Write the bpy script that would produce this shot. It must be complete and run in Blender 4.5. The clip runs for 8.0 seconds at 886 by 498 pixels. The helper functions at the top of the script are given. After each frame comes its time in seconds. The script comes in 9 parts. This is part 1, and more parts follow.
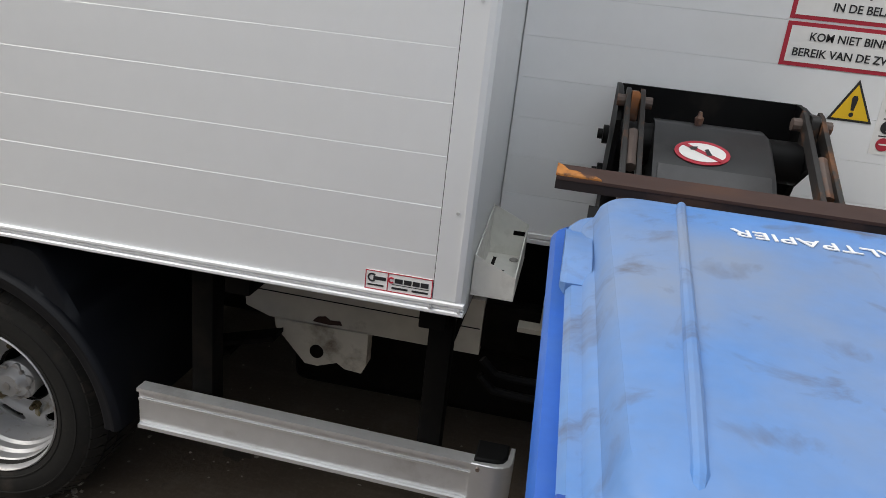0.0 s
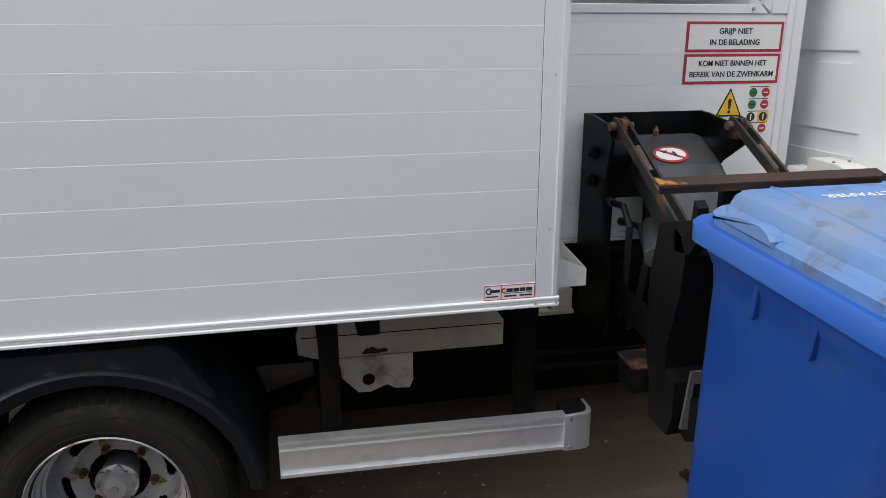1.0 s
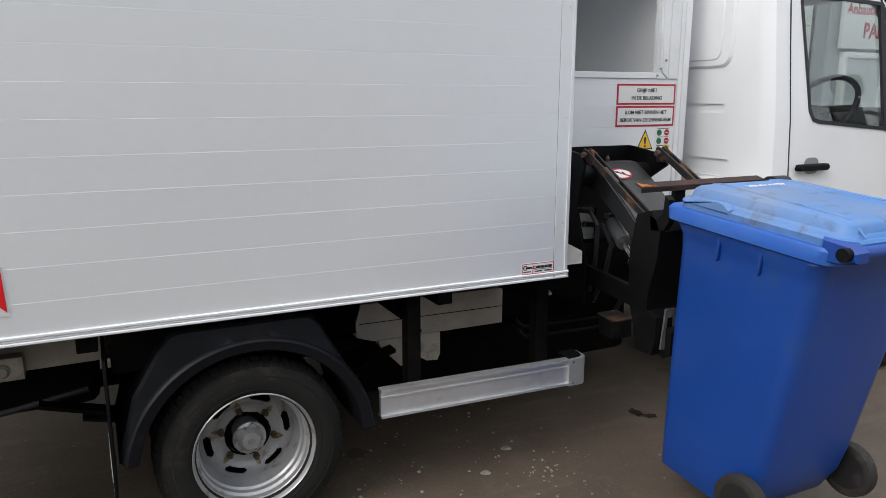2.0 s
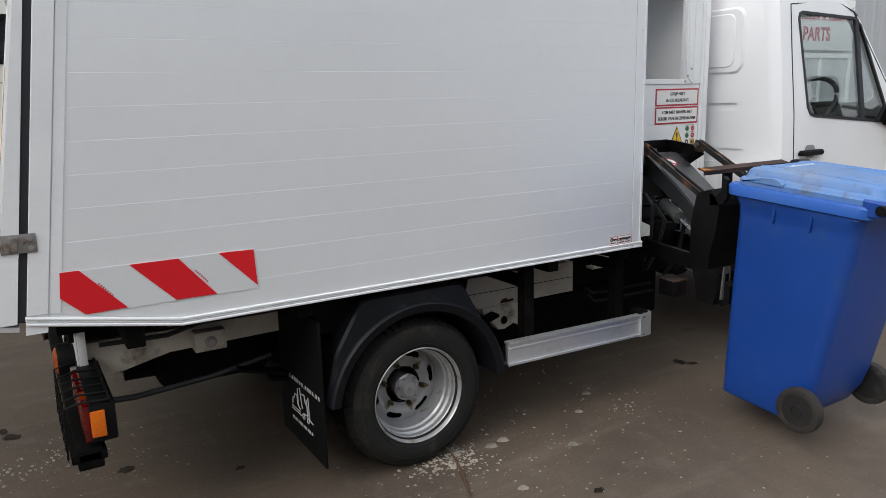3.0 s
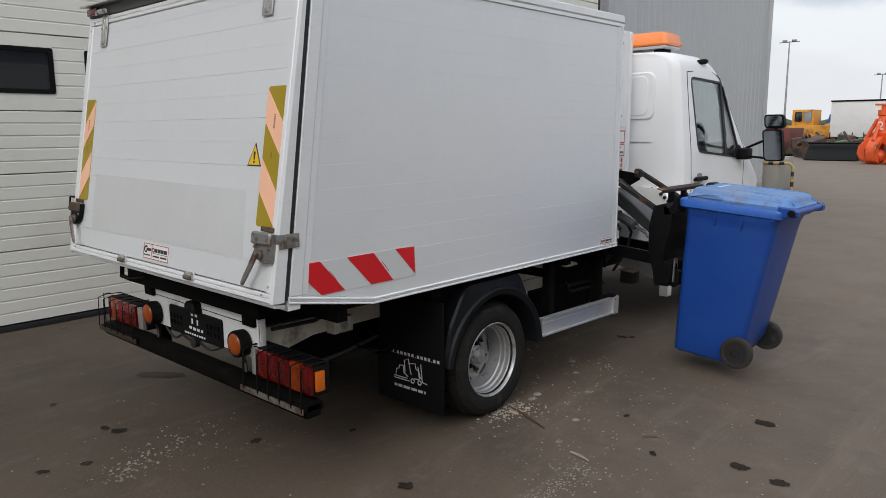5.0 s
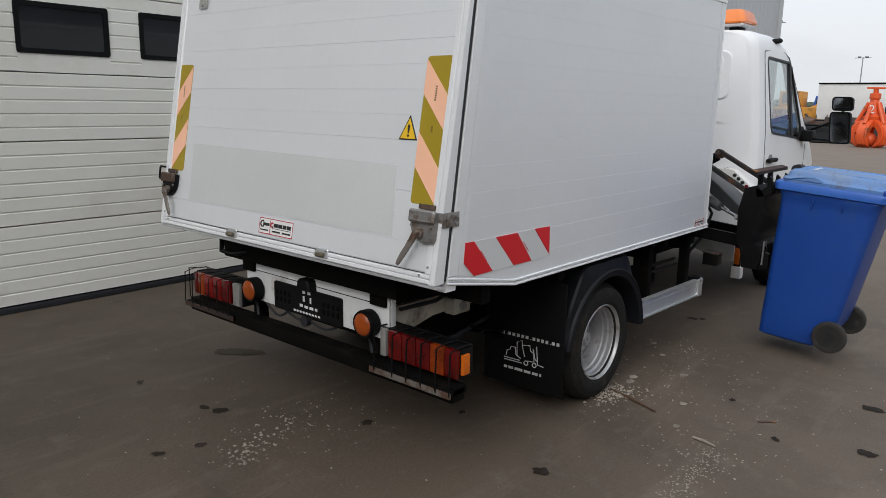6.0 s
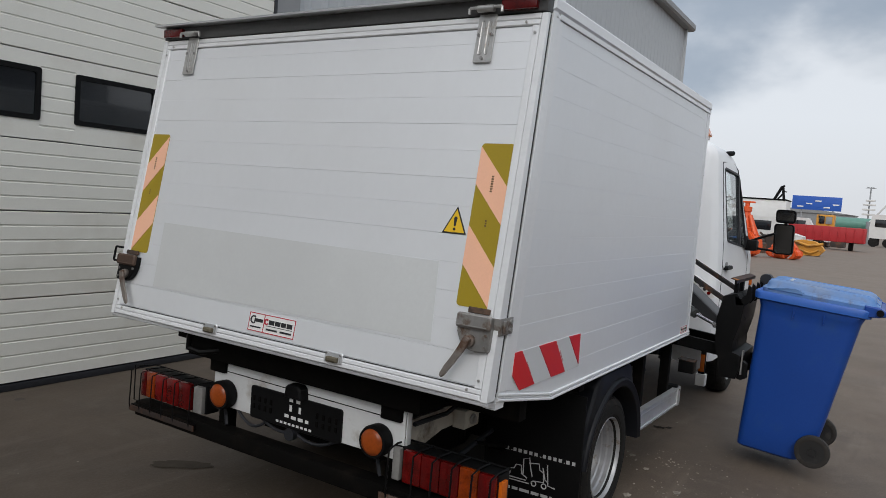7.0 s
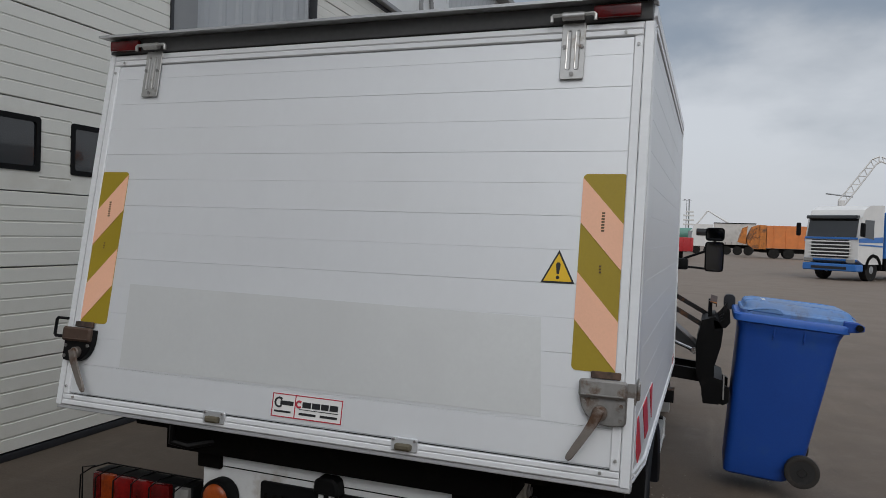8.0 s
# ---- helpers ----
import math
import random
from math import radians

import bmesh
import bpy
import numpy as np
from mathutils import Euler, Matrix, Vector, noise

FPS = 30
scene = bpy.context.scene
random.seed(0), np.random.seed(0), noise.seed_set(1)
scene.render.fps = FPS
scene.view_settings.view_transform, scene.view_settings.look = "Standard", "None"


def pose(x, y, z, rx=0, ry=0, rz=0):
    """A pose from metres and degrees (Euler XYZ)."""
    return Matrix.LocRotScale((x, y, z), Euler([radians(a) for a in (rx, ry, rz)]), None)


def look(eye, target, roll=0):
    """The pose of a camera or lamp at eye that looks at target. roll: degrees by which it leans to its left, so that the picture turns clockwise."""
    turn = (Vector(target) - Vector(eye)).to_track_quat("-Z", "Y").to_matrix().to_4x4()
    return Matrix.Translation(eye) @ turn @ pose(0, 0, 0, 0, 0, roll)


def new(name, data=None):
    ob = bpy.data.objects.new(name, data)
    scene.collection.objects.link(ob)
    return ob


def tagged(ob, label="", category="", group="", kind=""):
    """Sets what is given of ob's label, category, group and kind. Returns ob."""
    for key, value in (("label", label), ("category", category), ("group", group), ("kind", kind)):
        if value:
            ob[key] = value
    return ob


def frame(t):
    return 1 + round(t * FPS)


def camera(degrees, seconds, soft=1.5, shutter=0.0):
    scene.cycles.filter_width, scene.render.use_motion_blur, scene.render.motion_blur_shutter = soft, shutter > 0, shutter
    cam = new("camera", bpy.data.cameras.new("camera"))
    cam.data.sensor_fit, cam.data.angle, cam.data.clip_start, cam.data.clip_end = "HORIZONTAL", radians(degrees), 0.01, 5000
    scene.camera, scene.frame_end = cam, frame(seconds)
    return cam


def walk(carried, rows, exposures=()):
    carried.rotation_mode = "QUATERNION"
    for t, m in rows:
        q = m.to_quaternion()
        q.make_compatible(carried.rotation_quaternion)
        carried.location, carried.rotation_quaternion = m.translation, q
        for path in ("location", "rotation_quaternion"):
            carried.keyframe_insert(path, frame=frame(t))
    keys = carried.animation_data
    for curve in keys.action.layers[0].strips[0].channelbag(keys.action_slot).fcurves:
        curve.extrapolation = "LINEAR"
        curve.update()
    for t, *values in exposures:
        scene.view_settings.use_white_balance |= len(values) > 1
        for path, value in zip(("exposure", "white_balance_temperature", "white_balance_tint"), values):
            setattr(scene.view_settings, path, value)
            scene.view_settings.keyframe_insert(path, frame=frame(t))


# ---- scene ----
cam = camera(62.9, 8.0, soft=0.8)
EXPOSURES = [(0.0, 0.10, 6800, 10), (1.0, 0.08, 6580, 10), (2.5, 0.21, 6540, 10), (3.0, 0.08, 6520, 10), (3.5, 0.04, 6540, 10), (4.0, -0.08, 6540, 10), (5.5, -0.22, 6500, 10), (6.5, -0.30, 6430, 10), (7.5, -0.60, 6370, 10), (8.0, -0.75, 6340, 10)]
PATH = [
    (0, (2.755, -1.368, 1.445), (2.464, 0.502, 0.797), 6.4),
    (0.2, (2.601, -1.368, 1.451), (2.512, 0.564, 0.943), 6.5),
    (0.5, (2.329, -1.532, 1.503), (2.554, 0.403, 1.05), 2.4),
    (1, (1.892, -1.765, 1.542), (2.299, 0.11, 0.979), -0.1),
    (1.2, (1.745, -1.923, 1.526), (2.217, -0.093, 0.872), -0.7),
    (2.3, (0.634, -2.357, 1.541), (1.5611, -0.6227, 1.1795), -0.26),
    (2.5, (0.447, -2.405, 1.567), (1.3883, -0.6792, 1.1956), -0.75),
    (2.7, (0.234, -2.460, 1.552), (1.2478, -0.7555, 1.2953), 0.08),
    (3, (-0.026, -2.483, 1.560), (0.9822, -0.8033, 1.1564), -1.53),
    (3.5, (-0.496, -2.497, 1.607), (0.635, -0.864, 1.375), -0.5),
    (4, (-0.915, -2.522, 1.63), (0.354, -0.983, 1.482), 0.5),
    (4.1, (-0.995, -2.513, 1.629), (0.307, -1.002, 1.485), 0.9),
    (4.2, (-1.081, -2.513, 1.619), (0.267, -1.053, 1.395), -0.9),
    (5.3, (-1.879, -2.241, 1.603), (-0.374, -0.962, 1.288), 0.5),
    (5.5, (-1.983, -2.104, 1.599), (-0.433, -0.874, 1.305), 0.5),
    (6, (-2.097, -1.766, 1.609), (-0.613, -0.485, 1.212), 1.0),
    (6.5, (-2.122, -1.475, 1.609), (-0.635, -0.155, 1.387), 1.9),
    (7, (-2.172, -1.088, 1.58), (-0.482, -0.028, 1.442), 4.4),
    (7.3, (-2.158, -0.817, 1.6), (-0.385, 0.098, 1.462), 1.1),
    (7.5, (-2.125, -0.627, 1.586), (-0.346, 0.281, 1.505), 0.3),
    (7.8, (-2.082, -0.361, 1.62), (-0.242, 0.42, 1.562), 1.5),
    (8, (-2.1, -0.182, 1.601), (-0.223, 0.508, 1.552), 1.9),
]
walk(cam, [(t, look(eye, target, roll)) for t, eye, target, roll in PATH], EXPOSURES)

# ---- world, sun ----
SUN_ELEV, SUN_TURN = 37.6, 247.4
world = bpy.data.worlds.new("overcast_sky")
scene.world = world
world.use_nodes = True
wn, wl = world.node_tree.nodes, world.node_tree.links
wn.clear()
w_out = wn.new("ShaderNodeOutputWorld")
w_bg = wn.new("ShaderNodeBackground")
w_sky = wn.new("ShaderNodeTexSky")
w_sky.sky_type, w_sky.sun_disc = "NISHITA", False
w_sky.sun_elevation, w_sky.sun_rotation = radians(SUN_ELEV), radians(SUN_TURN)
w_sky.air_density, w_sky.dust_density = 1.0, 3.0
w_dim = wn.new("ShaderNodeVectorMath")
w_dim.operation = "SCALE"
w_dim.inputs["Scale"].default_value = 0.085
w_co = wn.new("ShaderNodeTexCoord")
w_map = wn.new("ShaderNodeMapping")
w_map.inputs["Scale"].default_value = (1.0, 1.0, 2.6)
w_noise = wn.new("ShaderNodeTexNoise")
w_noise.inputs["Scale"].default_value, w_noise.inputs["Detail"].default_value = 1.9, 6.0
w_noise.inputs["Roughness"].default_value = 0.52
w_ramp = wn.new("ShaderNodeValToRGB")
w_ramp.color_ramp.elements[0].position, w_ramp.color_ramp.elements[0].color = 0.38, (0.70, 0.75, 0.81, 1)
w_ramp.color_ramp.elements[1].position, w_ramp.color_ramp.elements[1].color = 0.56, (1.06, 1.10, 1.15, 1)
w_sep = wn.new("ShaderNodeSeparateXYZ")
w_low = wn.new("ShaderNodeMapRange")
w_low.inputs["From Min"].default_value, w_low.inputs["From Max"].default_value = 0.02, 0.13
w_haze = wn.new("ShaderNodeMix")
w_haze.data_type = "RGBA"
w_haze.inputs["A"].default_value = (0.985, 1.01, 1.05, 1)
w_mix = wn.new("ShaderNodeMix")
w_mix.data_type = "RGBA"
w_mix.inputs["Factor"].default_value = 0.88
wl.new(w_co.outputs["Generated"], w_map.inputs["Vector"])
wl.new(w_map.outputs["Vector"], w_noise.inputs["Vector"])
wl.new(w_noise.outputs["Fac"], w_ramp.inputs["Fac"])
wl.new(w_co.outputs["Generated"], w_sep.inputs["Vector"])
wl.new(w_sep.outputs["Z"], w_low.inputs["Value"])
wl.new(w_low.outputs["Result"], w_haze.inputs["Factor"])
w_map2 = wn.new("ShaderNodeMapping")                       # ragged foot of a darker deck of cloud
w_map2.inputs["Scale"].default_value = (1.0, 1.0, 1.8)
w_map2.inputs["Location"].default_value = (0.35, 0.9, 0.2)
w_rag = wn.new("ShaderNodeTexNoise")
w_rag.inputs["Scale"].default_value, w_rag.inputs["Detail"].default_value, w_rag.inputs["Roughness"].default_value = 3.2, 6.0, 0.5
w_lift = wn.new("ShaderNodeMath")
w_lift.operation, w_lift.inputs[1].default_value = "MULTIPLY_ADD", 0.42
w_deck = wn.new("ShaderNodeMapRange")
w_deck.interpolation_type = "SMOOTHSTEP"
w_deck.inputs["From Min"].default_value, w_deck.inputs["From Max"].default_value = 0.40, 0.50
w_thin = wn.new("ShaderNodeMapRange")
w_thin.inputs["From Min"].default_value, w_thin.inputs["From Max"].default_value = 0.40, 0.75
w_thin.inputs["To Min"].default_value, w_thin.inputs["To Max"].default_value = 0.85, 0.25
w_much = wn.new("ShaderNodeMath")
w_much.operation = "MULTIPLY"
w_cloud = wn.new("ShaderNodeMix")
w_cloud.data_type = "RGBA"
w_cloud.inputs["B"].default_value = (0.40, 0.485, 0.595, 1)
wl.new(w_co.outputs["Generated"], w_map2.inputs["Vector"])
wl.new(w_map2.outputs["Vector"], w_rag.inputs["Vector"])
wl.new(w_rag.outputs["Fac"], w_lift.inputs[0])
wl.new(w_sep.outputs["Z"], w_lift.inputs[2])
wl.new(w_lift.outputs[0], w_deck.inputs["Value"])
wl.new(w_sep.outputs["Z"], w_thin.inputs["Value"])
wl.new(w_deck.outputs["Result"], w_much.inputs[0])
wl.new(w_thin.outputs["Result"], w_much.inputs[1])
w_front = wn.new("ShaderNodeMapRange")                     # the deck is drawing up beyond the cab, the sky behind is clear of it
w_front.interpolation_type = "SMOOTHSTEP"
w_front.inputs["From Min"].default_value, w_front.inputs["From Max"].default_value = -0.1, 0.7
w_here = wn.new("ShaderNodeMath")
w_here.operation = "MULTIPLY"
wl.new(w_sep.outputs["X"], w_front.inputs["Value"])
wl.new(w_much.outputs[0], w_here.inputs[0])
wl.new(w_front.outputs["Result"], w_here.inputs[1])
wl.new(w_here.outputs[0], w_cloud.inputs["Factor"])
wl.new(w_ramp.outputs["Color"], w_cloud.inputs["A"])
wl.new(w_cloud.outputs["Result"], w_haze.inputs["B"])
wl.new(w_sky.outputs["Color"], w_dim.inputs[0])
wl.new(w_dim.outputs["Vector"], w_mix.inputs["A"])
wl.new(w_haze.outputs["Result"], w_mix.inputs["B"])
w_top = wn.new("ShaderNodeMapRange")                      # an overcast sky is brightest overhead
w_top.interpolation_type = "SMOOTHSTEP"
w_top.inputs["From Min"].default_value, w_top.inputs["From Max"].default_value = 0.40, 0.95
w_top.inputs["To Min"].default_value, w_top.inputs["To Max"].default_value = 1.0, 1.75
w_gain = wn.new("ShaderNodeVectorMath")
w_gain.operation = "SCALE"
wl.new(w_sep.outputs["Z"], w_top.inputs["Value"])
wl.new(w_mix.outputs["Result"], w_gain.inputs[0])
wl.new(w_top.outputs["Result"], w_gain.inputs["Scale"])
wl.new(w_gain.outputs["Vector"], w_bg.inputs["Color"])
w_bg.inputs["Strength"].default_value = 1.05
wl.new(w_bg.outputs["Background"], w_out.inputs["Surface"])

sun_data = bpy.data.lights.new("sun", "SUN")
sun_data.energy, sun_data.angle, sun_data.color = 1.35, radians(32), (1.0, 0.97, 0.93)
sun = new("sun", sun_data)
sun.matrix_world = look((-24, -10, 20.0), (0, 0, 0))


# ---- materials ----
def surface(name, color, rough, metal=0.0, var=0.10, big=2.0, fine=60.0, bump=0.08, second=None, amount=0.5, second_scale=5.0,
            stretch=(1, 1, 1), coat=0.0, second_rough=None, spec=0.5, soft=1.0, third=None, third_amount=0.2, third_scale=8.0):
    """A surface with large and fine variation, and a second colour of dirt, rust or wear in patches."""
    m = bpy.data.materials.new(name)
    m.use_nodes = True
    n, l = m.node_tree.nodes, m.node_tree.links
    p = n["Principled BSDF"]
    co, info = n.new("ShaderNodeTexCoord"), n.new("ShaderNodeObjectInfo")
    shift = n.new("ShaderNodeVectorMath")
    shift.operation = "MULTIPLY_ADD"
    shift.inputs[1].default_value = stretch
    l.new(co.outputs["Object"], shift.inputs[0])
    jump = n.new("ShaderNodeMath")
    jump.operation = "MULTIPLY"
    jump.inputs[1].default_value = 37.0
    l.new(info.outputs["Random"], jump.inputs[0])
    l.new(jump.outputs[0], shift.inputs[2])
    a, b = n.new("ShaderNodeTexNoise"), n.new("ShaderNodeTexNoise")
    for node, scale, detail in ((a, big, 5.0), (b, fine, 3.0)):
        node.inputs["Scale"].default_value, node.inputs["Detail"].default_value = scale, detail
        l.new(shift.outputs[0], node.inputs["Vector"])
    both = n.new("ShaderNodeMath")
    both.operation = "MULTIPLY_ADD"
    both.inputs[1].default_value = 0.45
    l.new(b.outputs["Fac"], both.inputs[0])
    l.new(a.outputs["Fac"], both.inputs[2])
    ran = n.new("ShaderNodeMapRange")
    ran.inputs["From Min"].default_value, ran.inputs["From Max"].default_value = 0.45, 1.0
    ran.inputs["To Min"].default_value, ran.inputs["To Max"].default_value = 1.0 - var, 1.0 + var
    l.new(both.outputs[0], ran.inputs["Value"])
    tint = n.new("ShaderNodeVectorMath")
    tint.operation = "SCALE"
    tint.inputs[0].default_value = color
    l.new(ran.outputs["Result"], tint.inputs["Scale"])
    rr = n.new("ShaderNodeMapRange")
    rr.inputs["To Min"].default_value, rr.inputs["To Max"].default_value = max(0.02, rough - 0.08), min(1.0, rough + 0.10)
    l.new(a.outputs["Fac"], rr.inputs["Value"])
    colour_out, rough_out = tint.outputs[0], rr.outputs["Result"]
    if second:
        c = n.new("ShaderNodeTexNoise")
        c.inputs["Scale"].default_value, c.inputs["Detail"].default_value, c.inputs["Roughness"].default_value = second_scale, 8.0, 0.62
        l.new(shift.outputs[0], c.inputs["Vector"])
        edge = n.new("ShaderNodeMapRange")
        mid = 0.72 - 0.44 * amount
        edge.inputs["From Min"].default_value, edge.inputs["From Max"].default_value = mid - 0.05 * soft, mid + 0.09 * soft
        l.new(c.outputs["Fac"], edge.inputs["Value"])
        mix = n.new("ShaderNodeMix")
        mix.data_type = "RGBA"
        mix.inputs["B"].default_value = (*second, 1)
        l.new(edge.outputs["Result"], mix.inputs["Factor"])
        l.new(colour_out, mix.inputs["A"])
        colour_out = mix.outputs["Result"]
        if third:
            d = n.new("ShaderNodeTexNoise")
            d.inputs["Scale"].default_value, d.inputs["Detail"].default_value, d.inputs["Roughness"].default_value, d.inputs["Distortion"].default_value = third_scale, 6.0, 0.6, 0.6
            l.new(shift.outputs[0], d.inputs["Vector"])
            e3 = n.new("ShaderNodeMapRange")
            m3 = 0.72 - 0.44 * third_amount
            e3.inputs["From Min"].default_value, e3.inputs["From Max"].default_value, e3.inputs["To Max"].default_value = m3 - 0.04, m3 + 0.12, 0.8
            l.new(d.outputs["Fac"], e3.inputs["Value"])
            mix3 = n.new("ShaderNodeMix")
            mix3.data_type = "RGBA"
            mix3.inputs["B"].default_value = (*third, 1)
            l.new(e3.outputs["Result"], mix3.inputs["Factor"])
            l.new(colour_out, mix3.inputs["A"])
            colour_out = mix3.outputs["Result"]
        if second_rough is not None:
            mr = n.new("ShaderNodeMix")
            mr.inputs["B"].default_value = second_rough
            l.new(edge.outputs["Result"], mr.inputs["Factor"])
            l.new(rough_out, mr.inputs["A"])
            rough_out = mr.outputs["Result"]
    l.new(colour_out, p.inputs["Base Color"])
    l.new(rough_out, p.inputs["Roughness"])
    p.inputs["Metallic"].default_value, p.inputs["Coat Weight"].default_value = metal, coat
    p.inputs["Specular IOR Level"].default_value = spec
    if bump:
        bp = n.new("ShaderNodeBump")
        bp.inputs["Strength"].default_value, bp.inputs["Distance"].default_value = bump, 0.004
        l.new(both.outputs[0], bp.inputs["Height"])
        l.new(bp.outputs["Normal"], p.inputs["Normal"])
    return m


def glass(name, color=(0.9, 0.95, 0.95), rough=0.0):
    m = bpy.data.materials.new(name)
    m.use_nodes = True
    p = m.node_tree.nodes["Principled BSDF"]
    p.inputs["Base Color"].default_value, p.inputs["Roughness"].default_value = (*color, 1), rough
    p.inputs["Transmission Weight"].default_value, p.inputs["IOR"].default_value = 1.0, 1.45
    return m


PANEL = surface("painted_aluminium_plank", (0.78, 0.795, 0.81), 0.46, metal=0.36, var=0.022, big=0.9, fine=30, bump=0.015, stretch=(1, 1, 0.7),
                second=(0.73, 0.74, 0.745), amount=0.2, second_scale=0.9, soft=2.5)
PANEL_BACK = surface("panel_joint", (0.66, 0.67, 0.68), 0.6)
PROFILE = surface("aluminium_profile", (0.78, 0.79, 0.80), 0.32, metal=0.15, var=0.05, fine=40, bump=0.03, stretch=(0.6, 0.6, 2))
BARE = surface("bare_aluminium", (0.68, 0.69, 0.70), 0.40, metal=0.75, var=0.10, fine=30, bump=0.06, second=(0.50, 0.50, 0.49), amount=0.2)
STEEL = surface("worn_zinc_steel", (0.36, 0.35, 0.34), 0.42, metal=0.8, var=0.2, fine=50, second=(0.20, 0.10, 0.05), amount=0.28, second_scale=12, second_rough=0.8)
HINGE_STEEL = surface("bright_zinc_steel", (0.50, 0.495, 0.48), 0.34, metal=0.7, var=0.15, fine=60, bump=0.06, second=(0.28, 0.24, 0.19), amount=0.22, second_scale=18, second_rough=0.6)
RUSTY = surface("rusted_steel", (0.10, 0.075, 0.065), 0.6, metal=0.3, var=0.3, fine=40, bump=0.3, second=(0.24, 0.09, 0.03), amount=0.42, second_scale=9, second_rough=0.9)
BROWN = surface("brown_primed_steel", (0.085, 0.045, 0.035), 0.5, var=0.25, fine=30, bump=0.15, second=(0.42, 0.20, 0.04), amount=0.22, second_scale=6, second_rough=0.85)
LATCH_STEEL = surface("worn_latch_steel", (0.29, 0.28, 0.265), 0.42, metal=0.6, var=0.3, fine=45, bump=0.2, second=(0.13, 0.075, 0.045), amount=0.24, second_scale=14, second_rough=0.8)
LATCH_RUST = surface("rust_brown_latch", (0.105, 0.062, 0.042), 0.65, metal=0.2, var=0.35, fine=45, bump=0.3, second=(0.045, 0.035, 0.030), amount=0.4, second_scale=16, second_rough=0.9)
HANDLE_STEEL = surface("brown_worn_handle", (0.20, 0.175, 0.155), 0.45, metal=0.5, var=0.3, fine=45, bump=0.25, second=(0.105, 0.058, 0.036), amount=0.45, second_scale=10, second_rough=0.85)
DISC_PAINT = surface("grimy_silver_disc", (0.34, 0.34, 0.345), 0.45, metal=0.35, var=0.18, fine=30, bump=0.12, second=(0.15, 0.115, 0.06), amount=0.30, second_scale=14, second_rough=0.8)
BLACK = surface("black_painted_steel", (0.005, 0.005, 0.0053), 0.45, var=0.3, fine=25, bump=0.10, second=(0.013, 0.011, 0.010), amount=0.22, second_scale=9, second_rough=0.7, spec=0.12)
LEVER_STEEL = surface("black_lever_paint", (0.016, 0.015, 0.0145), 0.45, var=0.4, fine=25, bump=0.2, second=(0.13, 0.060, 0.030), amount=0.34, second_scale=18, second_rough=0.85, spec=0.35)
ARM_LIT = surface("lit_grey_arm_sheet", (0.052, 0.052, 0.054), 0.38, var=0.2, fine=40, bump=0.05, second=(0.09, 0.085, 0.08), amount=0.25, second_scale=8)
ARM_PAINT = surface("satin_grey_black_paint", (0.022, 0.0225, 0.024), 0.36, var=0.2, fine=40, bump=0.05, second=(0.045, 0.043, 0.042), amount=0.20, second_scale=7)
BAR_BROWN = surface("dark_brown_primer", (0.042, 0.023, 0.019), 0.68, var=0.3, fine=30, bump=0.2, second=(0.075, 0.038, 0.025), amount=0.3, second_scale=8, second_rough=0.85, stretch=(0.4, 1, 1), spec=0.3)
ORANGE_RUST = surface("orange_flaking_rust", (0.36, 0.14, 0.03), 0.85, var=0.5, fine=60, bump=0.5, second=(0.07, 0.032, 0.02), amount=0.52, second_scale=45)
# oily chassis black, also used as shade in holes, creases and underneath
SOOT_SHADE = surface("oily_shade_black", (0.004, 0.0037, 0.0034), 0.7, var=0.3, bump=0.2, second=(0.010, 0.008, 0.0065), amount=0.32, second_scale=6, spec=0.06)
PLASTIC = surface("black_plastic", (0.0055, 0.0056, 0.006), 0.55, var=0.15, fine=120, bump=0.06, spec=0.12)
GUARD_PLASTIC = surface("blue_black_plastic", (0.0060, 0.0068, 0.0092), 0.46, var=0.2, big=5, fine=120, bump=0.05, second=(0.013, 0.0125, 0.012), amount=0.2, second_scale=6, spec=0.2)
RUBBER = surface("tyre_rubber", (0.014, 0.0135, 0.0125), 0.8, var=0.25, fine=70, bump=0.25, second=(0.036, 0.030, 0.025), amount=0.28, second_scale=7, spec=0.2)
FLAP = surface("mudflap_rubber", (0.004, 0.004, 0.0042), 0.7, var=0.2, second=(0.010, 0.0095, 0.009), amount=0.2, second_scale=4, spec=0.12)
NUT_STAIN = surface("rust_run", (0.11, 0.085, 0.03), 0.7, var=0.4, fine=60, bump=0.1, second=(0.24, 0.21, 0.15), amount=0.45, second_scale=40)
NUT_RUST = surface("rusty_nut", (0.075, 0.055, 0.025), 0.6, metal=0.4, var=0.35, fine=60, bump=0.2, second=(0.07, 0.045, 0.025), amount=0.4, second_scale=30)
RIM = surface("silver_wheel_paint", (0.36, 0.36, 0.365), 0.36, metal=0.5, var=0.16, fine=30, bump=0.08, second=(0.20, 0.15, 0.08), amount=0.24, second_scale=14, second_rough=0.8)
CREAM = surface("cream_chassis_paint", (0.52, 0.485, 0.415), 0.5, var=0.2, fine=20, second=(0.12, 0.085, 0.055), amount=0.32, second_scale=5, second_rough=0.8)
WHITE = surface("white_vehicle_paint", (0.80, 0.81, 0.82), 0.38, var=0.03, fine=5, bump=0.0, coat=0.1)
WHITE_TIN = surface("white_sheet_metal", (0.70, 0.71, 0.71), 0.4, var=0.06, second=(0.45, 0.42, 0.38), amount=0.18, second_scale=5)
SEAL = surface("black_rubber_seal", (0.015, 0.016, 0.020), 0.55)
BLUE = surface("blue_bin_plastic", (0.0075, 0.056, 0.295), 0.40, var=0.10, big=3, fine=80, bump=0.05, second=(0.016, 0.068, 0.26), amount=0.35, second_scale=3)
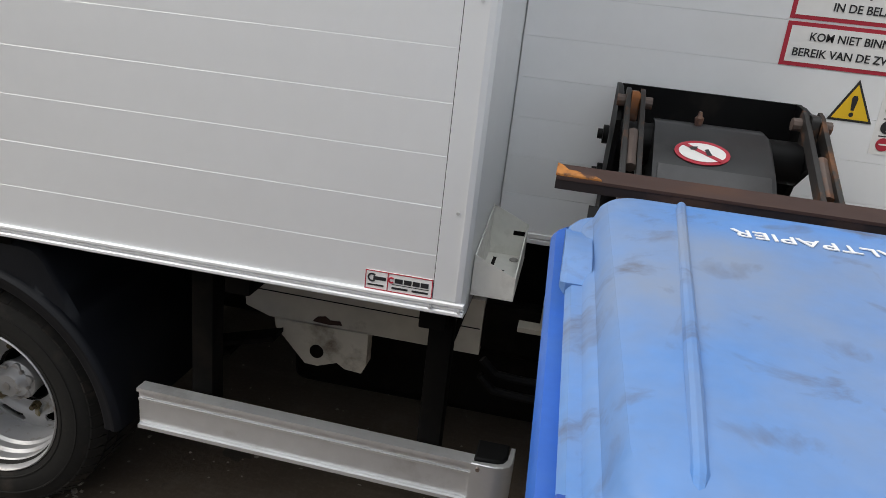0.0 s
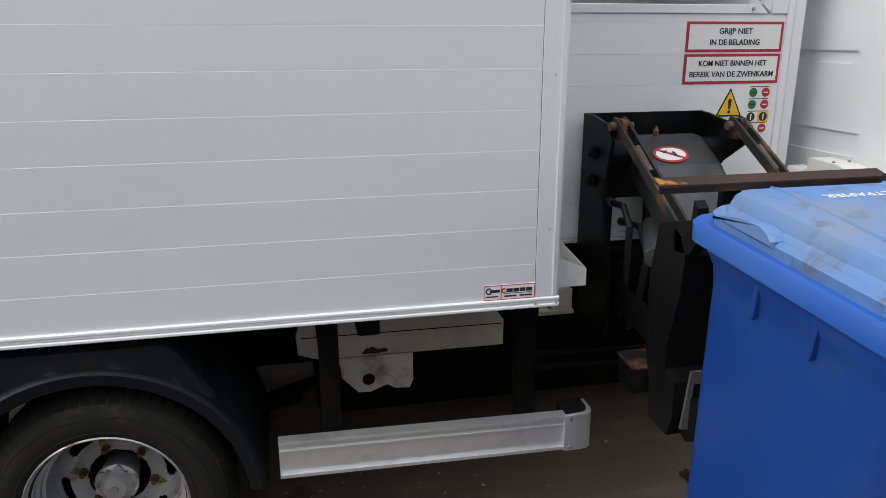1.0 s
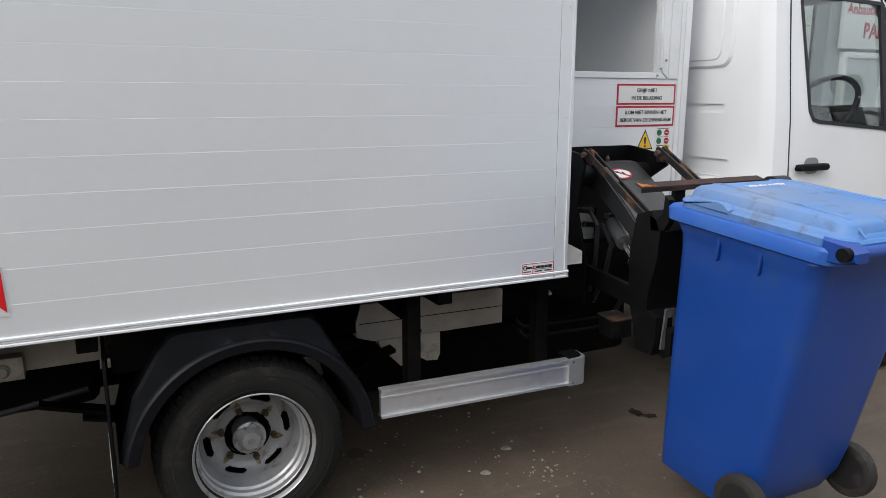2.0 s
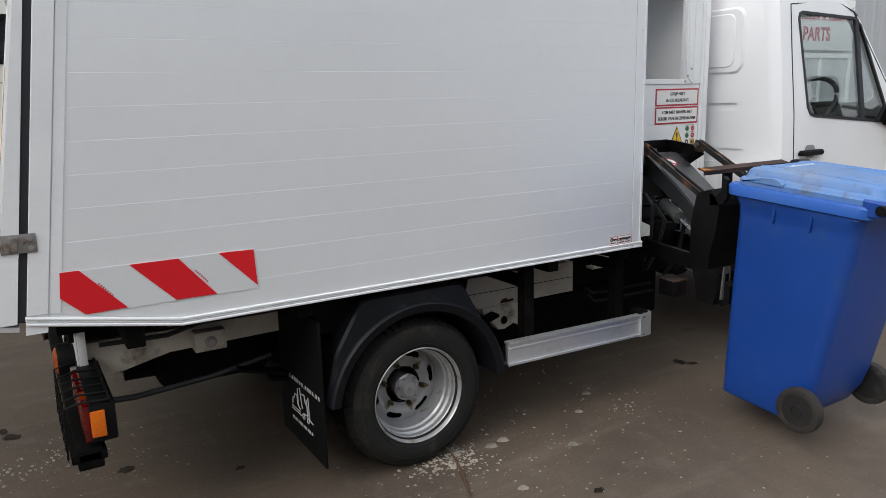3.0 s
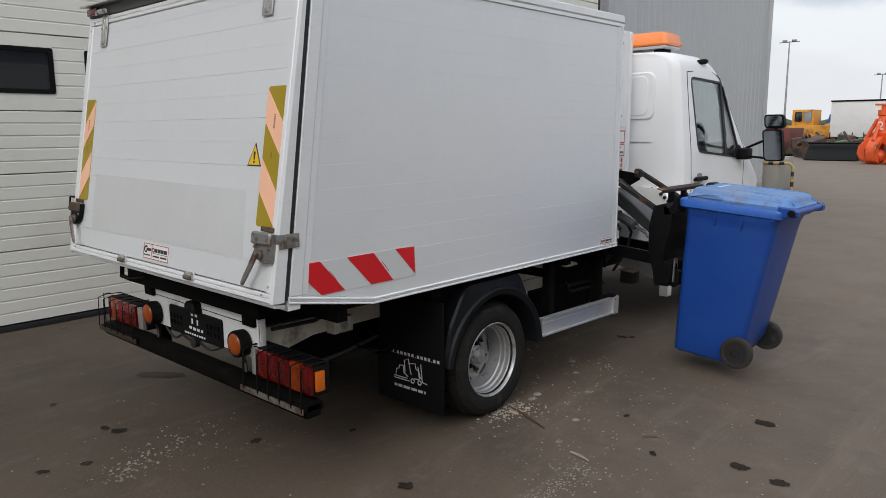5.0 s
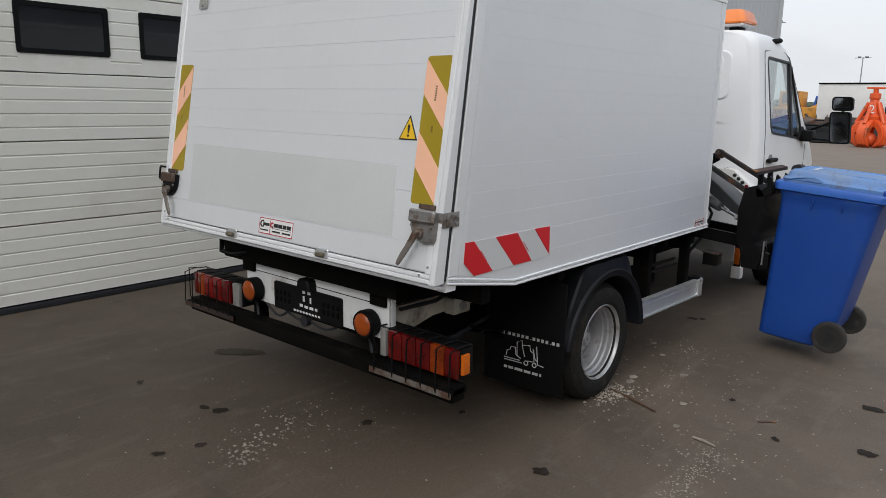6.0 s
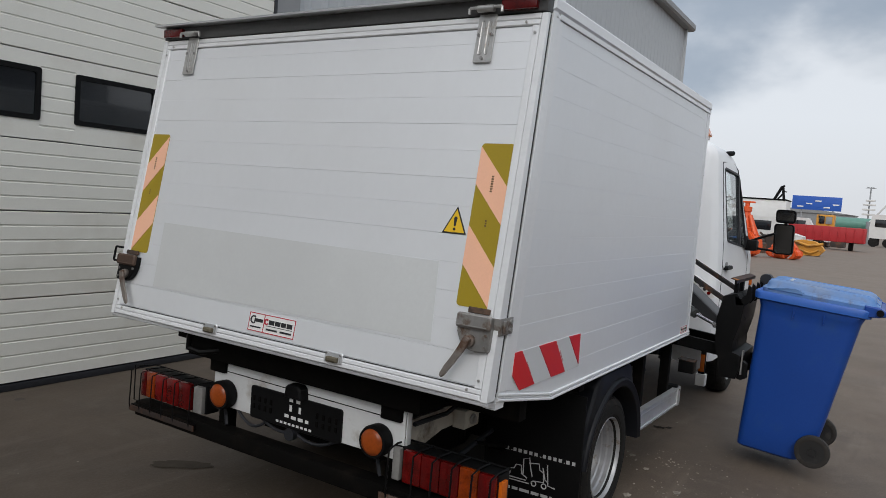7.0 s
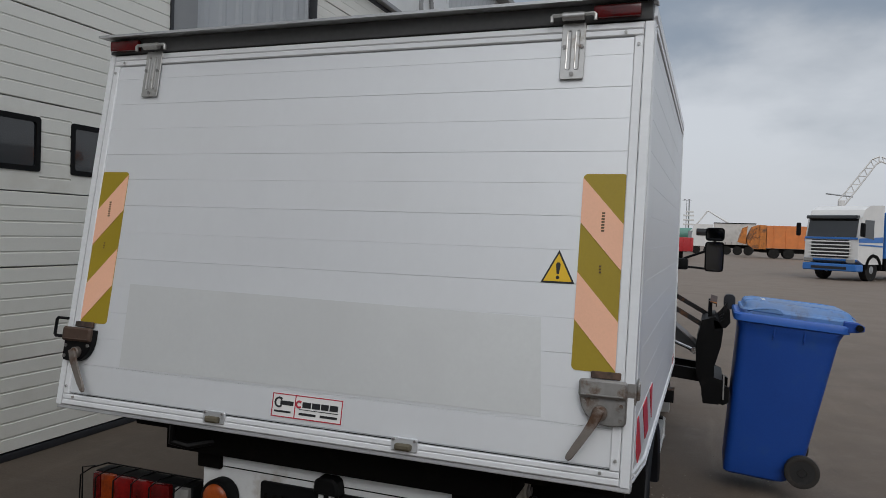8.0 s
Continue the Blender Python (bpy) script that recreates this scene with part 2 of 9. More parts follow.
BLUE_RIM = surface("sun_faded_blue_plastic", (0.020, 0.105, 0.43), 0.42, var=0.12, big=3, fine=80, bump=0.05, second=(0.045, 0.14, 0.43), amount=0.35, second_scale=4, soft=2.0)
BIN_TYRE = surface("dusty_bin_tyre", (0.022, 0.019, 0.0165), 0.8, var=0.25, fine=60, bump=0.1, second=(0.055, 0.048, 0.040), amount=0.3, second_scale=10)
BIN_WHEEL = surface("grey_black_wheel_plastic", (0.012, 0.0115, 0.0115), 0.6, var=0.2, fine=60, bump=0.1, second=(0.035, 0.032, 0.029), amount=0.3, second_scale=12)
BAY_PANEL = surface("white_bay_panel", (0.80, 0.81, 0.82), 0.36, var=0.02, big=0.9, fine=30, bump=0.015, second=(0.73, 0.735, 0.735), amount=0.25, second_scale=1.5, soft=2.0)
GALVANISED = surface("pale_galvanised_sheet", (0.72, 0.72, 0.68), 0.42, metal=0.25, var=0.12, fine=40, bump=0.06, second=(0.55, 0.54, 0.50), amount=0.35, second_scale=9)
BAR_DARK = surface("darker_bar_flange", (0.018, 0.013, 0.012), 0.5, var=0.3, fine=30, bump=0.15, second=(0.05, 0.028, 0.02), amount=0.28, second_scale=10, spec=0.3)
# faded and stained, with some sky reflection put into the pale blue
BLUE_LID = surface("weathered_blue_lid", (0.072, 0.215, 0.52), 0.45, var=0.14, big=4, fine=60, bump=0.05, second=(0.20, 0.245, 0.33), amount=0.46, second_scale=2.6, second_rough=0.6, soft=2.4, third=(0.085, 0.068, 0.058), third_amount=0.26, third_scale=9.0)
RED = surface("red_reflective_film", (0.62, 0.009, 0.016), 0.35, var=0.06, fine=200, bump=0.02)
SILVER_FILM = surface("grey_reflective_film", (0.60, 0.615, 0.62), 0.32, var=0.03, fine=200, bump=0.02)
OLIVE = surface("yellow_reflective_film", (0.34, 0.245, 0.012), 0.4, var=0.08, fine=150, bump=0.03)
PEACH = surface("peach_reflective_film", (0.90, 0.50, 0.33), 0.4, var=0.06, fine=150, bump=0.03)
HOOP_PAINT = surface("scuffed_yellow_paint", (0.40, 0.30, 0.10), 0.6, var=0.3, second=(0.20, 0.17, 0.11), amount=0.4, second_scale=9)
YELLOW = surface("yellow_sticker", (0.80, 0.50, 0.02), 0.4, var=0.04)
FADED_INK = surface("faded_print", (0.13, 0.075, 0.03), 0.5, var=0.1, bump=0)
INK = surface("black_print", (0.015, 0.015, 0.017), 0.5, var=0.0, bump=0)
SIGN_RED = surface("red_print", (0.42, 0.02, 0.04), 0.45, var=0.05, bump=0)
SIGN_GREEN = surface("green_print", (0.02, 0.16, 0.07), 0.45, var=0.05, bump=0)
PAPER = surface("white_sticker", (0.78, 0.77, 0.75), 0.4, var=0.04, bump=0.0)
PRINT_WHITE = surface("white_print", (0.75, 0.75, 0.75), 0.5, var=0.05, bump=0)
FADED = surface("matt_faded_film", (0.705, 0.72, 0.715), 0.50, metal=0.36, var=0.05, big=1.5, second=(0.66, 0.67, 0.665), amount=0.4, second_scale=1.6, soft=2.5)
LENS_TAIL = surface("orange_tail_lens", (0.22, 0.030, 0.002), 0.2, var=0.6, big=14, fine=140, bump=0.2, coat=0.3, spec=0.4)
LENS_RED = surface("red_lamp_lens", (0.145, 0.003, 0.0027), 0.16, var=0.6, big=14, fine=140, bump=0.2, coat=0.3, spec=0.4)
LENS_DARK = surface("dark_red_lens", (0.090, 0.002, 0.002), 0.16, var=0.6, big=14, fine=140, bump=0.2, coat=0.3, spec=0.4)
LENS_AMBER = surface("amber_lamp_lens", (0.54, 0.115, 0.008), 0.2, var=0.3, fine=90, bump=0.15, coat=0.2, spec=0.3)
LENS_ROUND = surface("dull_amber_lens", (0.30, 0.058, 0.008), 0.3, var=0.35, big=12, fine=120, bump=0.25, coat=0.1, spec=0.3)
LENS_ORANGE = surface("orange_beacon_plastic", (0.85, 0.22, 0.03), 0.22, var=0.08, fine=30, bump=0.02, coat=0.4)
LENS_CLEAR = surface("clear_lamp_lens", (0.24, 0.235, 0.225), 0.15, var=0.2, fine=90, bump=0.15, coat=0.6)
GLASS = glass("window_glass", (0.74, 0.80, 0.80))
DARK_GLASS = surface("dark_acrylic_pane", (0.012, 0.014, 0.017), 0.12, var=0.3, big=2, fine=3, bump=0.12, coat=0.5)
TRIM = surface("dark_cab_trim", (0.035, 0.036, 0.04), 0.7)
SEAT = surface("grey_seat_cloth", (0.06, 0.065, 0.075), 0.9, fine=150, bump=0.2)
MIRROR = surface("mirror_glass", (0.30, 0.33, 0.36), 0.04, metal=1.0, var=0.0, bump=0)
DOOR_CREAM = surface("cream_sectional_door", (0.70, 0.69, 0.635), 0.42, var=0.04, big=0.6, fine=90, bump=0.05, second=(0.61, 0.59, 0.53), amount=0.25, second_scale=0.9)
CLADDING = surface("grey_steel_cladding", (0.40, 0.415, 0.43), 0.45, metal=0.1, var=0.05, big=0.5, fine=10, bump=0.02)
FLASHING = surface("grey_flashing", (0.24, 0.245, 0.25), 0.45, var=0.06)
UNSEEN_WALL_DARK = surface("dark_unseen_wall", (0.075, 0.075, 0.078), 0.6, var=0.1, big=0.4, fine=5)
CONCRETE = surface("concrete_plinth", (0.30, 0.285, 0.26), 0.85, var=0.2, fine=40, bump=0.3)
ORANGE = surface("orange_machine_paint", (0.72, 0.10, 0.02), 0.45, var=0.12, second=(0.20, 0.07, 0.03), amount=0.25, second_scale=2)
TAIL_ORANGE = surface("grimy_orange_paint", (0.50, 0.17, 0.03), 0.5, var=0.35, second=(0.13, 0.06, 0.03), amount=0.42, second_scale=1.6)
FAR_ORANGE = surface("faded_orange_paint", (0.64, 0.20, 0.05), 0.5, var=0.12, second=(0.50, 0.19, 0.08), amount=0.4, second_scale=0.8)
FAR_YELLOW = surface("yellow_machine_paint", (0.62, 0.28, 0.03), 0.5, var=0.15, second=(0.2, 0.1, 0.04), amount=0.3, second_scale=1.5)
FAR_RED = surface("red_container_paint", (0.42, 0.02, 0.025), 0.5, var=0.12)
DARK_RED = surface("dark_red_container_paint", (0.13, 0.03, 0.025), 0.6, var=0.2)
FAR_BLUE = surface("blue_sign_paint", (0.02, 0.10, 0.45), 0.45, var=0.06)
SKY_BLUE = surface("light_blue_truck_paint", (0.035, 0.155, 0.46), 0.35, var=0.06)
FAR_GREEN = surface("green_machine_paint", (0.06, 0.22, 0.05), 0.5, var=0.2)
TANK_GREEN = surface("green_tank_paint", (0.10, 0.24, 0.19), 0.4, var=0.1)
FAR_WHITE = surface("white_trailer_sheet", (0.68, 0.67, 0.65), 0.55, var=0.06)
CANVAS = surface("grey_trailer_curtain", (0.52, 0.50, 0.47), 0.7, var=0.12, second=(0.40, 0.38, 0.35), amount=0.3, second_scale=0.7)
FAR_GREY = surface("galvanised_pole", (0.30, 0.31, 0.32), 0.5, metal=0.4)
SCRAP = surface("dark_scrap_steel", (0.055, 0.045, 0.04), 0.75, var=0.35, second=(0.14, 0.06, 0.03), amount=0.4, second_scale=2)
FOLIAGE = surface("distant_foliage", (0.055, 0.075, 0.05), 0.9, var=0.4, big=0.4, fine=2)
STONE = surface("pale_gravel", (0.25, 0.22, 0.18), 0.9, var=0.5, fine=30, bump=0.3)
FLAP_PRINT = surface("dull_white_print", (0.46, 0.46, 0.46), 0.6, var=0.12, fine=90, bump=0)
WOOD = surface("splintered_wood", (0.095, 0.052, 0.028), 0.8, var=0.3, fine=60, bump=0.3)


def ground_material():
    m = bpy.data.materials.new("worn_concrete_yard")
    m.use_nodes = True
    n, l = m.node_tree.nodes, m.node_tree.links
    p = n["Principled BSDF"]
    co = n.new("ShaderNodeTexCoord")

    def noise_node(scale, detail=6.0, rough=0.6):
        t = n.new("ShaderNodeTexNoise")
        t.inputs["Scale"].default_value, t.inputs["Detail"].default_value, t.inputs["Roughness"].default_value = scale, detail, rough
        l.new(co.outputs["Object"], t.inputs["Vector"])
        return t.outputs["Fac"]

    def band(src, lo, hi):
        t = n.new("ShaderNodeMapRange")
        t.inputs["From Min"].default_value, t.inputs["From Max"].default_value = lo, hi
        l.new(src, t.inputs["Value"])
        return t.outputs["Result"]

    def blend(fac, a, b, strength=1.0):
        t = n.new("ShaderNodeMix")
        t.data_type = "RGBA"
        k = n.new("ShaderNodeMath")
        k.operation, k.inputs[1].default_value = "MULTIPLY", strength
        l.new(fac, k.inputs[0])
        l.new(k.outputs[0], t.inputs["Factor"])
        if isinstance(a, tuple):
            t.inputs["A"].default_value = (*a, 1)
        else:
            l.new(a, t.inputs["A"])
        t.inputs["B"].default_value = (*b, 1)
        return t.outputs["Result"]

    c = blend(band(noise_node(0.22), 0.35, 0.65), (0.068, 0.049, 0.033), (0.098, 0.071, 0.049))
    c = blend(band(noise_node(1.3), 0.45, 0.70), c, (0.038, 0.027, 0.0185), 0.8)
    c = blend(band(noise_node(5.0, 8), 0.55, 0.72), c, (0.125, 0.098, 0.076), 0.65)
    c = blend(band(noise_node(70.0, 4), 0.50, 0.75), c, (0.160, 0.130, 0.104), 0.36)
    c = blend(band(noise_node(34.0, 4), 0.60, 0.72), c, (0.032, 0.027, 0.023), 0.55)
    for size, lo, hi, tone, much in (((0.5, 3.2, 1), 0.54, 0.70, (0.155, 0.121, 0.093), 0.55), ((2.6, 0.7, 1), 0.56, 0.72, (0.043, 0.031, 0.022), 0.6)):
        mp = n.new("ShaderNodeMapping")                # scuffs along the lane and smeared dirt across it
        mp.inputs["Scale"].default_value = size
        mp.inputs["Rotation"].default_value = (0, 0, 0.25)
        l.new(co.outputs["Object"], mp.inputs["Vector"])
        sm = n.new("ShaderNodeTexNoise")
        sm.inputs["Scale"].default_value, sm.inputs["Detail"].default_value, sm.inputs["Roughness"].default_value = 1.4, 7.0, 0.66
        l.new(mp.outputs["Vector"], sm.inputs["Vector"])
        c = blend(band(sm.outputs["Fac"], lo, hi), c, tone, much)
    vor = n.new("ShaderNodeTexVoronoi")
    vor.inputs["Scale"].default_value, vor.inputs["Randomness"].default_value = 1.5, 1.0
    wob = n.new("ShaderNodeVectorMath")
    wob.operation = "MULTIPLY_ADD"
    wn2 = n.new("ShaderNodeTexNoise")
    wn2.inputs["Scale"].default_value = 9.0
    l.new(co.outputs["Object"], wn2.inputs["Vector"])
    wob.inputs[1].default_value = (0.10, 0.06, 0)
    l.new(wn2.outputs["Color"], wob.inputs[0])
    l.new(co.outputs["Object"], wob.inputs[2])
    l.new(wob.outputs[0], vor.inputs["Vector"])
    sep = n.new("ShaderNodeSeparateColor")
    l.new(vor.outputs["Color"], sep.inputs["Color"])
    size = n.new("ShaderNodeMath")
    size.operation, size.inputs[1].default_value = "MULTIPLY", 0.085
    l.new(sep.outputs["Red"], size.inputs[0])
    less = n.new("ShaderNodeMath")
    less.operation = "LESS_THAN"
    l.new(vor.outputs["Distance"], less.inputs[0])
    l.new(size.outputs[0], less.inputs[1])
    c = blend(less.outputs[0], c, (0.025, 0.021, 0.018), 0.85)
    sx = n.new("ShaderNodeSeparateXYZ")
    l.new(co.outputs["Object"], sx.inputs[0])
    out = n.new("ShaderNodeMath")                      # dusty, and open-yard light put into the colour: paler away from truck and hall
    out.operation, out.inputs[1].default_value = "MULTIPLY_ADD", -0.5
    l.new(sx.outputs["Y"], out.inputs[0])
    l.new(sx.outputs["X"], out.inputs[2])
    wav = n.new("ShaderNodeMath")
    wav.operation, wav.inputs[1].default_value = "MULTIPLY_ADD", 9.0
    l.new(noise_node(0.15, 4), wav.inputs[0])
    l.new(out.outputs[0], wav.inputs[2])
    # shade between truck and hall, put into the colour as a dark strip
    strip = n.new("ShaderNodeMath")
    strip.operation, strip.inputs[1].default_value = "MULTIPLY_ADD", 2.4
    l.new(noise_node(0.6, 5), strip.inputs[0])
    l.new(sx.outputs["Y"], strip.inputs[2])
    c = blend(band(strip.outputs[0], 1.6, 3.6), c, (0.036, 0.027, 0.019), 0.45)
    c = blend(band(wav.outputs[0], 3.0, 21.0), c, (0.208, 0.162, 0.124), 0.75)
    l.new(c, p.inputs["Base Color"])
    rr = n.new("ShaderNodeMapRange")
    rr.inputs["To Min"].default_value, rr.inputs["To Max"].default_value = 0.55, 0.9
    l.new(noise_node(1.1), rr.inputs["Value"])
    l.new(rr.outputs["Result"], p.inputs["Roughness"])
    bp = n.new("ShaderNodeBump")
    bp.inputs["Strength"].default_value, bp.inputs["Distance"].default_value = 0.35, 0.006
    l.new(noise_node(45.0, 6), bp.inputs["Height"])
    l.new(bp.outputs["Normal"], p.inputs["Normal"])
    return m


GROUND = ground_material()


# ---- mesh helpers ----
ORIGIN = {}


def thing(name, at, label, category, group="", kind=""):
    """A top-level Empty at the base of a thing."""
    ob = new(name)
    ob.empty_display_size = 0.1
    ob.location = at
    ORIGIN[ob.name] = Vector(at)
    return tagged(ob, label, category, group, kind)


def finish(name, bm, material, origin=(0, 0, 0), smooth=35.0):
    bmesh.ops.translate(bm, verts=bm.verts, vec=-Vector(origin))
    bmesh.ops.recalc_face_normals(bm, faces=bm.faces)
    me = bpy.data.meshes.new(name)
    bm.to_mesh(me)
    bm.free()
    me.materials.append(material)
    if smooth:
        for f in me.polygons:
            f.use_smooth = True
        me.set_sharp_from_angle(angle=radians(smooth))
    return me


def part(name, bm, material, parent, label="", smooth=35.0):
    """One mesh object, given in world places, under a thing or under a part of one."""
    origin = ORIGIN[parent.name]
    ob = new(name, finish(name, bm, material, origin, smooth))
    ob.parent = parent
    ORIGIN[ob.name] = origin
    return tagged(ob, label)


def solid(name, bm, material, at, label, category, group="", kind="", smooth=35.0):
    """A top-level thing of one mesh, given in world places."""
    ob = new(name, finish(name, bm, material, at, smooth))
    ob.location = at
    ORIGIN[ob.name] = Vector(at)
    return tagged(ob, label, category, group, kind)


def box(bm, lo, hi, bevel=0.0, segments=2, m=None):
    x0, y0, z0 = lo
    x1, y1, z1 = hi
    v = [bm.verts.new(c) for c in ((x0, y0, z0), (x1, y0, z0), (x1, y1, z0), (x0, y1, z0), (x0, y0, z1), (x1, y0, z1), (x1, y1, z1), (x0, y1, z1))]
    faces = [bm.faces.new([v[i] for i in q]) for q in ((0, 3, 2, 1), (4, 5, 6, 7), (0, 1, 5, 4), (1, 2, 6, 5), (2, 3, 7, 6), (3, 0, 4, 7))]
    if m is not None:
        for w in v:
            w.co = m @ w.co
    if bevel:
        edges = list({e for f in faces for e in f.edges})
        bmesh.ops.bevel(bm, geom=edges, offset=bevel, segments=segments, profile=0.6, affect="EDGES")
    return bm


def prism(bm, poly, lo, hi, place, bevel=0.0):
    """A solid with outline poly in (a, b), from depth lo to depth hi; place(a, b, d) gives the world place."""
    low, high = ([bm.verts.new(place(a, b, d)) for a, b in poly] for d in (lo, hi))
    n = len(poly)
    faces = [bm.faces.new(low[::-1]), bm.faces.new(high)]
    faces += [bm.faces.new((low[i], low[(i + 1) % n], high[(i + 1) % n], high[i])) for i in range(n)]
    if bevel:
        bmesh.ops.bevel(bm, geom=list(faces[1].edges), offset=bevel, segments=1, affect="EDGES")
    return bm


def tube(bm, pts, r, seg=10, closed=False):
    """A round bar along points; r may be a list."""
    pts = [Vector(p) for p in pts]
    n, rings = len(pts), []
    side = None
    for i, p in enumerate(pts):
        d = (pts[(i + 1) % n] - pts[i - 1]) if closed else (pts[min(i + 1, n - 1)] - pts[max(i - 1, 0)])
        d.normalize()
        if side is None:
            side = d.cross(Vector((0, 0, 1)) if abs(d.z) < 0.9 else Vector((1, 0, 0))).normalized()
        else:
            side = (side - d * side.dot(d)).normalized()
        up = d.cross(side)
        rad = r[i] if isinstance(r, (list, tuple)) else r
        rings.append([bm.verts.new(p + rad * (math.cos(2 * math.pi * k / seg) * side + math.sin(2 * math.pi * k / seg) * up)) for k in range(seg)])
    for i in range(n if closed else n - 1):
        a, b = rings[i], rings[(i + 1) % n]
        for k in range(seg):
            bm.faces.new((a[k], a[(k + 1) % seg], b[(k + 1) % seg], b[k]))
    if not closed:
        bm.faces.new(rings[0][::-1])
        bm.faces.new(rings[-1])
    return bm


def lathe(bm, profile, centre, axis="y", seg=40, cap=True):
    """Turns (distance along the axis, radius) round an axis through centre."""
    cx, cy, cz = centre
    rings = []
    for d, r in profile:
        ring = []
        for k in range(seg):
            a = 2 * math.pi * k / seg
            c, s = r * math.cos(a), r * math.sin(a)
            ring.append(bm.verts.new({"y": (cx + c, cy + d, cz + s), "x": (cx + d, cy + c, cz + s), "z": (cx + c, cy + s, cz + d)}[axis]))
        rings.append(ring)
    for a, b in zip(rings, rings[1:]):
        for k in range(seg):
            bm.faces.new((a[k], a[(k + 1) % seg], b[(k + 1) % seg], b[k]))
    if cap:
        bm.faces.new(rings[0][::-1])
        bm.faces.new(rings[-1])
    return bm


def loft(bm, rings, cap=True):
    made = [[bm.verts.new(p) for p in ring] for ring in rings]
    for a, b in zip(made, made[1:]):
        n = len(a)
        for k in range(n):
            bm.faces.new((a[k], a[(k + 1) % n], b[(k + 1) % n], b[k]))
    if cap:
        bm.faces.new(made[0][::-1])
        bm.faces.new(made[-1])
    return bm


def rounded(a0, a1, b0, b1, r, seg=4):
    out = []
    for ca, cb, t0 in ((a1 - r, b1 - r, 0), (a0 + r, b1 - r, 90), (a0 + r, b0 + r, 180), (a1 - r, b0 + r, 270)):
        out += [(ca + r * math.cos(radians(t0 + 90 * k / seg)), cb + r * math.sin(radians(t0 + 90 * k / seg))) for k in range(seg + 1)]
    return out


def clip_band(poly, axis, lo, hi):
    """The part of a convex outline between lo and hi of one axis."""
    for sign, limit in ((1, lo), (-1, -hi)):
        out = []
        for i, p in enumerate(poly):
            q = poly[i - 1]
            dp, dq = sign * p[axis] - limit, sign * q[axis] - limit
            if (dp >= 0) != (dq >= 0):
                t = dq / (dq - dp)
                out.append((q[0] + t * (p[0] - q[0]), q[1] + t * (p[1] - q[1])))
            if dp >= 0:
                out.append(p)
        poly = out
        if len(poly) < 3:
            return []
    return poly


def clip_line(poly, px, py, nx, ny):
    """The part of a convex outline on the side to which (nx, ny) points."""
    out = []
    for i, p in enumerate(poly):
        q = poly[i - 1]
        dp, dq = (p[0] - px) * nx + (p[1] - py) * ny, (q[0] - px) * nx + (q[1] - py) * ny
        if (dp >= 0) != (dq >= 0):
            t = dq / (dq - dp)
            out.append((q[0] + t * (p[0] - q[0]), q[1] + t * (p[1] - q[1])))
        if dp >= 0:
            out.append(p)
    return out


def lettering(name, text, height, material, parent, place, label="", width=None, spacing=1.0, bold=0.0):
    """Words as a thin mesh: place(a, b, d) lays the flat letters, a to the right and b up from the middle."""
    curve = bpy.data.curves.new(name, "FONT")
    curve.body, curve.size, curve.align_x, curve.align_y = text, height * 1.38, "CENTER", "CENTER"
    curve.extrude, curve.space_character, curve.resolution_u, curve.offset = 0.0006, spacing, 3, bold
    ob = new(name, curve)
    me = bpy.data.meshes.new_from_object(ob.evaluated_get(bpy.context.evaluated_depsgraph_get()))
    bpy.data.objects.remove(ob)
    bpy.data.curves.remove(curve)
    span = max(v.co.x for v in me.vertices) - min(v.co.x for v in me.vertices)
    k = width / span if width else 1.0
    origin = ORIGIN[parent.name]
    for v in me.vertices:
        v.co = Vector(place(v.co.x * k, v.co.y, v.co.z)) - origin
    me.materials.clear()
    me.materials.append(material)
    ob = new(name, me)
    ob.parent = parent
    ORIGIN[ob.name] = origin
    return tagged(ob, label)


def bolts(parent, places, axis, r=0.008, material=None, name="bolt"):
    for p in places:
        bm = bmesh.new()
        lathe(bm, [(-0.004, r), (0.003, r), (0.006, r * 0.55)], p, axis, 10)
        part(name, bm, material or STEEL, parent)


# ---- ground and hall ----
bm = bmesh.new()
bmesh.ops.create_grid(bm, x_segments=24, y_segments=24, size=900)
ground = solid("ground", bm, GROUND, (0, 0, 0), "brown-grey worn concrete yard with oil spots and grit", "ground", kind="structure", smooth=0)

WALL = 4.08


def wall_place(a, b, d):
    return (a, WALL - d, b)


# backing wall in pieces round the two door openings
hall = thing("wall_hall", (7.5, WALL + 0.2, 0), "grey steel-clad hall wall with concrete plinth and white sectional doors", "wall", kind="structure")
bm = bmesh.new()
# beyond x -6 wall, gutter and roof are unseen, added to block sky
for lo, hi in (((-20, WALL + 0.1, 0), (-2.0, WALL + 0.3, 6.4)), ((-2.0, WALL + 0.1, 4.4), (2.76, WALL + 0.3, 6.4)), ((2.76, WALL + 0.1, 0), (5.06, WALL + 0.3, 6.4)),
               ((5.06, WALL + 0.1, 4.6), (9.08, WALL + 0.3, 6.4)), ((9.08, WALL + 0.1, 0.0), (17.0, WALL + 0.3, 6.4))):
    box(bm, lo, hi)
part("core", bm, FLASHING, hall, smooth=0)
bm = bmesh.new()
box(bm, (9.25, WALL - 0.02, -0.05), (17.08, WALL + 0.098, 0.25), 0.01)
box(bm, (3.10, WALL - 0.02, -0.05), (5.0, WALL + 0.098, 0.25), 0.01)
part("plinth", bm, CONCRETE, hall)


